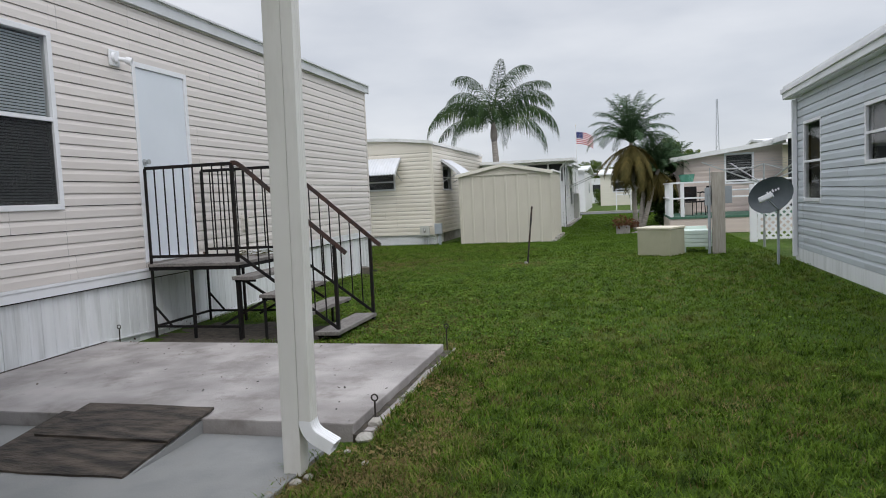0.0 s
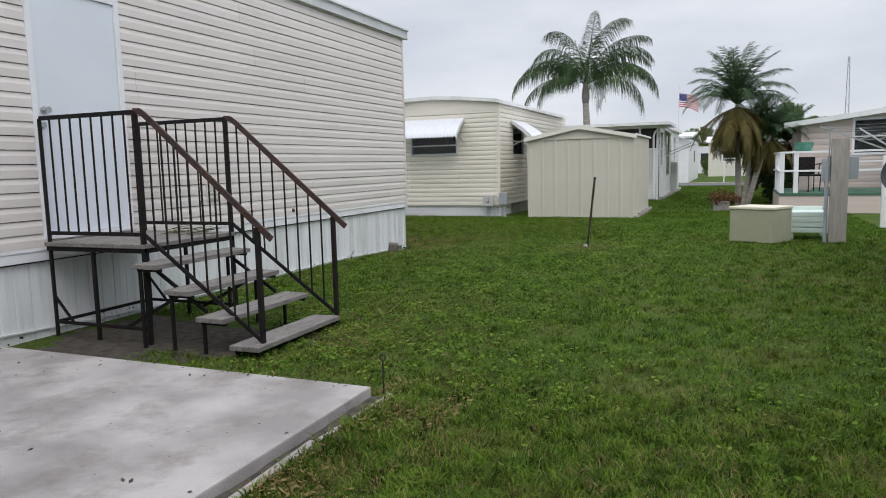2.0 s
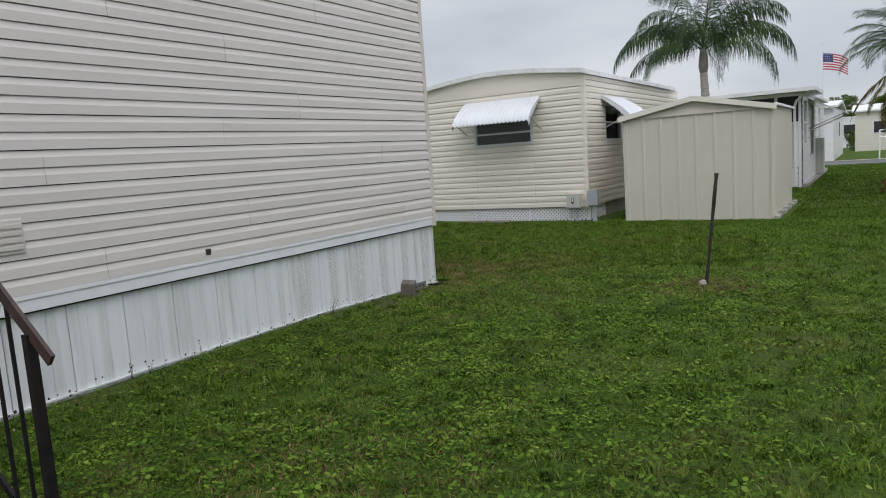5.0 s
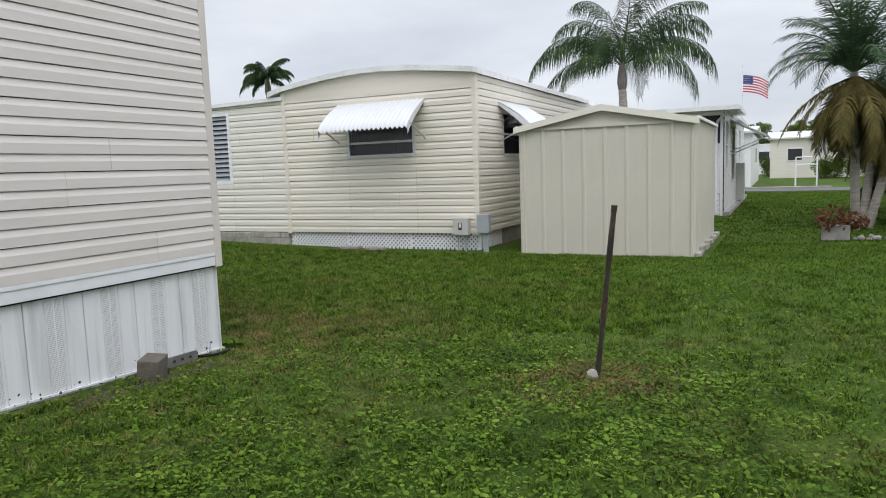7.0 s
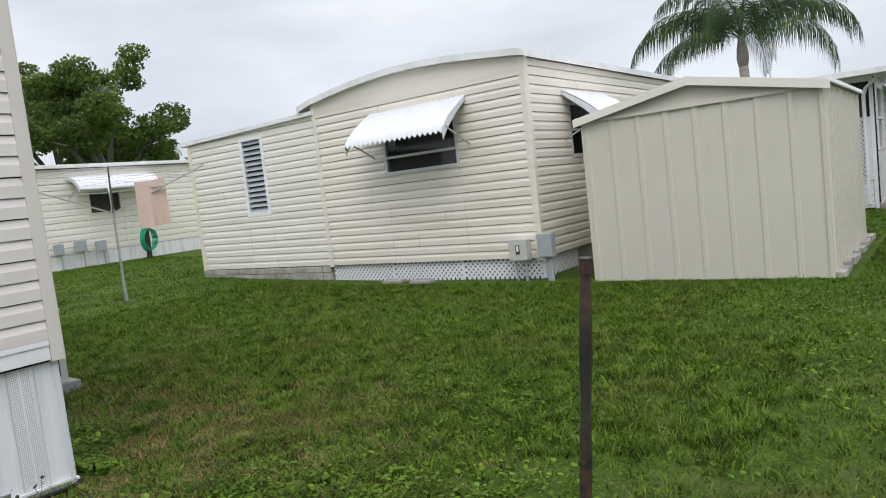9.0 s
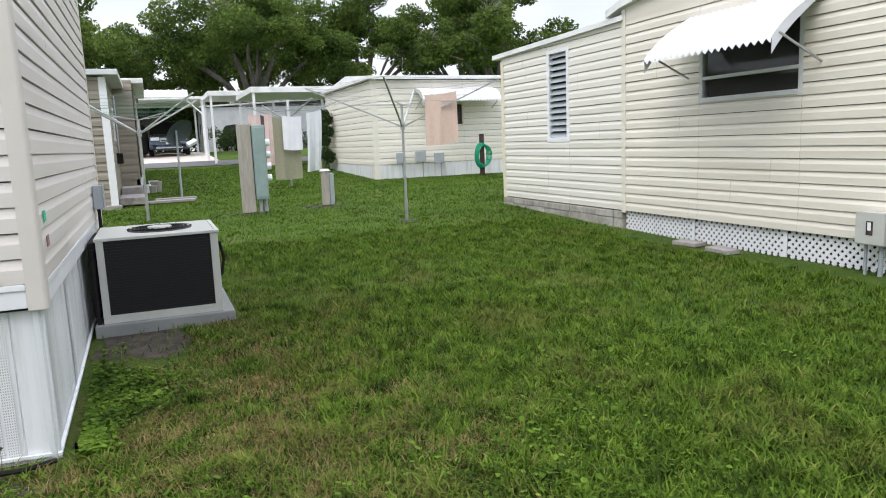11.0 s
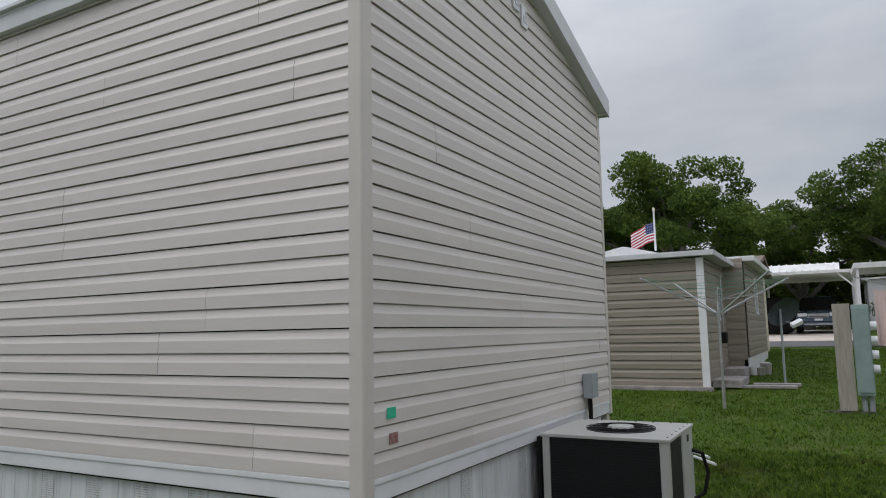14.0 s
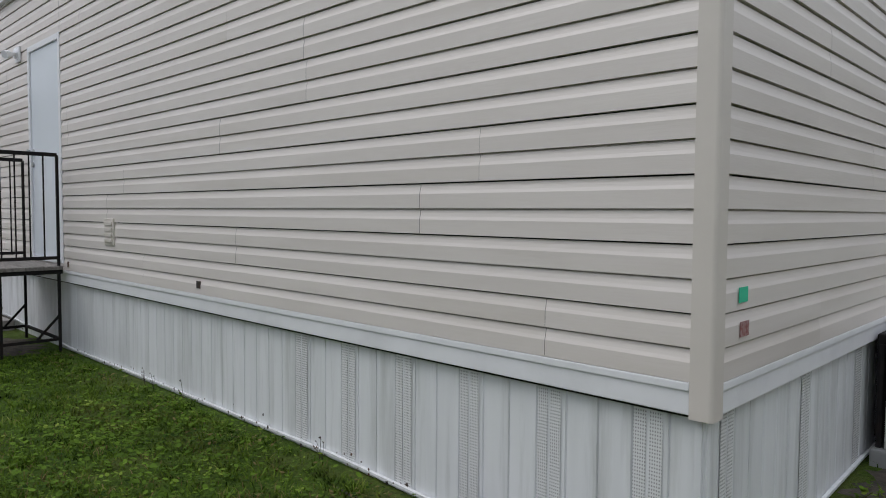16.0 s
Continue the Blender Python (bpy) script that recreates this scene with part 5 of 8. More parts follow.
for x, y, l, r in ((-8.0, 19.12, 0.34, 0.1), (-7.45, 19.08, 0.36, -0.15)):
    o = part("loose_paver", boxm(-l / 2, l / 2, -0.09, 0.09, 0, 0.045, 0.008), CONC, None, "", loc=(x, y, gz(x, y) - 0.005), rot=(0.03, 0, r))
    tagged(o, "flat concrete paver lying by the lattice", "paver", "loose pavers")


# ---------------------------------------------------------------- steel shed
def shed():
    x0, x1, y0, y1 = -4.76, -2.22, 19.12, 22.1
    zs, za = 1.93, 2.17
    t = thing("shed", ((x0 + x1) / 2, (y0 + y1) / 2, 0), "beige steel garden shed with a low gable roof and ribbed walls", "shed")
    xm = (x0 + x1) / 2

    def ribbed(length, z0, z1, pitch=0.335, rib=0.012, flat=False, wide=0.6):
        bm = bmesh.new()
        pts = []
        s = 0.0
        while s < length - 0.01:
            e = min(s + pitch, length)
            for f, d in ((0, 0), (0.03, rib), (0.09, rib), (0.12, 0)):
                if s + f * wide < e - 0.005:
                    pts.append((s + f * wide, d))
            if not flat and s + pitch * 0.58 < e:
                pts.append((s + pitch * 0.5, 0))
                pts.append((s + pitch * 0.53, -0.004))
                pts.append((s + pitch * 0.56, 0))
            s = e
        pts.append((length, 0))
        va = [bm.verts.new((p, -d, z0)) for p, d in pts]
        vb = [bm.verts.new((p, -d, z1)) for p, d in pts]
        for i in range(len(pts) - 1):
            bm.faces.new((va[i], va[i + 1], vb[i + 1], vb[i]))
        return bm
    n = 8
    w = (x1 - x0) / n
    for k in range(n):
        o = part("wall_panel", ribbed(w, -0.02, zs, pitch=w, rib=0.014, flat=True), SHEDM, t)
        o.matrix_local = wframe(t, x0 + k * w, y0, 0)
    n = 9
    w = (y1 - y0) / n
    for k in range(n):
        o = part("wall_panel", ribbed(w, -0.02, zs, pitch=w / 2, rib=0.042, flat=True, wide=1.25), SHEDM, t)
        o.matrix_local = wframe(t, x1, y0 + k * w, 90)
    wpart("rear_wall", boxm(x0, x1, y1 - 0.01, y1, -0.02, zs), SHEDM, t)
    wpart("side_wall", boxm(x0, x0 + 0.01, y0 + 0.01, y1 - 0.01, -0.02, zs), SHEDM, t)
    for x in (x0, x1):
        wpart("corner_trim", boxm(x - 0.02, x + 0.02, y0 - 0.022, y0 + 0.02, -0.02, zs, 0.004), SHEDM, t)
    bm = bmesh.new()
    vs = [bm.verts.new(p) for p in ((x0, y0 + 0.002, zs), (x1, y0 + 0.002, zs), (xm, y0 + 0.002, za))]
    bm.faces.new(vs)
    wpart("gable", bm, SHEDM, t)
    bm = bmesh.new()
    vs = [bm.verts.new(p) for p in ((x0, y1, zs), (x1, y1, zs), (xm, y1, za))]
    bm.faces.new(vs[::-1])
    wpart("gable", bm, SHEDM, t)
    bm = bmesh.new()
    bx(bm, x0 - 0.02, x1 + 0.02, y0 - 0.03, y0 - 0.004, zs - 0.035, zs + 0.0)
    wpart("gable_trim", bm, SHEDM, t)
    for sg in (-1, 1):
        xe = xm + sg * ((x1 - x0) / 2 + 0.09)
        bm = bmesh.new()
        extrude_profile(bm, [(xm, za + 0.03), (xe, zs + 0.0), (xe, zs + 0.02), (xm, za + 0.05)], y0 - 0.05, y1 + 0.08, axis="y")
        wpart("roof", bm, ROOFW, t, "pale roof sheet")
        bm = bmesh.new()
        extrude_profile(bm, [(xm, za + 0.052), (xe, zs + 0.022), (xe, zs - 0.07), (xm, za - 0.04)], y0 - 0.085, y0 - 0.052, axis="y")
        wpart("roof_edge", bm, PALEW, t, "pale cream roof edge trim")
        bm = bmesh.new()
        y = y0
        while y < y1:
            bx(bm, min(xe, xe - sg * 0.05), max(xe, xe - sg * 0.05), y, y + 0.05, zs + 0.022, zs + 0.045)
            y += 0.12
        wpart("roof_rib", bm, ROOFW, t, "small roof corrugations", kind="stuff")
    rng = random.Random(4)
    y = y0
    while y < y1:
        l = rng.uniform(0.2, 0.4)
        o = part("base_brick", boxm(-0.05, 0.05, 0, l - 0.02, -0.02, rng.uniform(0.04, 0.09), 0.01), STONE, t)
        o.location = Vector((x1 + 0.06, y, 0)) - t.location
        o.rotation_euler = (0, 0, rng.uniform(-0.1, 0.1))
        y += l


shed()


# ---------------------------------------------------------------- screened porch home beyond the shed
def home_porch():
    X1, Y0, Y1, X0 = -2.38, 26.9, 36.0, -7.6
    h = thing("porch_home", (X1, Y0, 0), "white mobile home with a flat roofed screened porch and lattice", "house")
    # roof slab and gutter
    wpart("porch_roof", boxm(X0, X1 + 0.38, Y0 - 0.6, Y0 + 2.6, 2.50, 2.60), ROOFW, h, "flat white porch roof")
    wpart("porch_roof", boxm(X0, X1 + 0.15, Y0 + 2.6, Y1 + 0.2, 2.50, 2.60), ROOFW, h, "flat white porch roof")
    wpart("porch_beam", boxm(X0, X1, Y0 - 0.02, Y0 + 0.04, 2.42, 2.50), WHITE, h)
    # porch front: posts, dark screen above, lattice door, white knee wall
    for x in (X1 - 0.04, X1 - 0.62, X1 - 1.9, X1 - 3.2, X1 - 4.6):
        wpart("porch_post", boxm(x - 0.035, x + 0.035, Y0 - 0.03, Y0 + 0.04, 0, 2.42, 0.004), WHITE, h)
    wpart("screen", boxm(X0, X1 - 0.08, Y0 + 0.05, Y0 + 0.06, 0.02, 2.42), SCREEN, h, "dark insect screen")
    F = wframe(h, X1 - 0.58, Y0 - 0.01, 0)
    lattice(h, F, 0.0, 0.5, 0.55, 1.75, step=0.06, frame_w=0.05)
    siding(h, F, 0.5, 0.02, 0.54, 0.12, 1, WHITE, seed=1)
    F = wframe(h, X1, Y0, 90)
    ops = [(0.3, 1.3, 1.1, 2.35), (2.6, 3.9, 0.75, 2.3), (6.0, 7.0, 1.2, 2.3)]
    wall_solid(h, F, Y1 - Y0, 0.0, 2.5, ops, LAPSHADE)
    siding(h, F, Y1 - Y0, 0.1, 2.5, 0.2, 1, WHITE, ops, lap="clap", seed=2)
    for o_ in ops:
        window(h, F, *o_, fr=0.05, mid=(o_[2] + o_[3]) / 2, label="dark screened opening in a white frame")
    # downspout with bend
    bm = bmesh.new()
    tube(bm, [(X1 + 0.10, Y0 - 0.25, 2.48), (X1 + 0.05, Y0 - 0.2, 2.42), (X1 - 0.12, Y0 - 0.08, 2.28), (X1 - 0.16, Y0 - 0.07, 2.15), (X1 - 0.16, Y0 - 0.07, 0.1)], 0.035, 8)
    wpart("downspout", bm, WHITE, h, "white bent downspout")
    wpart("base_strip", boxm(X1 + 0.0, X1 + 0.14, Y0, Y1, -0.02, 0.10, 0.01), CONC, h, "low concrete strip")
    # propped awning on the side
    bm = bmesh.new()
    vs = [bm.verts.new(p) for p in ((X1 + 0.01, Y0 + 1.9, 2.42), (X1 + 0.95, Y0 + 1.9, 1.95), (X1 + 0.95, Y0 + 4.6, 1.95), (X1 + 0.01, Y0 + 4.6, 2.42))]
    bm.faces.new(vs)
    vs2 = [bm.verts.new(v.co + Vector((0, 0, -0.03))) for v in vs]
    bm.faces.new(vs2[::-1])
    for i in range(4):
        bm.faces.new((vs[i], vs2[i], vs2[(i + 1) % 4], vs[(i + 1) % 4]))
    wpart("side_awning", bm, AWNING, h, "white propped side awning")
    for y in (Y0 + 2.0, Y0 + 4.5):
        wpart("strut", bar(bmesh.new(), (X1 + 0.93, y, 1.93), (X1, y, 1.55), 0.03, 0.03), STEEL, h, "metal awning strut")
    wall_solid(h, wframe(h, X1, Y1, 180), X1 - X0, 0, 2.5, [], WHITE)
    wall_solid(h, wframe(h, X0, Y1, 270), Y1 - Y0, 0, 2.5, [], WHITE)
    # bin or cabinet on the side wall
    o = part("wall_cabinet", boxm(X1 + 0.02, X1 + 0.25, 31.6, 32.2, 0.15, 1.25, 0.01), ACBODY)
    tagged(o, "beige utility cabinet on the side wall", "cabinet")


home_porch()


# ---------------------------------------------------------------- grey home on the east
def home_grey():
    X, Y1, Y0 = 2.60, 12.97, -6.0
    h = thing("grey_home", (X, Y1, 0), "grey blue mobile home with wide lapped siding and white trim", "house")
    F = wframe(h, X, Y1, 270)
    L = Y1 - Y0
    w1 = (Y1 - 12.45, Y1 - 11.40, 1.02, 2.32)
    w2 = (Y1 - 9.46, Y1 - 8.2, 1.52, 2.28)
    wall_solid(h, F, L, 0.0, 2.80, [w1, w2], LAPSHADE)
    siding(h, F, L, 0.21, 2.80, 0.130, 2, GREYV, [w1, w2], seed=21, depth=0.016)
    window(h, F, *w1, fr=0.05, mid=1.66, blinds="", label="white framed sash window, dark inside")
    window(h, F, *w2, fr=0.05, mid=1.9, blinds="", label="white framed sash window, dark inside")
    wpart("foundation", boxm(X - 0.03, X - 0.001, Y0, Y1, -0.05, 0.205), SKIRT, h, "white painted foundation strip")
    corner_post(h, X, Y1, -1, 1, 0.0, 2.80, WHITE, w=0.06, e=0.032)
    bm = bmesh.new()
    bx(bm, X - 0.11, X - 0.04, Y1 - 0.16, Y1 - 0.09, 0.06, 2.72, 0.006)
    wpart("downspout", bm, WHITE, h, "white downspout")
    bm = bmesh.new()
    bx(bm, X - 0.16, X, Y0, Y1 + 0.14, 2.76, 2.80)
    bx(bm, X - 0.20, X - 0.16, Y0, Y1 + 0.16, 2.77, 2.93, 0.008)
    bx(bm, X - 0.23, X - 0.20, Y0, Y1 + 0.16, 2.86, 2.94, 0.008)
    wpart("gutter", bm, WHITE, h, "white eaves gutter")
    bm = bmesh.new()
    extrude_profile(bm, [(X - 0.19, 2.935), (X + 2.2, 3.45), (X + 2.2, 3.50), (X - 0.19, 2.985)], Y0, Y1 + 0.15, axis="y")
    wpart("roof", bm, ROOFW, h, "shallow pale roof")
    bm = bmesh.new()
    extrude_profile(bm, [(X + 2.2, 3.45), (X + 4.4, 2.935), (X + 4.4, 2.985), (X + 2.2, 3.50)], Y0, Y1 + 0.15, axis="y")
    wpart("roof", bm, ROOFW, h, "shallow pale roof")
    G = wframe(h, X + 4.2, Y1, 180)
    wall_solid(h, G, 4.2, 0.0, 2.8, [], WHITE, top=[(0, 2.8), (2.1, 3.4), (4.2, 2.8)])
    wall_solid(h, wframe(h, X + 4.2, Y0, 90), L, 0.0, 2.8, [], GREYV)
    wall_solid(h, wframe(h, X, Y0, 0), 4.2, 0.0, 2.8, [], GREYV)


home_grey()


# ---------------------------------------------------------------- taupe home in the west
def home_taupe():
    X, Y = -16.33, 12.87
    z0 = 0.30
    h = thing("taupe_home", (X, Y, z0), "taupe mobile home with dark lapped siding and white corner boards", "house")
    F = wframe(h, X, 6.5, 90)
    L = Y - 6.5
    wall_solid(h, F, L, 0.2, 2.72, [], LAPSHADE)
    siding(h, F, L, z0 + 0.02, 2.70, 0.165, 1, TANV, seed=31, depth=0.022)
    G = wframe(h, X, Y, 180)
    ops = [(1.75, 2.35, 1.55, 2.25)]
    wall_solid(h, G, 2.9, 0.2, 2.72, ops, LAPSHADE)
    siding(h, G, 2.9, z0 + 0.02, 2.70, 0.165, 1, TANV, ops, seed=32)
    window(h, G, *ops[0], fr=0.05, label="small white framed window", mid=1.9)
    # stepped part behind
    X2, Y2 = X - 2.9, 13.30
    S = wframe(h, X2, Y, 90)
    wall_solid(h, S, Y2 - Y, 0.2, 2.9, [], TANV)
    siding(h, S, Y2 - Y, 0.7, 2.9, 0.165, 1, TANV, seed=33)
    K = wframe(h, X2, Y2, 180)
    w3 = (2.2, 2.9, 1.7, 2.6)
    wall_solid(h, K, 5.0, 0.2, 2.9, [w3], TANV)
    siding(h, K, 5.0, 0.75, 2.9, 0.165, 1, TANV, [w3], seed=34)
    window(h, K, *w3, fr=0.06, label="white framed window", mid=2.15)
    wpart("step_skirt", boxm(X2 - 5.0, X2 + 0.01, Y2 - 0.01, Y2 + 0.02, 0.2, 0.74), WHITE, h)
    # white corner board, downspout like, and fascia
    wpart("corner_board", boxm(X - 0.02, X + 0.046, Y - 0.085, Y + 0.046, z0, 2.70, 0.006), WHITE, h, "white corner board")
    wpart("fascia", boxm(X - 3.2, X + 0.20, 6.3, Y + 0.26, 2.72, 2.82, 0.01), FASCIA, h, "grey white roof edge")
    wpart("roof_hatch", boxm(X2 - 4.9, X2 - 0.0, 9.0, Y2 + 0.25, 2.83, 2.95, 0.02), ROOFW, h, "white raised roof edge")
    wpart("roof_top", boxm(X - 3.0, X - 0.6, 8.0, Y - 0.9, 2.82, 2.92, 0.03), ROOFW, h)
    bm = bmesh.new()
    extrude_profile(bm, [(Y - 0.6, 2.82), (Y - 1.5, 3.05), (Y - 2.6, 2.82)], X - 2.9, X - 0.3, axis="x")
    wpart("roof_ridge", bm, ROOFW, h)
    wpart("slab_edge", boxm(X - 0.02, X + 0.14, 8.0, Y + 0.1, 0.12, 0.335, 0.02), CONC, h)
    # meter and step slabs
    t = thing("meter", (X - 1.95, Y + 0.02, 1.2), "black electric meter on the taupe wall", "electrical box")
    part("box", boxm(-0.14, 0.14, 0, 0.12, -0.12, 0.10, 0.01), BLACK, t)
    part("conduit", rod(bmesh.new(), (0.0, 0.05, 0.1), (0.0, 0.05, 1.3), 0.02), STEEL, t)
    for k, (x, y, w, d, zz) in enumerate(((X - 0.85, Y + 0.30, 1.3, 0.5, 0.14), (X - 2.2, Y + 0.25, 0.9, 0.4, 0.22))):
        o = part("step_slab", boxm(-w / 2, w / 2, -d / 2, d / 2, 0, zz, 0.012), CONC, None, "", loc=(x, y, gz(x, y)))
        tagged(o, "low concrete step slab beside the taupe home", "slab", "step slabs")
    rng = random.Random(12)
    for k in range(5):
        x, y = X - 2.9 - rng.uniform(-0.2, 1.0), Y + 0.62 + rng.uniform(-0.1, 0.2)
        o = part("garden_pot", rod(bmesh.new(), (0, 0, 0), (0, 0, rng.uniform(0.14, 0.28)), 0.08, 0.11, n=12), WHITE if k % 2 else STONE, None, "", loc=(x, y, gz(x, y)))
        tagged(o, "small garden pot beside the home", "pot", "garden pots")
    wall_solid(h, wframe(h, X - 8, Y2, 270), Y2 - 6.5, 0.2, 2.9, [], TANV)


home_taupe()


# ---------------------------------------------------------------- pale home in the north west
def home_pale():
    X, Y = -19.15, 18.86
    z0 = 0.36
    h = thing("pale_home", (X, Y, z0), "pale mobile home with lapped siding and a white skirt", "house")
    F = wframe(h, X, Y, 90)
    L = 8.5
    win = (1.62, 2.52, 1.66, 2.28)
    wall_solid(h, F, L, 0.2, 2.88, [win], LAPSHADE)
    siding(h, F, L, 0.74, 2.86, 0.16, 1, PALEW, [win], seed=41)
    window(h, F, *win, fr=0.05, frame_mat=CREAM_T, label="small dark window under an awning")
    awning(h, F, 1.15, 3.35, 2.66, 2.34, 0.60, round_=True)
    wpart("skirt_band", boxm(X - 0.0, X + 0.012, Y, Y + L, 0.3, 0.735), SKIRT, h, "white painted skirt")
    G = wframe(h, X - 5.0, Y, 0)
    wall_solid(h, G, 5.0, 0.2, 2.88, [], LAPSHADE)
    siding(h, G, 5.0, 0.74, 2.86, 0.16, 1, PALEW, seed=42)
    wpart("skirt_band", boxm(X - 5.0, X, Y - 0.012, Y, 0.3, 0.735), SKIRT, h, "white painted skirt")
    corner_post(h, X, Y, 1, -1, z0, 2.88, PALEW, w=0.12)
    bm = bmesh.new()
    bx(bm, X - 5.0, X + 0.14, Y - 0.14, Y + L, 2.88, 2.97, 0.01)
    wpart("roof", bm, ROOFW, h, "flat white roof edge")
    bm = bmesh.new()
    extrude_profile(bm, [(X - 4.9, 2.97), (X - 2.5, 3.2), (X + 0.1, 2.97)], Y, Y + L, axis="y")
    wpart("roof_top", bm, ROOFW, h)
    wall_solid(h, wframe(h, X, Y + L, 180), 5.0, 0.2, 2.88, [], WHITE)
    wall_solid(h, wframe(h, X - 5, Y + L, 270), L, 0.2, 2.88, [], WHITE)
    # three utility boxes on posts in front of the wall
    for k, (dy, zt, w) in enumerate(((0.62, 1.02, 0.2), (1.16, 1.04, 0.26), (1.68, 0.98, 0.24))):
        utility_box("meter_box", X + 0.14, Y + dy, zt - 0.27, zt, w, 0.12, GREYBOX, "grey utility box on a conduit before the pale wall", legs=False, ang=90)
    # carport roofs behind
    for k, (x, y, z, w, d) in enumerate(((-26.5, 18.2, 3.0, 3.8, 3.2), (-31.0, 17.2, 3.25, 3.5, 3.0))):
        c = thing("carport", (x, y, gz(x, y)), "open white metal carport behind the pale home", "carport", "carports")
        b = gz(x, y)
        part("roof", boxm(-w / 2, w / 2, -d / 2, d / 2, z - b, z - b + 0.18, 0.01), ROOFW, c)
        for sx in (-1, 1):
            for sy in (-1, 1):
                part("post", boxm(sx * (w / 2 - 0.1) - 0.04, sx * (w / 2 - 0.1) + 0.04, sy * (d / 2 - 0.1) - 0.04, sy * (d / 2 - 0.1) + 0.04, 0, z - b), WHITE, c)
    f = thing("wooden_fence", (-24.2, 18.5, gz(-24.2, 18.5)), "tall beige fence screen beside the pale home", "fence")
    for k in range(7):
        part("fence_board", boxm(-0.5 + k * 0.15, -0.5 + k * 0.15 + 0.14, -0.02, 0.0, 0, 1.75), CREAM_T, f)


home_pale()


# ---------------------------------------------------------------- garden things in the east
def east_things():
    # storage box
    t = thing("storage_box", (0.32, 14.05, 0), "beige plastic storage box with a pale lid on the lawn", "box", rz=radians(-30))
    part("body", boxm(-0.44, 0.27, 0.0, 0.6, 0, 0.52, 0.01), mat("olive_beige_plastic", (0.36, 0.35, 0.25), (0.40, 0.385, 0.28), 3, 0.5, c3=(0.31, 0.30, 0.21)), t)
    part("lid", boxm(-0.455, 0.285, -0.015, 0.62, 0.522, 0.565, 0.012), CREAM_T, t)
    # timber utility post with pipe and grey box
    t = thing("utility_post", (1.48, 14.3, 0), "thick bleached timber post with a steel pipe and a grey box", "post")
    part("timber", boxm(-0.12, 0.12, -0.05, 0.06, 0, 1.60, 0.008), POSTWOOD, t)
    part("pipe", rod(bmesh.new(), (-0.17, 0.0, 0), (-0.17, 0.0, 1.2), 0.028), GREYBOX, t)
    part("pipe_top", rod(bmesh.new(), (-0.15, -0.02, 1.2), (-0.15, -0.02, 1.68), 0.012), STEEL, t)
    part("box", boxm(-0.24, -0.125, 0.0, 0.10, 0.95, 1.30, 0.01), GREYBOX, t)
    part("box", boxm(0.124, 0.26, 0.02, 0.12, 0.98, 1.32, 0.01), GREYBOX, t)
    # stack of pale loungers
    m_ = mat("pale_green_plastic", (0.62, 0.72, 0.66), (0.68, 0.77, 0.71), 4, 0.4)
    for k in range(4):
        t = thing("stacked_chair", (1.12, 15.0, 0.05 + k * 0.085), "pale green plastic garden seat in a low stack", "chair", "stacked chairs")
        part("seat", boxm(-0.27, 0.27, -0.3, 0.3, 0.10, 0.135, 0.015), m_, t)
        part("rim", boxm(-0.29, 0.29, -0.32, -0.29, 0.06, 0.14, 0.012), m_, t)
        if k == 0:
            for sx in (-1, 1):
                part("leg", boxm(sx * 0.24 - 0.02, sx * 0.24 + 0.02, -0.29, -0.25, -0.05, 0.1), m_, t)
                part("leg", boxm(sx * 0.24 - 0.02, sx * 0.24 + 0.02, 0.24, 0.28, -0.05, 0.1), m_, t)
        part("backrest", boxm(-0.25, 0.25, 0.29, 0.32, 0.10, 0.20, 0.012), m_, t)


def dish(x, y, z, yaw, pitch, w=0.38, h=0.30, text=True, roll=-25, dx=0.0):
    """Oval satellite dish on a thin pole, with its arm and receiver."""
    g = gz(x, y)
    t = thing("satellite_dish", (x, y, g), "dark grey oval satellite dish on a thin pole", "satellite dish", "satellite dishes")
    D = mat("dish_grey_paint", (0.055, 0.07, 0.08), (0.075, 0.09, 0.10), 6, 0.4) if "dish_grey_paint" not in bpy.data.materials else bpy.data.materials["dish_grey_paint"]
    part("pole", rod(bmesh.new(), (0, 0, 0), (0, 0, z - g), 0.022), GREYBOX, t)
    bm = bmesh.new()
    rings, seg = 6, 28
    c = bm.verts.new((0, 0, 0))
    prev = None
    for r in range(1, rings + 1):
        f = r / rings
        cur = [bm.verts.new((w * f * math.cos(2 * math.pi * k / seg), 0.0 - 0.11 * f * f, h * f * math.sin(2 * math.pi * k / seg))) for k in range(seg)]
        for k in range(seg):
            if prev is None:
                bm.faces.new((c, cur[k], cur[(k + 1) % seg]))
            else:
                bm.faces.new((prev[k], cur[k], cur[(k + 1) % seg], prev[(k + 1) % seg]))
        prev = cur
    d = part("reflector", bm, D, t, "dark grey oval reflector", loc=(dx, 0, z - g), rot=(radians(pitch), radians(roll), radians(yaw)), smooth=True)
    bm = bmesh.new()
    bar(bm, (0, -0.03, -h), (0, -0.42, -h * 0.35), 0.02, 0.03)
    part("arm", bm, GREYBOX, d, "grey receiver arm")
    part("receiver", boxm(-0.11, 0.11, -0.50, -0.40, -h * 0.45, -h * 0.15, 0.02), WHITE, d, "white receiver head")
    if text:
        bm = bmesh.new()
        for k in range(5):
            hh = (0.05, 0.035, 0.05, 0.035, 0.03)[k]
            bx(bm, -0.06 + k * 0.045, -0.035 + k * 0.045, -0.035, -0.03, 0.04, 0.04 + hh)
        part("lettering", bm, WHITE, d, "unreadable white lettering as bars")
    return t


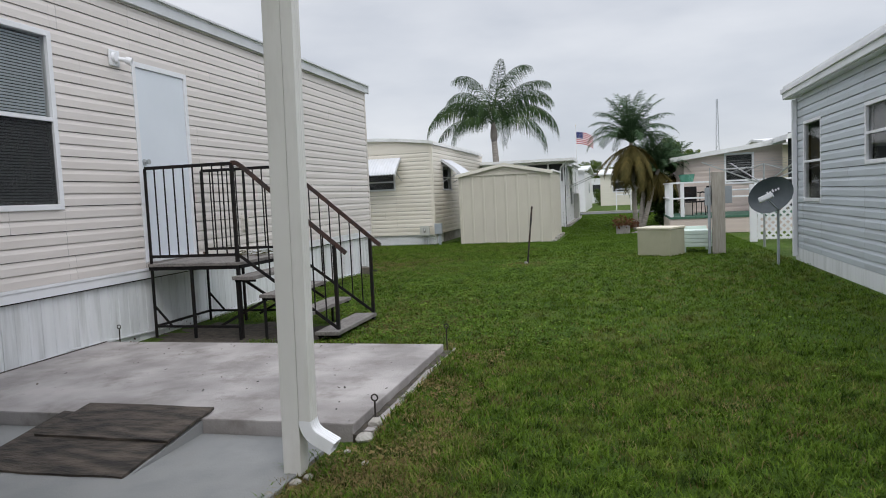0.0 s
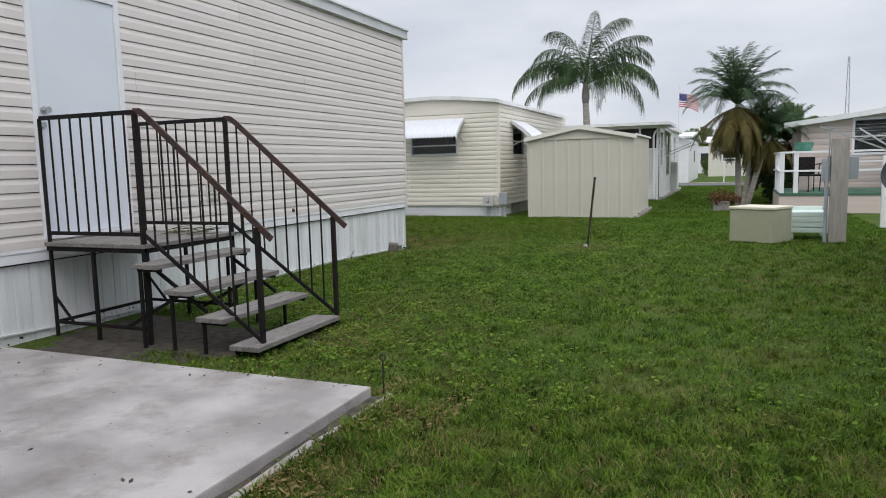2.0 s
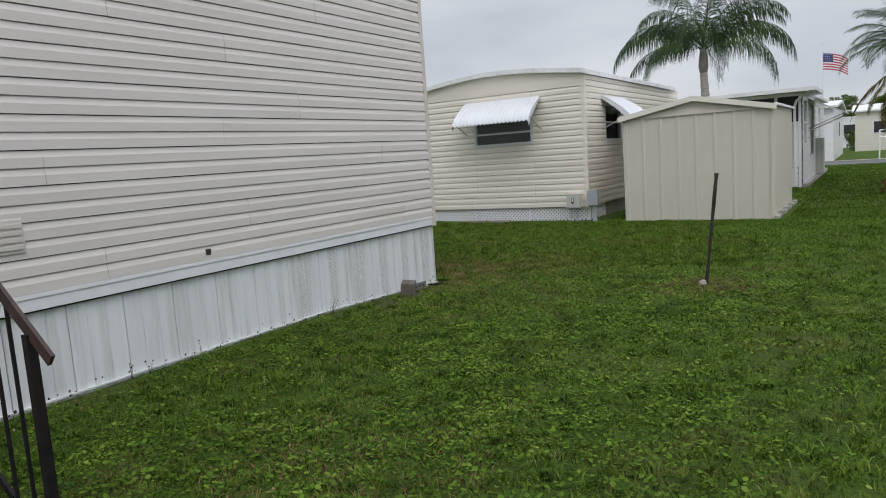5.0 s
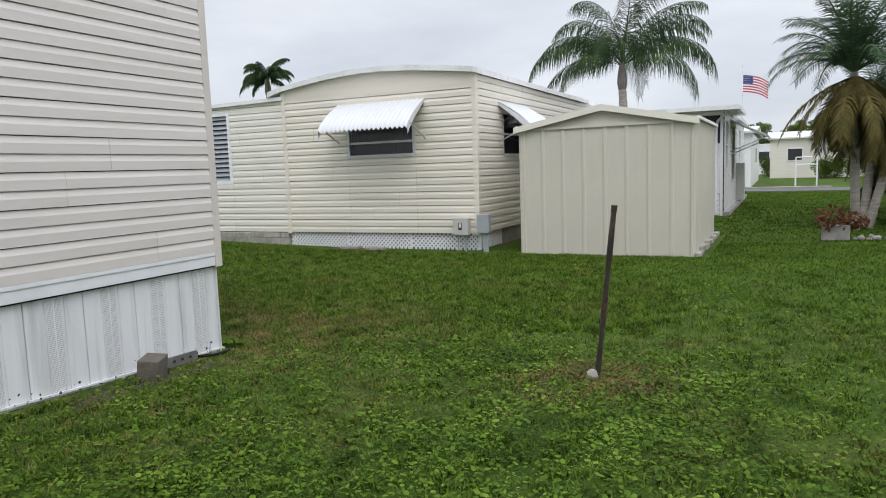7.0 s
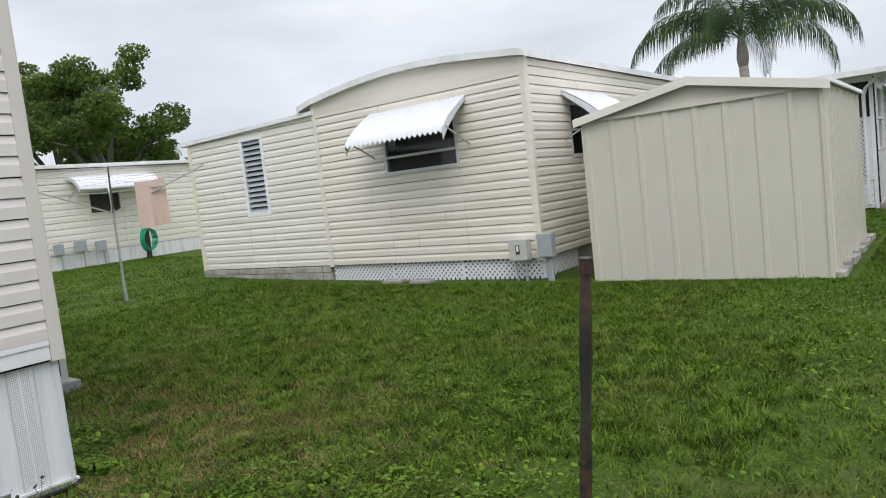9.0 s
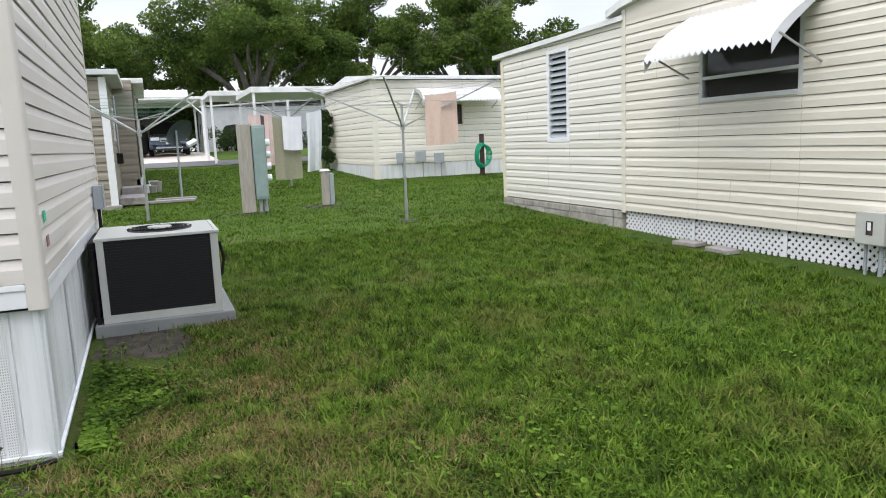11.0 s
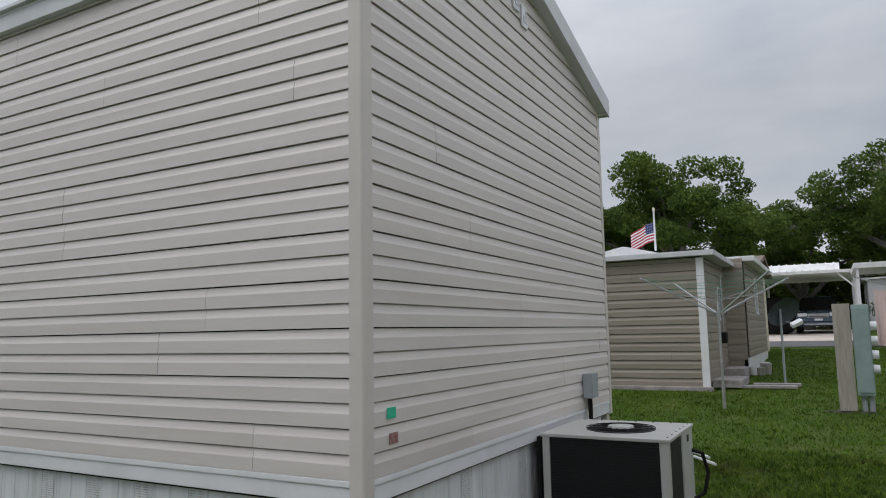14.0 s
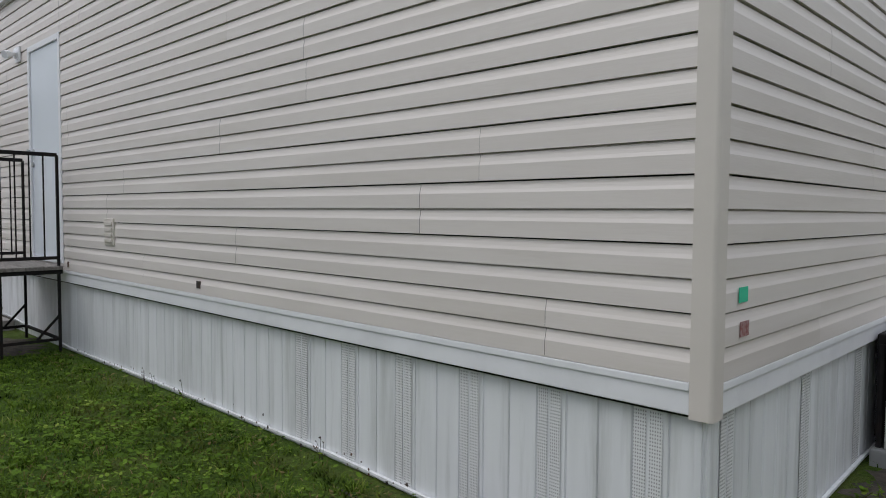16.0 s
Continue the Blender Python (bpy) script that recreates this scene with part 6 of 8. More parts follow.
def rotary_dryer(x, y, hub, top, arm=1.35, rise=0.62, a0=0.0, lines=True, label="grey metal rotary clothes dryer standing in the lawn", line_m=None, tilt=0.0):
    g = gz(x, y)
    t = thing("clothes_dryer", (x, y, g), label, "clothes dryer", "rotary clothes dryers")
    part("pole", rod(bmesh.new(), (0, 0, 0), (0, 0, top - g), 0.020), STEEL, t)
    part("ground_sleeve", rod(bmesh.new(), (0, 0, 0), (0, 0, 0.34), 0.027), STEEL, t)
    tips = []
    for k in range(4):
        a = a0 + k * math.pi / 2
        tip = Vector((arm * math.cos(a), arm * math.sin(a), hub - g + rise))
        tips.append(tip)
        part("arm", bar(bmesh.new(), (0.02 * math.cos(a), 0.02 * math.sin(a), hub - g), tip, 0.022, 0.022), STEEL, t)
        part("stay", bar(bmesh.new(), (0, 0, top - g - 0.01), tip * 0.55 + Vector((0, 0, 0.45 * (hub - g))), 0.012, 0.012), STEEL, t)
    part("hub", rod(bmesh.new(), (0, 0, hub - g - 0.05), (0, 0, hub - g + 0.05), 0.035), STEEL, t)
    if lines:
        bm = bmesh.new()
        for f in (0.55, 0.68, 0.80, 0.90, 0.985):
            for k in range(4):
                base = Vector((0, 0, hub - g))
                p, q = base.lerp(tips[k], f), base.lerp(tips[(k + 1) % 4], f)
                bar(bm, p, q, 0.004, 0.004)
        part("line", bm, line_m or STEEL, t, "thin washing lines", kind="stuff")
    return t, tips


def cloth(name, p0, p1, drop, material, label, seed=0, flare=0.06, bell=0.0):
    """A piece of washing that hangs from p0 to p1."""
    rng = random.Random(seed)
    p0, p1 = Vector(p0), Vector(p1)
    n, m = 18, 12
    side = (p1 - p0).normalized()
    out = Vector((-side.y, side.x, 0))
    bm = bmesh.new()
    grid = []
    for j in range(m + 1):
        f = j / m
        row = []
        for i in range(n + 1):
            u = i / n
            p = p0.lerp(p1, u)
            p = p + Vector((0, 0, -drop * f - 0.02 * math.sin(math.pi * u)))
            wv = flare * f * (math.sin(u * 9 + seed) + 0.5 * math.sin(u * 21 + seed * 2))
            p = p + out * (wv + bell * f * f)
            p = p + side * ((u - 0.5) * (-0.25 * bell * f))
            row.append(bm.verts.new(p))
        grid.append(row)
    for a, b in zip(grid, grid[1:]):
        for i in range(n):
            bm.faces.new((a[i], a[i + 1], b[i + 1], b[i]))
    o = part(name, bm, material, smooth=True)
    tagged(o, label, "laundry", "washing on the lines")
    return o


def flagpole(x, y, ztop, zc, ang, size=1.0, zb=None):
    g = gz(x, y) if zb is None else zb
    t = thing("flagpole", (x, y, g), "thin white pole flying a striped red, white and blue flag", "flag", "flagpoles")
    part("pole", rod(bmesh.new(), (0, 0, 0), (0, 0, ztop - g), 0.022, 0.016), WHITE, t)
    part("finial", rod(bmesh.new(), (0, 0, ztop - g), (0, 0, ztop - g + 0.07), 0.03, 0.02), CREAM_T, t)
    R, W, B = (mat(*a) if a[0] not in bpy.data.materials else bpy.data.materials[a[0]] for a in (("flag_red", (0.42, 0.03, 0.05)), ("flag_white", (0.78, 0.78, 0.80)), ("flag_blue", (0.03, 0.04, 0.16))))
    w, hgt = 1.05 * size, 0.62 * size
    ca, sa = math.cos(ang), math.sin(ang)

    def pt(u, v):
        sag = 0.28 * u * u * size
        wv = 0.07 * math.sin(u * 8) * u * size
        return Vector((ca * u * w * 0.9 - sa * wv, sa * u * w * 0.9 + ca * wv, zc - g - v * hgt - sag))
    n = 14
    for k in range(13):
        bm = bmesh.new()
        v0, v1 = k / 13, (k + 1) / 13
        us = 0.4 if k < 7 else 0.0
        prev = None
        for i in range(n + 1):
            u = us + (1 - us) * i / n
            cur = (bm.verts.new(pt(u, v0)), bm.verts.new(pt(u, v1)))
            if prev:
                bm.faces.new((prev[0], cur[0], cur[1], prev[1]))
            prev = cur
        part("stripe", bm, R if k % 2 == 0 else W, t, "red stripe" if k % 2 == 0 else "white stripe")
    bm = bmesh.new()
    prev = None
    for i in range(7):
        u = 0.4 * i / 6
        cur = (bm.verts.new(pt(u, 0)), bm.verts.new(pt(u, 7 / 13)))
        if prev:
            bm.faces.new((prev[0], cur[0], cur[1], prev[1]))
        prev = cur
    c = part("canton", bm, B, t, "blue canton")
    bm = bmesh.new()
    for i in range(5):
        for j in range(4):
            p = pt(0.04 + 0.32 * i / 4, 0.06 + 0.40 * j / 3) + Vector((0, 0, 0))
            s = 0.014 * size
            for dd in (0.006, -0.006):
                o_ = Vector((-sa, ca, 0)) * dd
                vs = [bm.verts.new(p + o_ + Vector((ca * a * s, sa * a * s, b * s))) for a, b in ((-1, 0), (0, -1), (1, 0), (0, 1))]
                bm.faces.new(vs)
    part("star", bm, W, c, "small white stars", kind="stuff")


east_things()
dish(2.10, 12.05, 1.13, -24, -8, 0.36, 0.28, dx=-0.08)
rotary_dryer(2.55, 15.6, 1.32, 1.75, 1.35, 0.50, 0.35, label="white rotary clothes dryer behind the grey home")

# lattice screen by the deck
t = thing("lattice_screen", (3.3, 17.0, 0), "white plastic lattice screen standing beside the deck", "fence")
lattice(t, Matrix.Translation((-0.75, 0, 0)), 0.12, 1.9, 0.06, 1.28, step=0.11, w=0.05, frame_w=0.05)
part("screen_post", boxm(-0.80, -0.64, -0.03, 0.05, 0, 1.32, 0.008), WHITE, t)

t, tips = rotary_dryer(-11.84, 17.08, 1.53, 1.86, 1.45, 0.62, radians(62))
t, tips = rotary_dryer(-14.05, 13.42, 1.60, 1.82, 1.25, 0.55, radians(40), line_m=mat("green_washing_line", (0.10, 0.32, 0.22)))
t, tips = rotary_dryer(-18.8, 16.62, 1.92, 2.15, 1.35, 0.42, radians(15), label="grey rotary clothes dryer hung with washing")
PINKC = mat("pale_pink_cotton", (0.66, 0.50, 0.48), (0.70, 0.55, 0.53), 6, 0.9)
TOWEL = mat("peach_towel_cotton", (0.66, 0.49, 0.41), (0.70, 0.53, 0.45), 30, 0.95, bump=0.3, bscale=200)
WCOT = mat("white_cotton", (0.78, 0.78, 0.84), (0.82, 0.82, 0.87), 6, 0.9)
OLIVE = mat("olive_grey_towel", (0.28, 0.27, 0.19), (0.33, 0.32, 0.23), 30, 0.95)
DARKC = mat("dark_brown_cloth", (0.08, 0.05, 0.05), (0.14, 0.08, 0.08), 8, 0.95)
cloth("towel", (-11.60, 17.36, 1.97), (-11.52, 17.84, 2.02), 0.74, TOWEL, "peach towel hung over a dryer line", 1, 0.02)
cloth("towel", (-18.2, 16.17, 1.98), (-18.25, 16.80, 1.98), 1.42, OLIVE, "long olive grey towel on the line", 2, 0.02)
cloth("pillowcase", (-18.1, 16.38, 2.0), (-18.12, 16.82, 1.98), 0.76, WCOT, "white pillowcase on the line", 3, 0.01)
cloth("sheet", (-18.0, 16.92, 2.05), (-18.1, 17.30, 2.12), 1.36, WCOT, "white sheet billowing on the line", 4, 0.05, 0.18)
cloth("shirt", (-18.3, 15.66, 2.08), (-18.3, 15.92, 2.04), 1.05, PINKC, "pale pink garment on the line", 5, 0.04)
cloth("shirt", (-18.6, 15.98, 2.05), (-18.5, 16.12, 2.02), 1.25, DARKC, "dark patterned garment on the line", 6, 0.03)
cloth("towel", (-18.2, 16.0, 2.06), (-18.2, 16.18, 2.05), 1.15, PINKC, "pink towel on the line", 7, 0.03)

# service pedestal with cabinet and meters
t = thing("service_pedestal", (-14.2, 15.15, gz(-14.2, 15.15)), "timber post with a grey green steel service cabinet and glass meters", "utility pedestal")
part("timber_post", boxm(-0.07, 0.07, -0.22, 0.00, 0, 1.50, 0.008), POSTWOOD, t)
part("cabinet", boxm(-0.075, 0.10, 0.015, 0.23, 0.22, 1.48, 0.01), PEDGREEN, t, "grey green steel cabinet")
part("cabinet_door", boxm(0.102, 0.112, 0.03, 0.215, 0.26, 1.44, 0.004), PEDGREEN, t)
part("conduit", rod(bmesh.new(), (0.0, 0.09, 0), (0.0, 0.09, 0.22), 0.035), GREYBOX, t)
part("conduit", rod(bmesh.new(), (0.0, 0.18, 0), (0.0, 0.18, 0.22), 0.035), GREYBOX, t)
for k in range(4):
    part("meter", rod(bmesh.new(), (0.0, 0.23, 1.18 - k * 0.20), (0.0, 0.31, 1.18 - k * 0.20), 0.065, 0.06, n=14), WHITE, t, "round glass meter")
t = thing("bollard", (-14.5, 16.5, gz(-14.5, 16.5)), "short bleached timber bollard with a rounded cap", "post")
part("shaft", boxm(-0.08, 0.08, -0.10, 0.02, 0, 0.62, 0.012), POSTWOOD, t)
part("side_box", boxm(-0.07, 0.07, 0.025, 0.11, 0, 0.58, 0.012), GREYBOX, t)
part("cap", rod(bmesh.new(), (0, -0.04, 0.62), (0, -0.04, 0.66), 0.105, 0.07, n=14), ACBODY, t)
dish(-17.4, 14.08, 1.72, 118, 30, 0.33, 0.28, text=False)
for k, (x, y, w) in enumerate(((-17.2, 13.95, 0.8), (-16.8, 13.85, 0.9))):
    o = part("concrete_paver", boxm(-0.12, 0.12, -w / 2, w / 2, 0, 0.05, 0.008), CONC, None, "", loc=(x, y, gz(x, y)), rot=(0, 0, 0.1))
    tagged(o, "long flat paver at the foot of the dish pole", "paver", "flat pavers")
for k, (x, y) in enumerate(((-10.2, 13.6), (-10.5, 13.5))):
    o = part("pipe_end", rod(bmesh.new(), (0, 0, 0.05), (0.35, 0.25, 0.05), 0.015), WHITE, None, "", loc=(x, y, gz(x, y)))
    tagged(o, "short white pipe lying on the grass", "pipe", "white pipes")

# hose on a reel post
t = thing("garden_hose", (-18.55, 21.6, gz(-18.5, 21.6)), "coiled bright green garden hose hung on a short post", "hose")
part("post", boxm(-0.05, 0.05, -0.05, 0.05, 0, 1.08, 0.006), STAKE, t)
HOSE = mat("green_hose", (0.0, 0.28, 0.15), (0.01, 0.36, 0.2), 8, 0.4)
for k in range(6):
    bm = bmesh.new()
    n = 22
    r = 0.24 - 0.008 * k
    pts = [(0.06 + 0.022 * (k % 3) + 0.01 * math.sin(a * 3), (r * 0.72 + 0.01 * k) * math.cos(a) + 0.02 * (k - 3), 0.52 + (r * 1.35) * math.sin(a)) for a in [2 * math.pi * i / n for i in range(n + 1)]]
    tube(bm, pts, 0.014, 6)
    part("coil", bm, HOSE, t, "green hose coil", smooth=True)

flagpole(-16.9, 11.95, 3.75, 3.52, radians(-118), 0.62, zb=2.95)
flagpole(-2.5, 37.5, 4.75, 4.45, radians(20), 1.0)


# ---------------------------------------------------------------- deck and house in the north east
def deck_home():
    t = thing("deck", (3.4, 21.2, 0), "raised deck with white rails, a low apron and patio furniture", "deck")
    x0, x1, y0, y1 = 1.0, 6.0, 20.7, 23.6

    def P(n, bm, m_, lab=""):
        return wpart(n, bm, m_, t, lab)
    P("apron", boxm(x0, x1, y0, y0 + 0.06, 0, 0.42), PINKV, "pale deck apron")
    P("apron", boxm(x0, x0 + 0.06, y0 + 0.06, y1, 0, 0.42), PINKV, "pale deck apron")
    P("floor", boxm(x0, x1, y0 - 0.02, y1, 0.42, 0.48), mat("green_deck_paint", (0.05, 0.13, 0.09), (0.07, 0.16, 0.11), 5, 0.7), "green painted deck floor")
    for x in (x0 + 0.05, 1.35, 3.3, 5.2):
        P("rail_post", boxm(x - 0.05, x + 0.05, y0, y0 + 0.09, 0.48, 1.46, 0.006), WHITE)
    for y in (21.7, 22.8):
        P("rail_post", boxm(x0 + 0.0, x0 + 0.09, y - 0.05, y + 0.05, 0.48, 1.46, 0.006), WHITE)
    for z in (0.98, 1.42):
        P("rail", boxm(x0 - 0.02, x1, y0 - 0.01, y0 + 0.07, z, z + 0.045, 0.006), WHITE)
        P("rail", boxm(x0 - 0.01, x0 + 0.07, y0 + 0.07, y1, z, z + 0.045, 0.006), WHITE)
    # furniture on the deck
    for k, (x, y, a) in enumerate(((1.75, 21.5, 0.5), (2.25, 21.8, -0.5), (3.95, 21.5, 0.2))):
        c = thing("patio_chair", (x, y, 0.48), "black wire patio chair on the deck", "chair", "patio chairs", rz=a)
        part("seat", boxm(-0.24, 0.24, -0.24, 0.24, 0.38, 0.42, 0.01), BLACK, c)
        part("backrest", boxm(-0.24, 0.24, 0.22, 0.26, 0.42, 0.85, 0.02), BLACK, c)
        for sx in (-1, 1):
            for sy in (-1, 1):
                part("leg", rod(bmesh.new(), (sx * 0.22, sy * 0.22, 0), (sx * 0.2, sy * 0.2, 0.38), 0.013), BLACK, c)
            bm = bmesh.new()
            tube(bm, [(sx * 0.25, 0.22, 0.66), (sx * 0.26, 0.0, 0.68), (sx * 0.25, -0.2, 0.64), (sx * 0.24, -0.24, 0.4)], 0.014, 6)
            part("armrest", bm, BLACK, c)
    c = thing("patio_table", (2.9, 21.7, 0.48), "pale garden table on the deck", "table")
    part("tabletop", boxm(-0.55, 0.55, -0.4, 0.4, 0.68, 0.72, 0.01), FASCIA, c)
    for sx in (-1, 1):
        for sy in (-1, 1):
            part("leg", boxm(sx * 0.48 - 0.02, sx * 0.48 + 0.02, sy * 0.34 - 0.02, sy * 0.34 + 0.02, 0, 0.68), GREYBOX, c)
    c = thing("flower_pot", (1.62, 22.3, 1.46 - 0.0), "green glazed pot standing on the deck rail shelf", "pot")
    part("shelf_leg", boxm(-0.2, 0.2, -0.15, 0.15, -0.98, 0.0), PINKV, c)
    part("bowl", rod(bmesh.new(), (0, 0, 0.002), (0, 0, 0.24), 0.18, 0.24, n=18), mat("green_glaze", (0.10, 0.30, 0.22), (0.13, 0.36, 0.27), 6, 0.25), c)
    # house behind
    h = thing("deck_home", (1.7, 24.2, 0), "pinkish mobile home with a sloping white roof and a screened porch", "house")
    F = wframe(h, 1.7, 24.2, 0)
    win = (1.25, 2.15, 1.35, 2.35)
    wall_solid(h, F, 3.0, 0, 2.35, [win], PINKV)
    siding(h, F, 3.0, 0.3, 2.35, 0.17, 1, PINKV, [win], seed=50)
    window(h, F, *win, fr=0.06, mid=1.85, label="white framed sash window")
    bm = bmesh.new()
    vs = [(1.25, 2.28), (4.75, 2.72), (4.75, 2.58), (1.25, 2.14)]
    a = [bm.verts.new((x, 23.9, z)) for x, z in vs]
    b = [bm.verts.new((x, 30.0, z)) for x, z in vs]
    bm.faces.new(a)
    bm.faces.new(b[::-1])
    for i in range(4):
        bm.faces.new((a[i], b[i], b[(i + 1) % 4], a[(i + 1) % 4]))
    bmesh.ops.recalc_face_normals(bm, faces=bm.faces)
    wpart("roof", bm, ROOFW, h, "white sloping roof")
    bm = bmesh.new()
    a = [bm.verts.new((x, 24.19, z)) for x, z in ((1.7, 2.35), (4.7, 2.35), (4.7, 2.58), (1.7, 2.2))]
    bm.faces.new(a)
    wpart("gable", bm, PINKV, h)
    wall_solid(h, wframe(h, 1.7, 30.0, 270), 5.8, 0, 2.2, [], PINKV)
    # porch with dark screens and red posts
    bm = bmesh.new()
    vs = [(4.35, 2.72), (5.6, 3.05), (8.5, 3.1), (8.5, 2.95), (5.6, 2.90), (4.35, 2.57)]
    a = [bm.verts.new((x, 21.9, z)) for x, z in vs]
    b = [bm.verts.new((x, 27.0, z)) for x, z in vs]
    bm.faces.new(a)
    bm.faces.new(b[::-1])
    for i in range(6):
        bm.faces.new((a[i], b[i], b[(i + 1) % 6], a[(i + 1) % 6]))
    bmesh.ops.recalc_face_normals(bm, faces=bm.faces)
    wpart("porch_roof", bm, ROOFW, h, "white porch roof")
    wpart("screen", boxm(4.7, 8.0, 23.4, 23.45, 0.5, 2.85), SCREEN, h, "dark insect screen")
    REDP = mat("dark_red_paint", (0.22, 0.04, 0.04), (0.28, 0.06, 0.05), 6, 0.6)
    for x in (5.1, 6.1, 6.9):
        wpart("red_post", boxm(x - 0.06, x + 0.06, 23.2, 23.3, 0.48, 2.9), REDP, h, "dark red porch post")
    for x in (5.55,):
        wpart("white_post", boxm(x - 0.1, x + 0.1, 21.95, 22.1, 0.0, 2.95), WHITE, h, "white porch post")
    # radio mast
    m_ = thing("radio_mast", (4.8, 40.0, 0), "thin lattice radio mast beyond the roofs", "mast")
    for dx in (-0.14, 0.14):
        part("rail", rod(bmesh.new(), (dx, 0, 0), (dx * 0.2, 0, 5.9), 0.02), GREYBOX, m_)
    bm = bmesh.new()
    for k in range(20):
        f0, f1 = k / 20, (k + 1) / 20
        s = -1 if k % 2 else 1
        bar(bm, (s * 0.14 * (1 - 0.8 * f0), 0, 5.9 * f0), (-s * 0.14 * (1 - 0.8 * f1), 0, 5.9 * f1), 0.01, 0.01)
    part("bracing", bm, GREYBOX, m_)


deck_home()


# ---------------------------------------------------------------- streets and far homes
def flat_strip(name, x0, x1, y0, y1, dz, material, label, cat):
    bm = bmesh.new()
    nx = max(2, int(abs(x1 - x0) / 2.0))
    prev = None
    for i in range(nx + 1):
        x = x0 + (x1 - x0) * i / nx
        cur = [bm.verts.new((x, y, gz(x, y) + dz)) for y in (y0, y1)] + [bm.verts.new((x, y, gz(x, y) - 0.1)) for y in (y0, y1)]
        if prev:
            bm.faces.new((prev[0], cur[0], cur[1], prev[1]))
            bm.faces.new((prev[2], cur[2], cur[0], prev[0]))
            bm.faces.new((prev[1], cur[1], cur[3], prev[3]))
        prev = cur
    bmesh.ops.recalc_face_normals(bm, faces=bm.faces)
    o = part(name, bm, material)
    tagged(o, label, cat, "", "structure")


flat_strip("road", -32.5, -29.0, -40, 60, 0.012, ASPHALT, "narrow grey asphalt street in the west", "road")
flat_strip("driveway", -46.0, -32.5, 12.0, 16.2, 0.014, DRIVEC, "pinkish concrete driveway", "driveway")
flat_strip("road_north", -28, 40, 40.5, 43.6, 0.012, ASPHALT, "narrow grey asphalt street in the north", "road")
flat_strip("sidewalk", -3.6, 0.9, 44.6, 45.2, 0.02, CONC, "short pale walk beyond the street", "pavement")


def far_home(x, y, w, d, z, rz, m_, label, roof_m=None, win=True):
    g = gz(x, y)
    h = thing("far_home", (x, y, g), label, "house", "far homes", rz=rz)
    part("wall", boxm(-w / 2, w / 2, -d / 2, d / 2, -0.1, z, 0.0), m_, h)
    bm = bmesh.new()
    extrude_profile(bm, [(-d / 2 - 0.25, z), (0, z + 0.45), (d / 2 + 0.25, z), (d / 2 + 0.25, z + 0.1), (0, z + 0.56), (-d / 2 - 0.25, z + 0.1)], -w / 2 - 0.2, w / 2 + 0.2, axis="x")
    part("roof", bm, roof_m or ROOFW, h)
    if win:
        n = max(1, int(w / 2.6))
        for k in range(n):
            xx = -w / 2 + (k + 0.5) * w / n
            o = part("window", boxm(xx - 0.5, xx + 0.5, -d / 2 - 0.03, -d / 2 - 0.002, 1.1, 2.0, 0.01), WHITE, h)
            part("pane", boxm(xx - 0.42, xx + 0.42, -d / 2 - 0.04, -d / 2 - 0.031, 1.18, 1.92), SCREEN, o)
            o = part("window", boxm(xx - 0.5, xx + 0.5, d / 2 + 0.002, d / 2 + 0.03, 1.1, 2.0, 0.01), WHITE, h)
            part("pane", boxm(xx - 0.42, xx + 0.42, d / 2 + 0.031, d / 2 + 0.04, 1.18, 1.92), SCREEN, o)
        for sx in (-1, 1):
            o = part("window", boxm(min(sx * (w / 2 + 0.002), sx * (w / 2 + 0.03)), max(sx * (w / 2 + 0.002), sx * (w / 2 + 0.03)), -0.5, 0.5, 1.1, 2.0), WHITE, h)
            part("pane", boxm(min(sx * (w / 2 + 0.031), sx * (w / 2 + 0.04)), max(sx * (w / 2 + 0.031), sx * (w / 2 + 0.04)), -0.42, 0.42, 1.18, 1.92), SCREEN, o)
    return h


far_home(-4.6, 52.0, 4.2, 12, 2.6, 0, WHITE, "white mobile home across the north street")
far_home(3.6, 95.0, 6, 5, 2.7, 0, CREAM, "cream mobile home far along the lane")
far_home(7.5, 52, 8, 5, 2.7, 0, PINKV, "pinkish mobile home across the north street")
far_home(8.5, 33, 6, 10, 2.7, 0, CREAM_T, "pale mobile home in the north east")
far_home(-13.0, 33.0, 9, 5, 2.5, radians(90), CREAM_T, "cream mobile home behind the porch home")
far_home(-25.2, 10.9, 4.5, 4.4, 2.35, radians(90), CREAM_T, "pale home behind the taupe home", mat("brown_shingle_roof", (0.16, 0.12, 0.10), (0.22, 0.17, 0.14), 20, 0.9))
far_home(2.6, 64.0, 9, 5, 2.6, 0, PALEW, "pale mobile home beyond the north street")
far_home(-2.6, 78.0, 6, 5, 2.6, radians(90), WHITE, "white mobile home far down the lane")
far_home(-54.0, 26.0, 5, 18, 2.9, 0, FASCIA, "long low pale grey building beyond the street")
far_home(-46.0, -8.0, 6, 12, 2.9, 0, CREAM_T, "pale home beyond the street")

# white frame stand across the street
t = thing("garden_stand", (-0.1, 46.3, 0), "white pipe frame stand on the grass", "stand")
for x in (-0.45, 0.45):
    part("leg", rod(bmesh.new(), (x, 0, 0), (x, 0, 1.35), 0.035), WHITE, t)
part("crossbar", rod(bmesh.new(), (-0.45, 0, 1.0), (0.45, 0, 1.0), 0.03), WHITE, t)
part("crossbar", rod(bmesh.new(), (-0.45, 0, 1.35), (0.45, 0, 1.35), 0.03), WHITE, t)


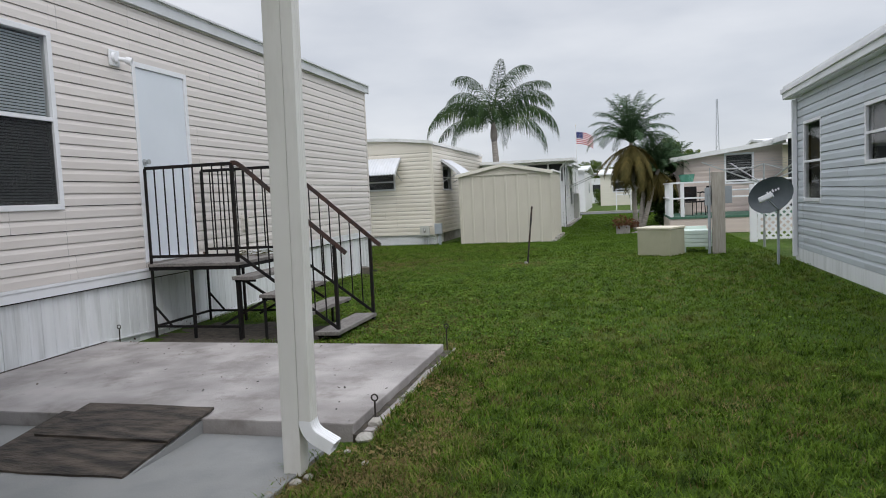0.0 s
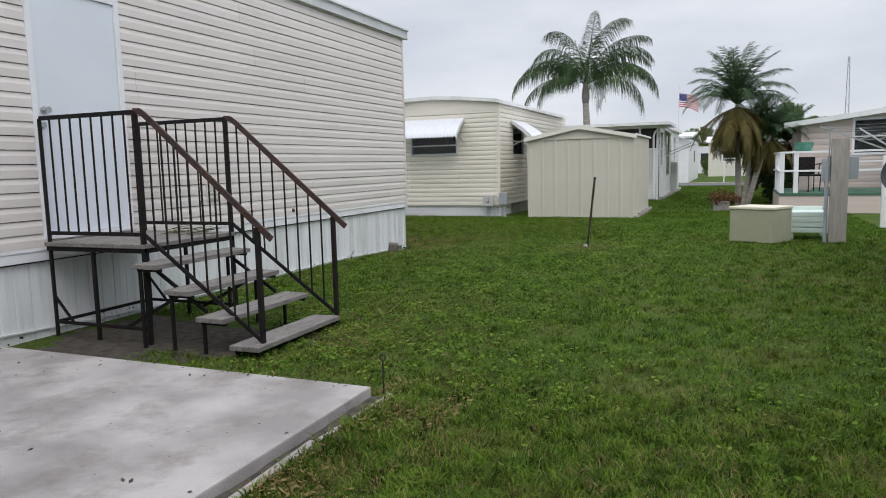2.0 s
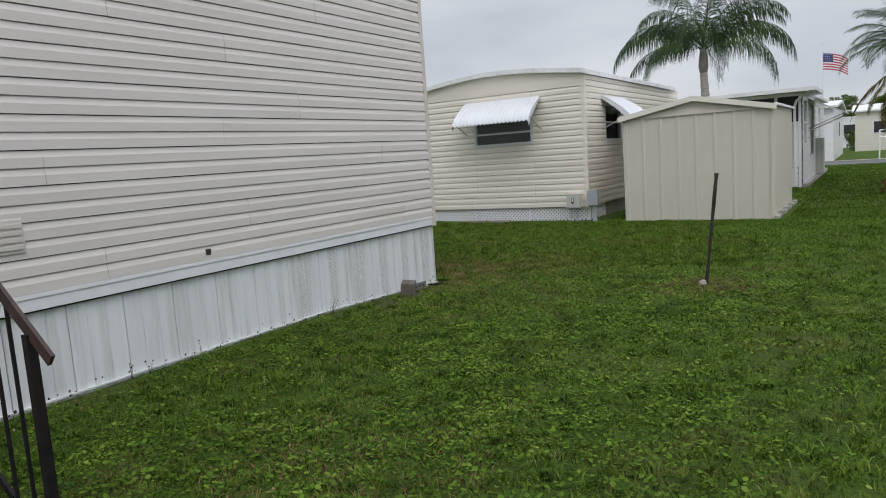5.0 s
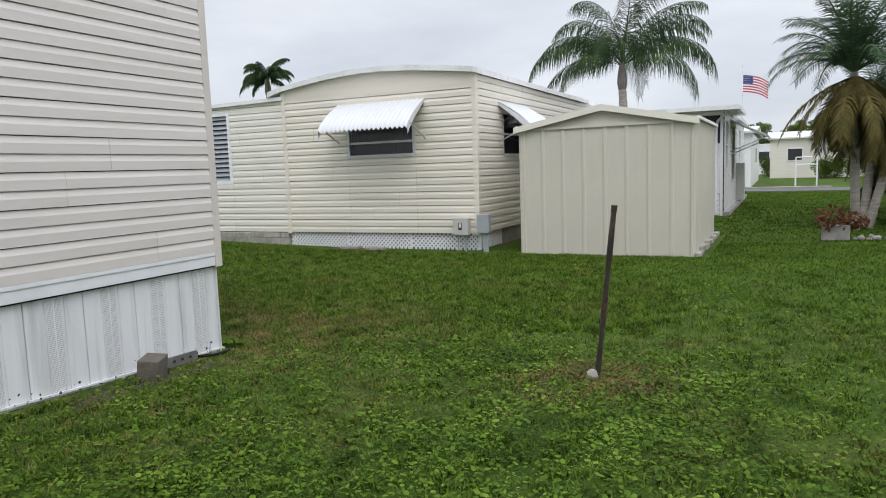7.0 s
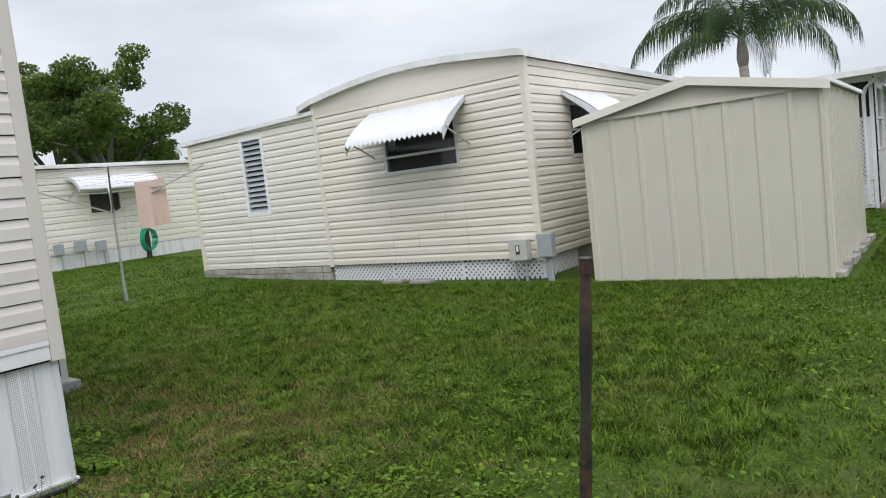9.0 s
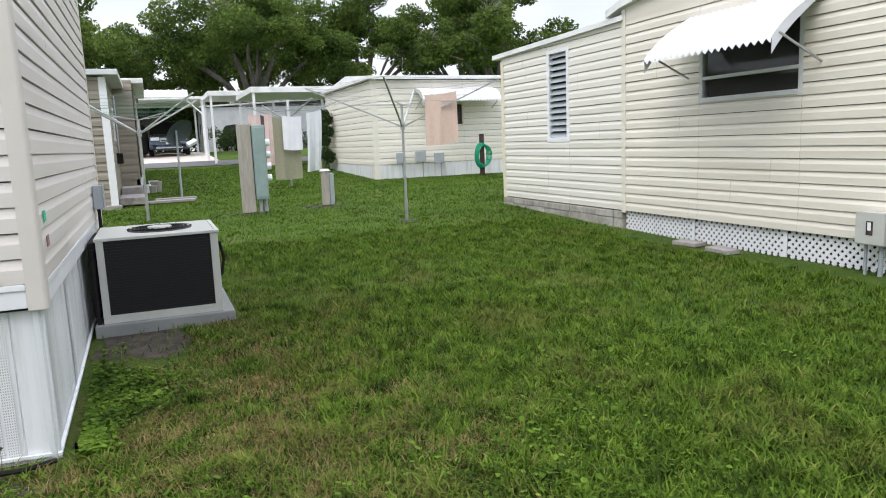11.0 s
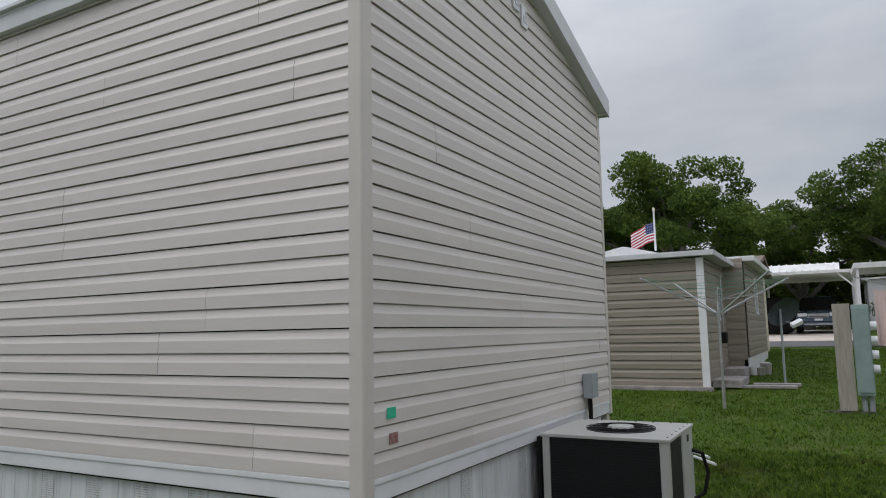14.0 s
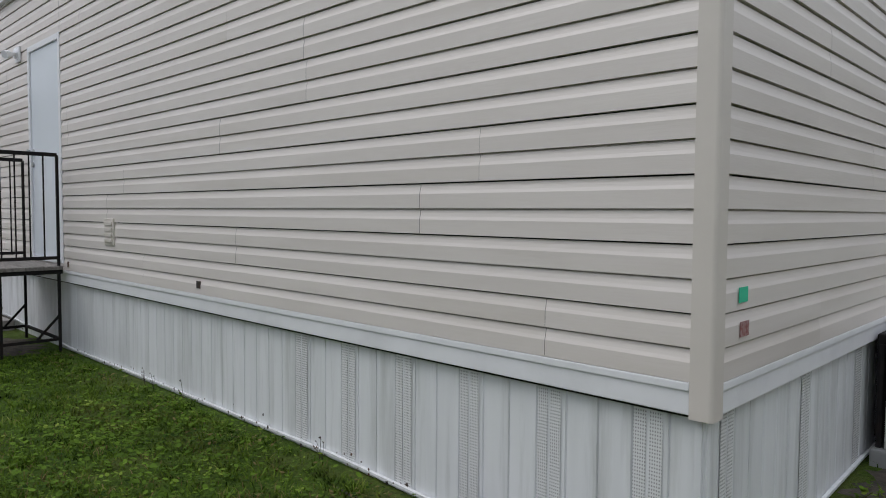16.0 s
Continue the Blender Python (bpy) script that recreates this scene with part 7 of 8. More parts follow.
def carport_west():
    x0, x1, y0, y1 = -43.0, -36.3, 12.2, 16.0
    g = gz(-37, 14)
    t = thing("carport", (-38, 14, g), "white metal carport with posts over the driveway", "carport", "carports")
    zr = 3.62

    def P(n, bm, m_, lab=""):
        return wpart(n, bm, m_, t, lab)
    P("roof", boxm(x0, x1, y0 - 1.5, y1 + 0.2, zr, zr + 0.12), ROOFW, "flat white metal roof")
    bm = bmesh.new()
    extrude_profile(bm, [(x0, zr + 0.45), (x1 - 0.5, zr + 0.45), (x1 + 0.0, zr + 0.12), (x0, zr + 0.12)], y0 - 1.2, y1 - 0.6, axis="y")
    P("roof_edge", bm, ROOFW, "ribbed white roof edge")
    bm = bmesh.new()
    y = y0 - 1.2
    while y < y1 - 0.7:
        bar(bm, (x1 - 0.5, y, zr + 0.47), (x1, y, zr + 0.14), 0.05, 0.04)
        y += 0.3
    P("roof_rib", bm, ROOFW, "white roof ribs")
    for x in (x1 - 0.15, x0 + 0.3):
        for y in (y0, y1):
            P("post", boxm(x - 0.05, x + 0.05, y - 0.05, y + 0.05, gz(x, y), zr, 0.006), WHITE)
    bm = bmesh.new()
    bar(bm, (x1 - 0.15, y1, zr - 0.7), (x1 - 0.15, y1 - 0.7, zr - 0.02), 0.06, 0.06)
    P("brace", bm, WHITE)
    P("post", boxm(-37.1, -37.0, y1 - 0.05, y1 + 0.05, g, zr, 0.006), WHITE)


carport_west()


def car(x, y, rz, paint, label):
    g = gz(x, y)
    t = thing("car", (x, y, g), label, "car", "parked cars", rz=rz)
    W = 0.91
    # side outline (u along the car, front is +x)
    body = [(-2.2, 0.35), (-2.25, 0.75), (-2.15, 1.05), (1.05, 1.05), (1.95, 0.93), (2.18, 0.78), (2.25, 0.45), (2.1, 0.28), (-2.0, 0.28)]

    def loft(prof, w0, w1, inset):
        bm = bmesh.new()
        zs = [z for _, z in prof]
        zm, zM = min(zs), max(zs)
        rows = []
        for sy in (-1, 1):
            rows.append([bm.verts.new((u, sy * (w0 + (w1 - w0) * (z - zm) / (zM - zm)), z)) for u, z in prof])
        n = len(prof)
        for i in range(n):
            bm.faces.new((rows[0][i], rows[0][(i + 1) % n], rows[1][(i + 1) % n], rows[1][i]))
        bm.faces.new(rows[0][::-1])
        bm.faces.new(rows[1])
        bmesh.ops.recalc_face_normals(bm, faces=bm.faces)
        bmesh.ops.bevel(bm, geom=list(bm.edges), offset=inset, segments=2, affect="EDGES")
        return bm
    part("body", loft(body, W, W - 0.04, 0.05), paint, t, smooth=False)
    part("cabin", loft([(-2.05, 1.04), (-1.85, 1.58), (-1.5, 1.64), (0.2, 1.62), (1.1, 1.04)], W - 0.06, W - 0.22, 0.04), BLACK, t, "dark glazed cabin")
    part("roof_panel", boxm(-1.7, 0.15, -0.62, 0.62, 1.635, 1.665, 0.02), paint, t)
    CH = STEEL
    part("grille", boxm(2.22, 2.275, -0.42, 0.42, 0.66, 0.84, 0.01), CH, t, "chrome grille")
    part("grille_bar", boxm(2.276, 2.285, -0.38, 0.38, 0.70, 0.73), BLACK, t)
    for s in (-1, 1):
        part("headlight", boxm(2.10, 2.25, s * 0.63 - 0.19, s * 0.63 + 0.19, 0.72, 0.87, 0.03), WHITE, t, "clear headlight")
        part("fog_lamp", boxm(2.24, 2.27, s * 0.65 - 0.10, s * 0.65 + 0.10, 0.42, 0.52, 0.01), BLACK, t)
        part("door_mirror", boxm(0.75, 0.9, s * 0.98 - 0.08, s * 0.98 + 0.08, 1.02, 1.16, 0.02), paint, t)
        for u in (-1.35, 1.38):
            o = part("wheel", rod(bmesh.new(), (u, s * 0.72, 0.34), (u, s * 0.93, 0.34), 0.34, n=20), BLACK, t, "black tyre")
            part("rim", rod(bmesh.new(), (u, s * 0.931, 0.34), (u, s * 0.94, 0.34), 0.21, n=14), CH, o, "alloy rim")
    part("bumper_trim", boxm(2.2, 2.27, -0.6, 0.6, 0.34, 0.40, 0.01), CH, t)
    part("number_plate", boxm(2.276, 2.29, -0.16, 0.16, 0.53, 0.62), WHITE, t)


t = thing("covered_barbecue", (-38.6, 12.75, gz(-38.6, 12.75)), "tall thing under a dark tarpaulin beside the parked car", "covered goods")
bm = bmesh.new()
bmesh.ops.create_icosphere(bm, subdivisions=4, radius=1.0)
for v in bm.verts:
    p = v.co.normalized()
    f = 1 / max(abs(p.x) ** 3 + abs(p.y) ** 3 + abs(p.z) ** 3, 0.2) ** (1 / 3)
    n_ = noise.noise(p * 2.2) * 0.12
    v.co = Vector((p.x * f * (0.75 + n_), p.y * f * (0.8 + n_), max(0.0, 0.8 + p.z * f * (0.85 + n_))))
part("tarpaulin", bm, BLACK, t, "dark draped tarpaulin", smooth=True)
BLUEP = mat("dark_blue_car_paint", (0.06, 0.09, 0.13), (0.07, 0.10, 0.14), 4, 0.25, 0.3)
DARKP = mat("dark_grey_car_paint", (0.03, 0.035, 0.045), (0.04, 0.045, 0.055), 4, 0.25, 0.3)
car(-40.2, 14.45, 0.0, BLUEP, "dark blue sport utility car parked under the carport")
car(-49.0, 19.2, 0.15, DARKP, "dark car parked on grass beyond the street")


# ---------------------------------------------------------------- palms
def frond_mesh(name, L, droop, n_leaf, leaf_len, leaf_w, hang, material, seed, arch=1.0, side=0.8):
    """One palm frond: a bent midrib and pairs of narrow leaflets."""
    rng = random.Random(seed)
    vs, fs = [], []
    N = 16
    pts = []
    p, ang = Vector((0, 0, 0)), radians(62 * arch)
    for i in range(N + 1):
        pts.append(p.copy())
        ang -= radians(droop) / N * (0.6 + 0.8 * i / N)
        p = p + Vector((math.cos(ang), 0, math.sin(ang))) * (L / N)
    for i in range(N):
        a, b = pts[i], pts[i + 1]
        w0, w1 = 0.028 * (1 - i / N) + 0.006, 0.028 * (1 - (i + 1) / N) + 0.006
        k = len(vs)
        vs += [a + Vector((0, w0, 0)), a + Vector((0, -w0, 0)), b + Vector((0, -w1, 0)), b + Vector((0, w1, 0)), a + Vector((0, 0, -w0)), b + Vector((0, 0, -w1))]
        fs += [(k, k + 1, k + 2, k + 3), (k + 1, k + 4, k + 5, k + 2), (k + 4, k, k + 3, k + 5)]
    for j in range(n_leaf):
        f = 0.14 + 0.86 * j / n_leaf
        i = min(int(f * N), N - 1)
        u = f * N - i
        base = pts[i].lerp(pts[i + 1], u)
        tdir = (pts[i + 1] - pts[i]).normalized()
        ll = leaf_len * (0.55 + 0.45 * math.sin(math.pi * min(1, f * 1.05))) * rng.uniform(0.85, 1.1)
        for s in (-1, 1):
            d = (Vector((0, s, 0)) * side + tdir * (0.45 + 0.5 * f) + Vector((0, 0, rng.uniform(-0.25, 0.3) - hang * 0.2))).normalized()
            mid = base + d * ll * 0.45
            d2 = (d + Vector((0, 0, -hang))).normalized()
            tip = mid + d2 * ll * 0.55
            w = leaf_w * tdir
            k = len(vs)
            vs += [base - w * 0.5, base + w * 0.5, mid + w, mid - w, tip]
            fs += [(k, k + 1, k + 2, k + 3), (k + 3, k + 2, k + 4)]
    me = bpy.data.meshes.new(name)
    me.from_pydata([tuple(v) for v in vs], [], fs)
    me.materials.append(material)
    return me


def trunk_part(parent, pts, r0, r1, material=None, rings=True, label="ringed grey palm trunk"):
    bm = bmesh.new()
    n = 22
    P, R = [], []
    m = len(pts) - 1
    for i in range(n + 1):
        f = i / n * m
        k = min(int(f), m - 1)
        q = Vector(pts[k]).lerp(Vector(pts[k + 1]), f - k)
        P.append(q)
        R.append((r0 + (r1 - r0) * i / n) * (1 + (0.05 if i % 2 else -0.03)))
    tube(bm, P, R, 12)
    return part("trunk", bm, material or PALMBARK, parent, label)


def queen_palm(x, y, zc, L=3.6, seed=1):
    t = thing("palm_tree", (x, y, gz(x, y)), "tall queen palm with drooping feathery fronds", "tree", "palm trees")
    trunk_part(t, [(0, 0, 0), (0.1, 0, zc * 0.5), (0.0, 0, zc - 0.2)], 0.22, 0.14)
    bm = bmesh.new()
    tube(bm, [(0, 0, zc - 0.3), (0, 0, zc), (0, 0, zc + 0.3), (0, 0, zc + 0.75)], [0.13, 0.19, 0.17, 0.09], 12)
    part("crownshaft", bm, BARK, t, "swollen shaggy boot below the crown")
    rng = random.Random(seed)
    shapes = ((95, 2.4, 1.36), (120, 3.0, 1.12), (128, 3.4, 0.86), (105, 3.6, 0.45))
    kinds = [frond_mesh("frond", L, dr, 96, L * 0.27, 0.0150, hg, PALMLEAF, seed + k, ar, 0.5) for k, (dr, hg, ar) in enumerate(shapes)]
    n = 21
    for k in range(n):
        me = kinds[0 if k < 4 else (1 if k < 10 else (2 if k < 17 else 3))]
        o = place("frond", me, t)
        o.location = (0, 0, zc + 0.62)
        o.rotation_euler = (rng.uniform(-0.15, 0.15), rng.uniform(-0.2, 0.15), k * 2.399 + rng.uniform(-0.25, 0.25))
        sc = rng.uniform(0.82, 1.08)
        o.scale = (sc, sc, sc)


def date_palm(x, y, trunks, seed=2):
    """A clump of pygmy date palms: several leaning trunks, each with its own crown and a skirt of dead fronds."""
    t = thing("palm_tree", (x, y, gz(x, y)), "clump of pygmy date palms with a skirt of brown dead fronds", "tree", "palm trees")
    rng = random.Random(seed)
    green = [frond_mesh("frond", 1.5, dr, 50, 0.33, 0.009, 0.5, PALMDATE, seed * 7 + k, ar) for k, (dr, ar) in enumerate(((50, 1.4), (85, 1.12), (105, 0.8)))]
    dead = [frond_mesh("dead_frond", 1.2, 55, 46, 0.30, 0.013, 1.0, DRYLEAF, seed * 11 + k, -0.45 - 0.45 * k) for k in range(2)]
    for (dx, dy, z, s, drooped) in trunks:
        trunk_part(t, [(dx * 0.25, dy * 0.25, 0), (dx * 0.6, dy * 0.6, z * 0.5), (dx, dy, z)], 0.085, 0.06)
        for k in range(36):
            me = green[0 if k < 9 else (1 if k < 20 else 2)]
            o = place("frond", me, t)
            o.location = (dx, dy, z)
            o.rotation_euler = (rng.uniform(-0.2, 0.2), rng.uniform(-0.3, 0.2), k * 2.399)
            o.scale = (s, s, s)
        for k in range(drooped):
            o = place("dead_frond", dead[k % 2], t, "hanging brown dead frond")
            o.location = (dx, dy, z - 0.06)
            o.rotation_euler = (rng.uniform(-0.2, 0.2), rng.uniform(-0.2, 0.35), k * 2.399 + 1)
            o.scale = (s * rng.uniform(0.9, 1.25),) * 3


queen_palm(-6.49, 35.4, 4.3, 4.4, 1)
queen_palm(-27.9, 41.5, 5.5, 1.9, 5)
date_palm(0.15, 23.4, ((-0.12, -0.1, 2.82, 1.12, 40), (0.75, 0.9, 1.95, 0.8, 30), (0.40, 1.2, 2.05, 0.8, 24)), 2)
date_palm(1.35, 27.5, ((0.2, 0.0, 1.85, 0.9, 10), (-0.5, 0.4, 1.5, 0.8, 8)), 6)


def leaf_cloud(rng, centres, n, size, flat=0.6):
    """Small leaf clumps scattered through overlapping balls: many pairs of crossed leaves."""
    C = np.array([c[:3] for c in centres])
    R = np.array([c[3] for c in centres])
    k = rng.choice(len(C), n, p=R ** 2 / np.sum(R ** 2))
    d = rng.normal(size=(n, 3))
    d /= np.linalg.norm(d, axis=1)[:, None]
    rad = R[k] * rng.uniform(0.4, 1.25, n) ** 0.7
    P = C[k] + d * rad[:, None] * np.array([1, 1, flat])
    a = rng.normal(size=(n, 3))
    a /= np.linalg.norm(a, axis=1)[:, None]
    b = np.cross(a, rng.normal(size=(n, 3)))
    b /= np.linalg.norm(b, axis=1)[:, None]
    s = size * rng.uniform(0.5, 1.3, n)[:, None]
    V = np.stack([P - a * s, P + b * s * 0.55, P + a * s, P - b * s * 0.55], 1).reshape(-1, 3)
    F = np.arange(4 * n).reshape(n, 4)
    return V, F


def mesh_np(name, V, F, material):
    me = bpy.data.meshes.new(name)
    me.vertices.add(len(V))
    me.vertices.foreach_set("co", np.asarray(V, dtype=np.float32).ravel())
    me.loops.add(F.size)
    me.loops.foreach_set("vertex_index", F.astype(np.int32).ravel())
    me.polygons.add(len(F))
    me.polygons.foreach_set("loop_start", np.arange(0, F.size, F.shape[1], dtype=np.int32))
    me.update(calc_edges=True)
    me.materials.append(material)
    return me


def oak(seed, H, S, leaves=16000, size=0.22):
    """A broad oak: tapered trunk, spreading limbs, and a crown of leaf clumps with gaps."""
    t = thing("oak_tree", (0, 0, 0), "broad live oak with dark spreading limbs and a patchy green crown", "tree", "oak trees")
    rng = random.Random(seed)
    nr = np.random.default_rng(seed)
    bm = bmesh.new()
    tube(bm, [(0, 0, -0.2), (0.05, 0, 0.8), (0.15, 0.1, H * 0.28)], [0.62, 0.45, 0.36], 10)
    part("trunk", bm, BARK, t)
    centres = []
    for k in range(9):
        a = k * 2.399 + rng.uniform(-0.3, 0.3)
        r = S * rng.uniform(0.55, 1.0) * (1.0 if k < 6 else 0.35)
        z = H * rng.uniform(0.5, 0.72) if k < 6 else H * rng.uniform(0.75, 0.92)
        p0 = Vector((0.15, 0.1, H * 0.24))
        p3 = Vector((r * math.cos(a), r * math.sin(a), z))
        p1 = p0.lerp(p3, 0.35) + Vector((0, 0, rng.uniform(-0.2, 0.5)))
        p2 = p0.lerp(p3, 0.7) + Vector((rng.uniform(-0.5, 0.5), rng.uniform(-0.5, 0.5), rng.uniform(0, 0.7)))
        bm = bmesh.new()
        tube(bm, [p0, p1, p2, p3], [0.27, 0.19, 0.11, 0.04], 7)
        for j in range(5):
            q = p2.lerp(p3, rng.random())
            e = q + Vector((rng.uniform(-1, 1), rng.uniform(-1, 1), rng.uniform(-0.2, 1))) * 1.3
            rod(bm, q, e, 0.05, 0.015, n=5)
        part("limb", bm, BARK, t)
        for j in range(10):
            c = p1.lerp(p3, rng.uniform(0.45, 1.2)) + Vector((rng.uniform(-1, 1), rng.uniform(-1, 1), rng.uniform(-0.3, 0.9))) * S * 0.27
            centres.append((c.x, c.y, c.z, S * rng.uniform(0.08, 0.19)))
    V, F = leaf_cloud(nr, centres, leaves, size)
    place("crown", mesh_np("crown", V, F, OAKLEAF), t)
    # a few bare grey twig patches
    bm = bmesh.new()
    for k in range(3):
        c = centres[rng.randrange(len(centres))]
        o = Vector(c[:3])
        for j in range(60):
            d = Vector((rng.uniform(-1, 1), rng.uniform(-1, 1), rng.uniform(-0.5, 1))).normalized()
            q = o + d * c[3] * 0.6
            bar(bm, q, q + (d + Vector((rng.uniform(-.5, .5), rng.uniform(-.5, .5), 0))) * c[3] * 0.55, 0.02, 0.02)
    part("bare_twig", bm, GREYTWIG, t, "bare grey mossy twigs", kind="stuff")
    return t


oaks = [oak(11, 11.5, 6.6, 46000, 0.12), oak(12, 9.5, 5.8, 40000, 0.12), oak(13, 12.5, 7.0, 46000, 0.125)]
spots = [(0, -53.0, 20.5, 1.0, 0.4), (1, -52.0, -2.5, 0.9, 1.1), (2, -57.0, 30.0, 1.0, 2.0), (1, -57.0, 13.5, 0.86, 3.0), (0, -48.0, 6.6, 0.98, 4.1), (2, -66.0, 22.0, 1.05, 0.7),
         (1, -46.0, 36.0, 1.05, 2.6), (0, -60.0, 40.0, 1.1, 5.2), (2, -60.0, 2.0, 0.85, 1.9), (1, -48.0, -8.0, 0.9, 5.9), (2, -66.0, 9.0, 0.72, 4.4), (1, 4.2, 62.0, 0.5, 0.3), (0, -3.5, 86.0, 0.42, 1.3), (1, 0.5, 92.0, 0.5, 2.3), (2, 7.5, 84.0, 0.42, 3.3), (1, 14, 70, 0.5, 0.9), (0, -52.0, -6.0, 0.9, 2.2)]
used = set()
for i, x, y, s, r in spots:
    m = pose(x, y, gz(x, y) - 0.05, 0, 0, math.degrees(r))
    if i in used:
        o = copy_thing(oaks[i], m)
    else:
        used.add(i)
        o = oaks[i]
        o.matrix_basis = m
    o.scale = (s, s, s)


def shrub(x, y, r, h, seed, label="dark green leafy shrub", material=None):
    t = thing("shrub", (x, y, gz(x, y)), label, "shrub", "shrubs")
    nr = np.random.default_rng(seed)
    c = [(nr.uniform(-r, r) * 0.7, nr.uniform(-r, r) * 0.7, h * nr.uniform(0.08, 0.95), max(r * nr.uniform(0.22, 0.42), h * 0.09)) for k in range(16)]
    V, F = leaf_cloud(nr, c, 2600, 0.055, 1.0)
    place("foliage", mesh_np("foliage", V, F, material or SHRUB), t)
    part("stem", rod(bmesh.new(), (0, 0, -0.02), (0.02, 0, h * 0.6), 0.03, 0.015), BARK, t)


shrub(1.15, 24.6, 0.5, 1.2, 1)
shrub(1.0, 25.6, 0.7, 1.5, 3)
shrub(-23.3, 18.5, 0.26, 1.8, 4, "climbing vine on the pale home")
nr = np.random.default_rng(91)
under = thing("understory_bush", (0, 0, 0), "tall dark green bush under the oaks", "bush", "understory bushes")
V, F = leaf_cloud(nr, [(nr.uniform(-2.6, 2.6), nr.uniform(-2.6, 2.6), nr.uniform(0.3, 3.6), nr.uniform(0.7, 1.2)) for k in range(26)], 9000, 0.13, 1.0)
place("foliage", mesh_np("foliage", V, F, OAKLEAF), under)
part("stem", rod(bmesh.new(), (0, 0, -0.1), (0.1, 0, 2.4), 0.12, 0.05), BARK, under)
first = True
for x, y, s, r in ((-61, 5, 1.1, 0), (-0.8, 84, 0.8, 40), (1.4, 58.5, 0.32, 10), (3.8, 59.0, 0.4, 100), (-1.6, 66, 0.35, 200), (0.4, 74, 0.5, 160), (6.5, 57, 0.5, 300), (-62, 10, 1.2, 50), (-60.5, 15, 1.15, 110), (-61.5, 20.5, 1.25, 200), (-60.5, 36.5, 1.1, 260), (-63, 41, 1.2, 20), (-58, -1, 1.1, 300), (-59, 46, 1.2, 150), (-66, 28, 1.3, 80), (-56, 51, 1.2, 10)):
    m = pose(x, y, gz(x, y) - 0.05, 0, 0, r)
    if first:
        under.matrix_basis = m
        o, first = under, False
    else:
        o = copy_thing(under, m)
    o.scale = (s, s, s)
for k in range(8):
    shrub(-47.5 - (k % 3), 10.0 + k * 2.6, 1.1, 1.3, 20 + k, "dark hedge shrub beyond the street")


# planter with white stones under the date palms
t = thing("planter", (-0.30, 21.6, 0), "concrete planter box with dry red brown plants", "planter")
part("tub", boxm(-0.2, 0.2, -0.12, 0.12, 0, 0.24, 0.01), CONC, t)
nr = np.random.default_rng(7)
V, F = leaf_cloud(nr, [(0, 0, 0.34, 0.28), (0.25, 0.1, 0.28, 0.2)], 420, 0.045, 0.7)
place("plant", mesh_np("plant", V, F, leaf_mat("red_brown_leaves", (0.10, 0.04, 0.025), (0.16, 0.08, 0.04), (0.05, 0.09, 0.03))), t)
rng = random.Random(8)
for k in range(26):
    x, y = -0.1 + k * 0.06 + rng.uniform(-0.05, 0.05), 21.7 + rng.uniform(-0.12, 0.45)
    bm = bmesh.new()
    bmesh.ops.create_icosphere(bm, subdivisions=1, radius=rng.uniform(0.035, 0.08))
    o = part("white_stone", bm, CONC, None, "", loc=(x, y, gz(x, y) + 0.02))
    o.scale = (1, 1, 0.6)
    tagged(o, "pale rounded stone edging the palm bed", "stone", "white edging stones")


# ---------------------------------------------------------------- grass blades and weeds
BLADE = leaf_mat("grass_blades", GRASS_A, GRASS_B, (0.26, 0.25, 0.08), 0.3, 0.55, 6.0)
WEED = leaf_mat("broad_weed_leaves", (0.024, 0.056, 0.006), (0.145, 0.250, 0.026), (0.26, 0.33, 0.06), 0.3, 0.5, 3.0)


def worn_patches(m):
    """Broad yellow brown patches and finer clumps over the grass colour."""
    nt = m.node_tree
    tc = nt.nodes.new("ShaderNodeTexCoord")
    ramp = next(n for n in nt.nodes if n.type == "VALTORGB")
    users = [l.to_socket for l in ramp.outputs[0].links]

    def field(scale, detail, lo, hi, top):
        n = nt.nodes.new("ShaderNodeTexNoise")
        n.inputs["Scale"].default_value = scale
        n.inputs["Detail"].default_value = detail
        n.inputs["Roughness"].default_value = 0.7
        nt.links.new(tc.outputs["Object"], n.inputs[0])
        r = nt.nodes.new("ShaderNodeMapRange")
        r.inputs["From Min"].default_value, r.inputs["From Max"].default_value = lo, hi
        r.inputs["To Max"].default_value = top
        nt.links.new(n.outputs[0], r.inputs[0])
        return r.outputs[0]

    out = ramp.outputs[0]
    for fac, colour in ((field(1.1, 8, 0.51, 0.68, 0.5), (0.20, 0.165, 0.055, 1)), (field(9.0, 3, 0.52, 0.66, 0.55), (0.019, 0.045, 0.005, 1)), (field(13.0, 3, 0.56, 0.68, 0.45), (0.22, 0.33, 0.035, 1))):
        mx = nt.nodes.new("ShaderNodeMixRGB")
        nt.links.new(fac, mx.inputs[0])
        nt.links.new(out, mx.inputs[1])
        mx.inputs[2].default_value = colour
        out = mx.outputs[0]
    for u in users:
        nt.links.new(out, u)


worn_patches(BLADE)
DRYBLADE = leaf_mat("dry_grass_blades", (0.13, 0.10, 0.04), (0.26, 0.20, 0.085), (0.36, 0.29, 0.14), 0.2, 0.6, 2.0)


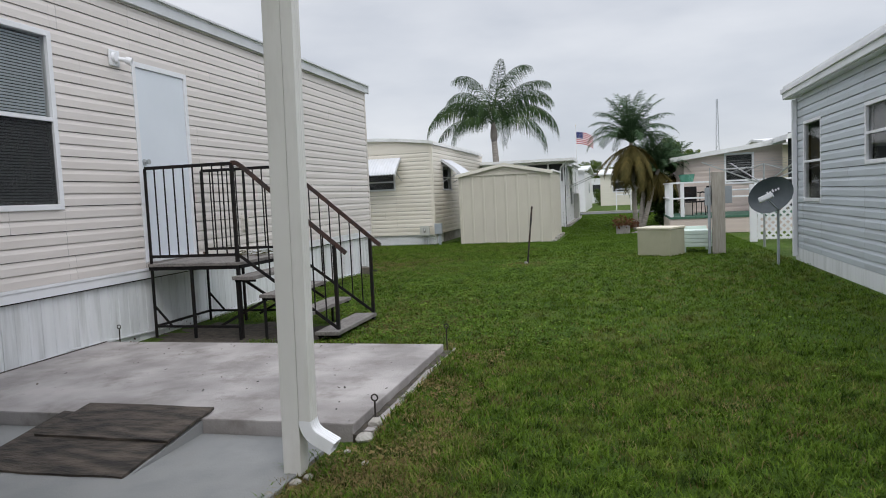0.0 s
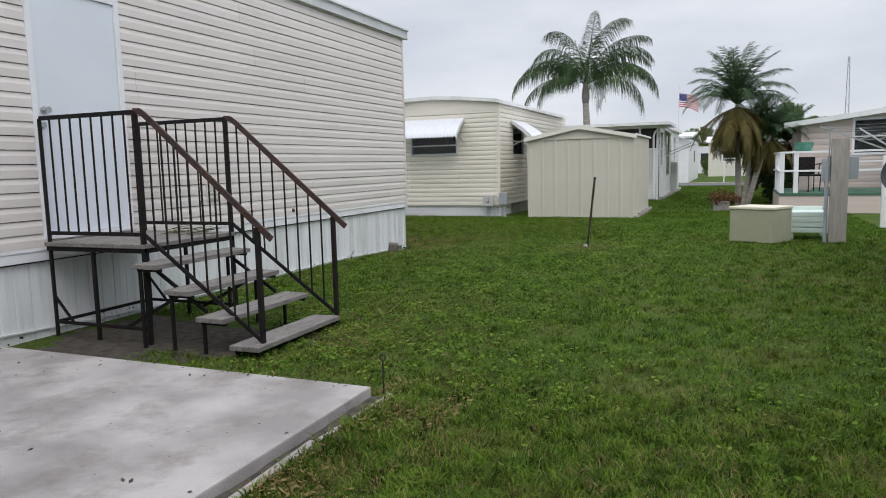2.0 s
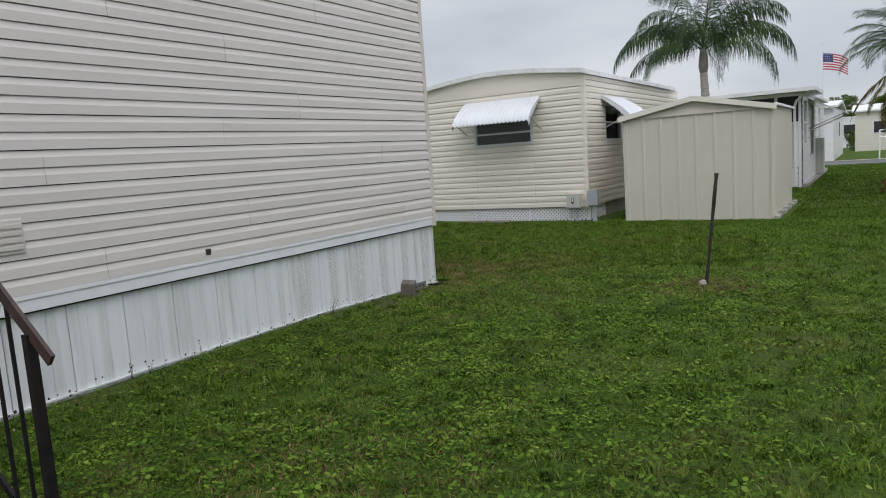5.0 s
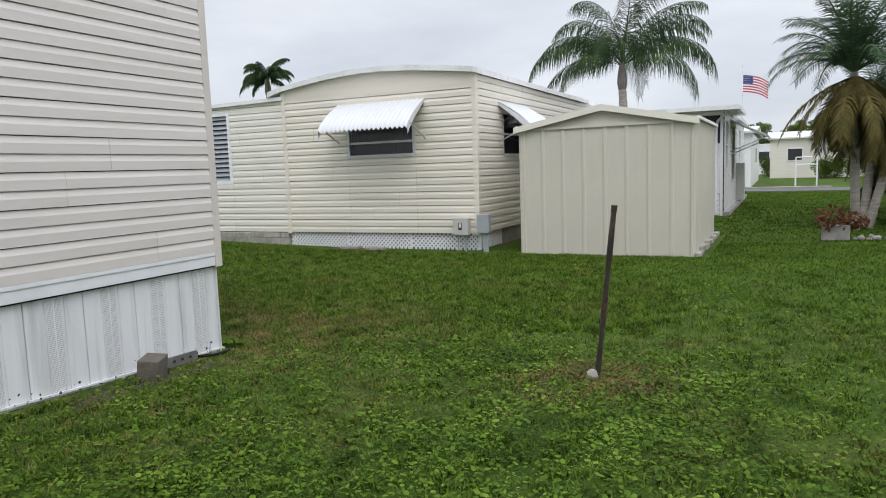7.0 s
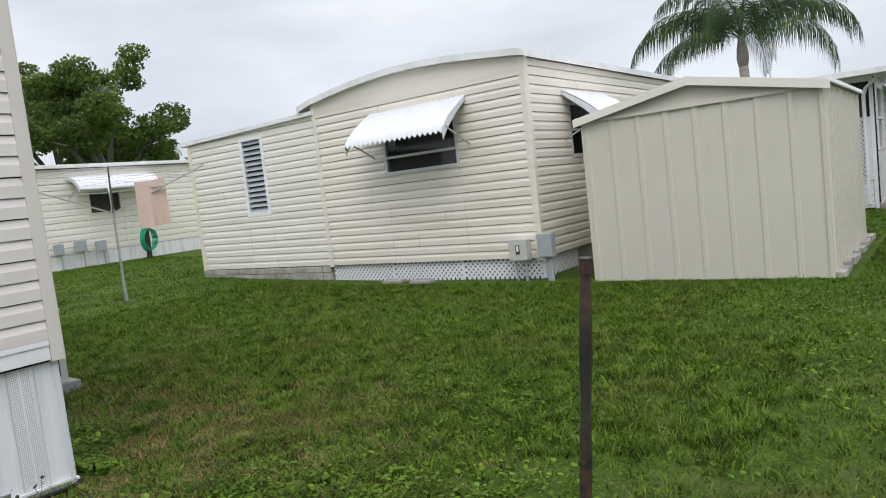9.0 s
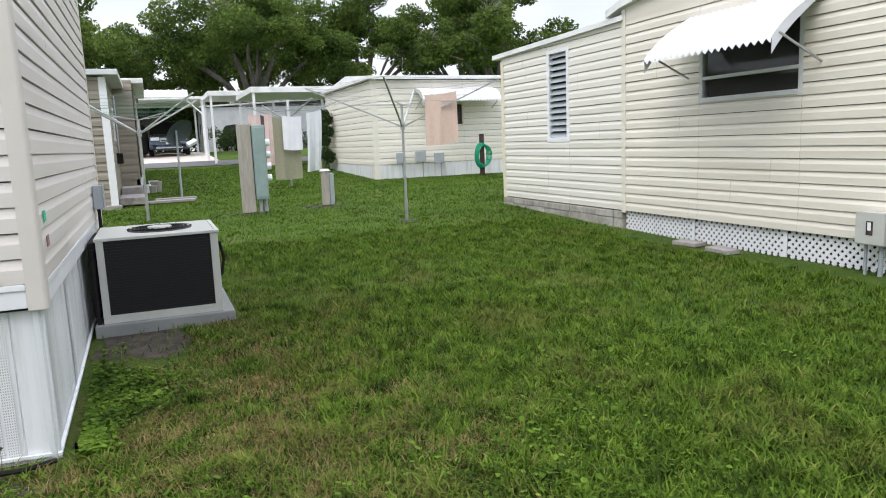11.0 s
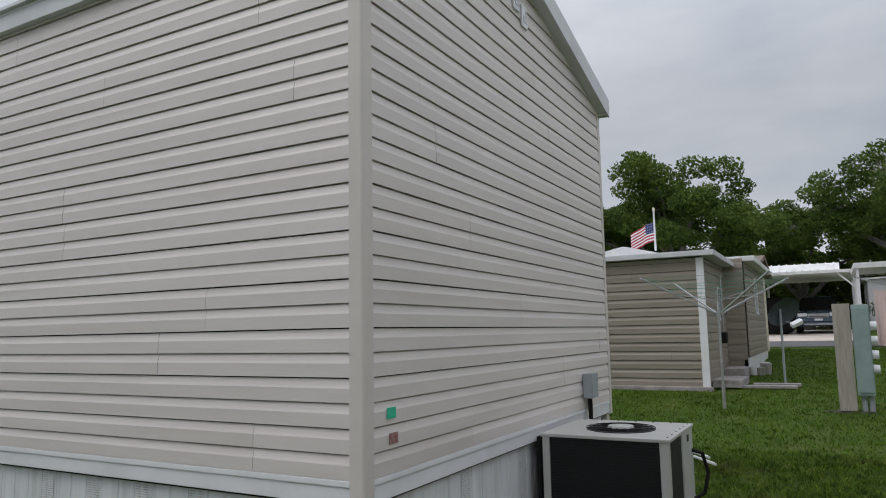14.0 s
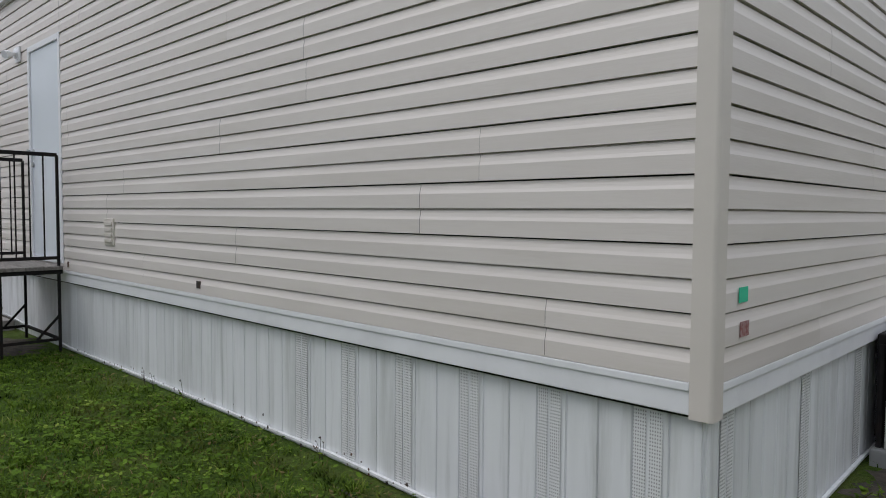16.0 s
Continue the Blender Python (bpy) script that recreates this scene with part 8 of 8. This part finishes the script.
def gz_np(x, y):
    u = -x - 8.5
    r = 0.035 * np.where(u < 20, np.log1p(np.exp(np.clip(u, -40, 20) / 0.8)) * 0.8, u)
    r = r + 0.070 * np.exp(-((x + 1.74) / 0.13) ** 2) * np.clip((y - 3.2) / 0.2, 0, 1) * np.clip((5.5 - y) / 0.2, 0, 1)
    return r - 0.09 * np.exp(-((x + 5.4) / 1.2) ** 2 - ((y - 13.1) / 1.4) ** 2)


def keep_lawn(x, y):
    ok = np.ones(len(x), bool)
    for (a, b, c, d) in ((-9.3, -5.24, -8, 13.1), (-5.3, -1.88, 3.2, 5.32), (-5.3, -2.07, -7, 3.3), (-8.26, -7.26, 13.05, 14.08), (-13.1, -5.55, 19.27, 30), (-4.8, -2.0, 19.08, 22), (2.55, 9, -8, 13.0), (-1.90, -1.775, 3.2, 5.40), (-5.3, -4.05, 5.38, 7.0), (-4.1, -3.3, 5.9, 6.9)):
        ok &= ~((x > a) & (x < b) & (y > c) & (y < d))
    # bare earth by the air conditioner and the wall corner
    worn = (((x + 6.85) / 0.5) ** 2 + ((y - 13.35) / 0.35) ** 2) < 1
    ok &= ~(worn & (np.sin(x * 61) * np.sin(y * 57) < 0.75))
    return ok


def blades(n, xr, yr, h, w, seed, cluster=0.5):
    nr = np.random.default_rng(seed)
    x, y = nr.uniform(*xr, n), nr.uniform(*yr, n)
    tuft = nr.random(n) < cluster
    c = nr.integers(0, max(1, n // 45), n)
    cx, cy = nr.uniform(*xr, max(1, n // 45)), nr.uniform(*yr, max(1, n // 45))
    x = np.where(tuft, cx[c] + nr.normal(0, 0.028, n), x)
    y = np.where(tuft, cy[c] + nr.normal(0, 0.028, n), y)
    k = keep_lawn(x, y)
    x, y, tuft = x[k], y[k], tuft[k]
    n = len(x)
    z = gz_np(x, y) - 0.012
    a = nr.uniform(0, 2 * np.pi, n)
    hh = h * np.where(tuft, 1.0, 0.72) * nr.uniform(0.45, 1.25, n) * (0.9 + 0.16 * np.sin(x * 5.7 + 2 * np.sin(y * 3.9)) * np.cos(y * 5.3))
    lean = nr.uniform(0.4, 1.6, n) * hh
    lx, ly = np.cos(a) * lean, np.sin(a) * lean
    b = a + nr.uniform(0.8, 2.3, n)
    wx, wy = np.cos(b) * w, np.sin(b) * w
    P0 = np.stack([x - wx, y - wy, z], 1)
    P1 = np.stack([x + wx, y + wy, z], 1)
    P2 = np.stack([x + lx * 0.4 + wx * 0.8, y + ly * 0.4 + wy * 0.8, z + hh * 0.62], 1)
    P3 = np.stack([x + lx * 0.4 - wx * 0.8, y + ly * 0.4 - wy * 0.8, z + hh * 0.62], 1)
    P4 = np.stack([x + lx, y + ly, z + hh * nr.uniform(0.7, 1.0, n)], 1)
    V = np.stack([P0, P1, P2, P3, P4], 1).reshape(-1, 3)
    i = np.arange(n) * 5
    F = np.concatenate([np.stack([i, i + 1, i + 2], 1), np.stack([i, i + 2, i + 3], 1), np.stack([i + 3, i + 2, i + 4], 1)])
    return V, F


def lawn(name, sets, label, material=None):
    Vs, Fs, o = [], [], 0
    for V, F in sets:
        Vs.append(V)
        Fs.append(F + o)
        o += len(V)
    ob = new(name, mesh_np(name, np.concatenate(Vs), np.concatenate(Fs), material or BLADE))
    tagged(ob, label, "grass", "", "stuff")


lawn("grass", [blades(120000, (-5.2, 2.5), (1.4, 8.0), 0.055, 0.0030, 1), blades(120000, (-5.2, 2.5), (8.0, 15.5), 0.055, 0.0034, 2), blades(40000, (-1.9, 1.4), (2.2, 6.0), 0.060, 0.0030, 12),
               blades(130000, (-11, -3.0), (13.1, 18.9), 0.065, 0.0034, 3), blades(36000, (-7.5, -2.0), (14.2, 16.6), 0.085, 0.0036, 8)],
     "coarse green lawn grass")
FARBLADE = leaf_mat("far_grass_blades", (0.040, 0.078, 0.006), (0.105, 0.185, 0.018), (0.14, 0.20, 0.03), 0.3, 0.55, 2.0)
lawn("grass", [blades(70000, (-5.2, 2.5), (15.5, 21), 0.05, 0.005, 4, 0.2), blades(80000, (-18, -9), (9.0, 22), 0.05, 0.006, 5, 0.2),
               blades(60000, (-28, -18), (8, 22), 0.05, 0.009, 6, 0.2), blades(60000, (-3, 3), (21, 40), 0.05, 0.009, 7, 0.2)],
     "smooth green lawn grass further off", FARBLADE)


def weeds(n, seed):
    nr = np.random.default_rng(seed)
    cx, cy = nr.uniform(-5.1, 1.5, 260), nr.uniform(5.2, 18.5, 260)
    near = nr.random(260) < 0.65
    cx = np.where(near, nr.uniform(-5.1, -1.2, 260), cx)
    cy = np.where(near, nr.uniform(6.0, 13.5, 260), cy)
    k = nr.integers(0, 260, n)
    x, y = cx[k] + nr.normal(0, 0.33, n), cy[k] + nr.normal(0, 0.33, n)
    extra = n // 8
    x[:extra] = nr.uniform(-6.9, -5.2, extra)
    y[:extra] = 13.1 + np.abs(nr.normal(0, 0.16, extra)) * (1 + 0.6 * np.sin(x[:extra] * 5))
    ok = keep_lawn(x, y)
    x, y = x[ok], y[ok]
    n = len(x)
    z = gz_np(x, y) + nr.uniform(0.005, 0.042, n)
    a = nr.uniform(0, 2 * np.pi, n)
    s = 0.0035 + 0.0135 * nr.random(n) ** 2.2
    t1 = nr.uniform(-0.5, 0.5, n) * s
    c, sn = np.cos(a), np.sin(a)
    P = np.stack([x, y, z], 1)
    A = np.stack([c * s, sn * s, t1], 1)
    B = np.stack([-sn * s, c * s, -t1 * 0.6], 1)
    V = np.stack([P - A, P - A * 0.4 + B * 0.75, P + A * 0.5 + B * 0.7, P + A, P + A * 0.5 - B * 0.7, P - A * 0.4 - B * 0.75], 1).reshape(-1, 3)
    F = np.arange(6 * n).reshape(n, 6)
    return V, F


lawn("weeds", [weeds(100000, 3)], "low broad leaved weeds in the lawn", WEED)


def patch_field(n, cx, cy, sx, sy, h, w, seed):
    """Blades thrown round a worn spot."""
    nr = np.random.default_rng(seed)
    V, F = blades(n, (cx - 3 * sx, cx + 3 * sx), (cy - 3 * sy, cy + 3 * sy), h, w, seed)
    B = V.reshape(-1, 5, 3)
    d = ((B[:, 0, 0] - cx) / sx) ** 2 + ((B[:, 0, 1] - cy) / sy) ** 2
    keep = nr.random(len(B)) < np.exp(-d * 0.5) * (0.55 + 0.45 * np.sin(B[:, 0, 0] * 9) * np.sin(B[:, 0, 1] * 8))
    B = B[keep]
    m = len(B)
    i = np.arange(m) * 5
    F = np.concatenate([np.stack([i, i + 1, i + 2], 1), np.stack([i, i + 2, i + 3], 1), np.stack([i + 3, i + 2, i + 4], 1)])
    return B.reshape(-1, 3), F


lawn("dry_grass", [patch_field(26000, -2.1, 13.0, 0.35, 0.3, 0.05, 0.0025, 31), patch_field(150000, -4.75, 13.7, 0.65, 0.6, 0.055, 0.0025, 32), patch_field(110000, -6.3, 14.2, 0.8, 0.5, 0.05, 0.0025, 33), patch_field(60000, -4.7, 14.7, 0.35, 0.3, 0.05, 0.0025, 40), patch_field(60000, -2.65, 6.9, 0.4, 0.5, 0.045, 0.0025, 41), patch_field(60000, 0.1, 4.4, 0.7, 0.7, 0.045, 0.0025, 42), patch_field(60000, -1.6, 2.75, 0.22, 0.3, 0.045, 0.0025, 43),
                   patch_field(30000, -2.9, 8.2, 0.5, 0.5, 0.045, 0.0025, 34), patch_field(40000, -0.4, 5.2, 0.9, 1.2, 0.045, 0.0022, 35), patch_field(70000, -1.55, 4.0, 0.25, 1.1, 0.04, 0.0026, 36), patch_field(60000, -2.1, 12.9, 0.28, 0.25, 0.04, 0.003, 39),
                   patch_field(30000, -4.2, 11.5, 0.5, 1.2, 0.045, 0.0025, 37), patch_field(30000, 1.0, 10.5, 1.0, 1.5, 0.045, 0.003, 38)],
     "dry yellow brown grass in worn spots of the lawn", DRYBLADE)


def litter(n, xr, yr, seed):
    """Small dead leaves lying on the ground."""
    nr = np.random.default_rng(seed)
    x, y = nr.uniform(*xr, n), nr.uniform(*yr, n)
    k = keep_lawn(x, y) & (nr.random(n) < 0.5 + 0.5 * np.sin(x * 7 + 3 * np.sin(y * 3)))
    x, y = x[k], y[k]
    n = len(x)
    z = gz_np(x, y) + nr.uniform(0.0, 0.02, n)
    a, s = nr.uniform(0, 2 * np.pi, n), 0.006 + 0.016 * nr.random(n) ** 2
    c, sn = np.cos(a), np.sin(a)
    P = np.stack([x, y, z], 1)
    A = np.stack([c * s, sn * s, nr.uniform(-0.6, 0.6, n) * s], 1)
    B = np.stack([-sn * s, c * s, nr.uniform(-0.5, 0.5, n) * s], 1) * 0.45
    V = np.stack([P - A, P + B, P + A, P - B], 1).reshape(-1, 3)
    return V, np.arange(4 * n).reshape(n, 4)


lawn("leaf_litter", [litter(9000, (-1.95, -1.35), (2.2, 5.9), 51), litter(3000, (-2.45, -1.75), (12.7, 13.35), 55), litter(2500, (-7.0, -4.9), (12.6, 14.6), 52), litter(1500, (-3.4, -2.4), (5.4, 8.5), 53), litter(1200, (-5.22, -4.9), (7.0, 13.0), 54)],
     "small dead brown leaves lying in the grass", DRYBLADE)


def slab_leaves():
    """Dead leaf crumbs lying on the raised slab and along its edges."""
    nr = np.random.default_rng(61)
    n = 150
    x, y = nr.uniform(-5.2, -1.92, n), 3.29 + 2.07 * nr.random(n)
    edge = nr.random(n) < 0.45
    y = np.where(edge, 5.36 - np.abs(nr.normal(0, 0.05, n)), y)
    a, s = nr.uniform(0, 2 * np.pi, n), 0.005 + 0.014 * nr.random(n) ** 2.5
    c, sn = np.cos(a), np.sin(a)
    P = np.stack([x, y, np.full(n, 0.104)], 1)
    A = np.stack([c * s, sn * s, 0.2 * s], 1)
    B = np.stack([-sn * s, c * s, 0.3 * s], 1) * 0.5
    V = np.stack([P - A, P + B, P + A, P - B], 1).reshape(-1, 3)
    ob = new("slab_litter", mesh_np("slab_litter", V, np.arange(4 * n).reshape(n, 4), STAKE))
    tagged(ob, "dark dead leaf crumbs lying on the raised slab", "debris", "", "stuff")
    part("joint_soil", boxm(-5.253, -5.232, 3.3, 5.36, 0.09, 0.106), SOIL, None)
    tagged(bpy.data.objects["joint_soil"], "thin dark strip along the joint between slab and skirting", "soil", "", "stuff")


slab_leaves()


def soil_patch(x, y, rx, ry, seed, dz=0.004, label="bare grey soil patch in the grass"):
    bm = bmesh.new()
    n = 64
    c = bm.verts.new((x, y, gz(x, y) - 0.012 + dz + 0.008))
    prev = first = None
    for k in range(n):
        a = 2 * math.pi * k / n
        f = 0.85 + 0.45 * noise.noise(Vector((math.cos(a) * 1.7, math.sin(a) * 1.7, seed))) + 0.35 * noise.noise(Vector((math.cos(a) * 7, math.sin(a) * 7, seed)))
        px, py = x + rx * f * math.cos(a), y + ry * f * math.sin(a)
        px = min(px, -5.26) if y < 13.0 and x < -5.0 and seed == 99 else px
        v = bm.verts.new((px, py, gz(px, py) - 0.014 + dz))
        if prev:
            bm.faces.new((c, prev, v))
        else:
            first = v
        prev = v
    bm.faces.new((c, prev, first))
    o = part("soil_patch", bm, SOIL)
    tagged(o, label, "soil", "", "stuff")


soil_patch(-6.95, 13.42, 0.42, 0.33, 3)
soil_patch(-2.13, 13.02, 0.16, 0.13, 7)
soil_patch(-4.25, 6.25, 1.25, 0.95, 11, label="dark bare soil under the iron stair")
soil_patch(-5.05, 12.2, 0.16, 0.9, 13)
bm = boxm(-1.882, -1.80, 3.25, 5.38, -0.03, 0.044)
bmesh.ops.subdivide_edges(bm, edges=[e for e in bm.edges if e.calc_length() > 1], cuts=60)
for v in bm.verts:
    v.co.z += 0.012 * noise.noise(Vector((v.co.x * 30, v.co.y * 9, 2))) if v.co.z > 0 else 0
tagged(part("edge_soil", bm, SOIL), "dark soil gap between the patio slab and its edging", "soil", "", "stuff")
soil_patch(-11.84, 17.08, 0.18, 0.22, 17)
soil_patch(-14.5, 16.4, 0.3, 0.45, 19)
soil_patch(-14.2, 15.1, 0.25, 0.35, 21)


def skirt_growth():
    """Dark specks and small sprigs along the foot of the skirting."""
    rng = random.Random(77)
    bm = bmesh.new()
    for k in range(120):
        y = rng.uniform(5.6, 13.0) if k < 95 else rng.uniform(13.1, 13.1)
        zz = gz(-5.25, y) + 0.02 + abs(rng.gauss(0, 0.035))
        s = rng.uniform(0.003, 0.011)
        x = -5.2355
        vs = [bm.verts.new((x, y + s * math.cos(a) * rng.uniform(0.6, 1.3), zz + s * math.sin(a) * rng.uniform(0.6, 1.5))) for a in (0, 1.05, 2.1, 3.14, 4.2, 5.2)]
        bm.faces.new(vs)
    for k in range(7):
        y = rng.uniform(7.6, 12.9)
        p = Vector((-5.23, y, gz(-5.2, y)))
        for j in range(rng.randint(2, 4)):
            q = p + Vector((rng.uniform(0, 0.03), rng.uniform(-0.05, 0.05), rng.uniform(0.05, 0.14)))
            bar(bm, p, q, 0.002, 0.002)
            s = rng.uniform(0.006, 0.014)
            vs = [bm.verts.new(q + Vector((rng.uniform(0, 0.01), a * s, b * s))) for a, b in ((-1, 0), (0, -0.7), (1, 0), (0, 0.8))]
            bm.faces.new(vs)
    o = part("skirt_growth", bm, STAKE)
    tagged(o, "dark mould specks and sprigs along the skirting foot", "dirt", "", "stuff")


skirt_growth()
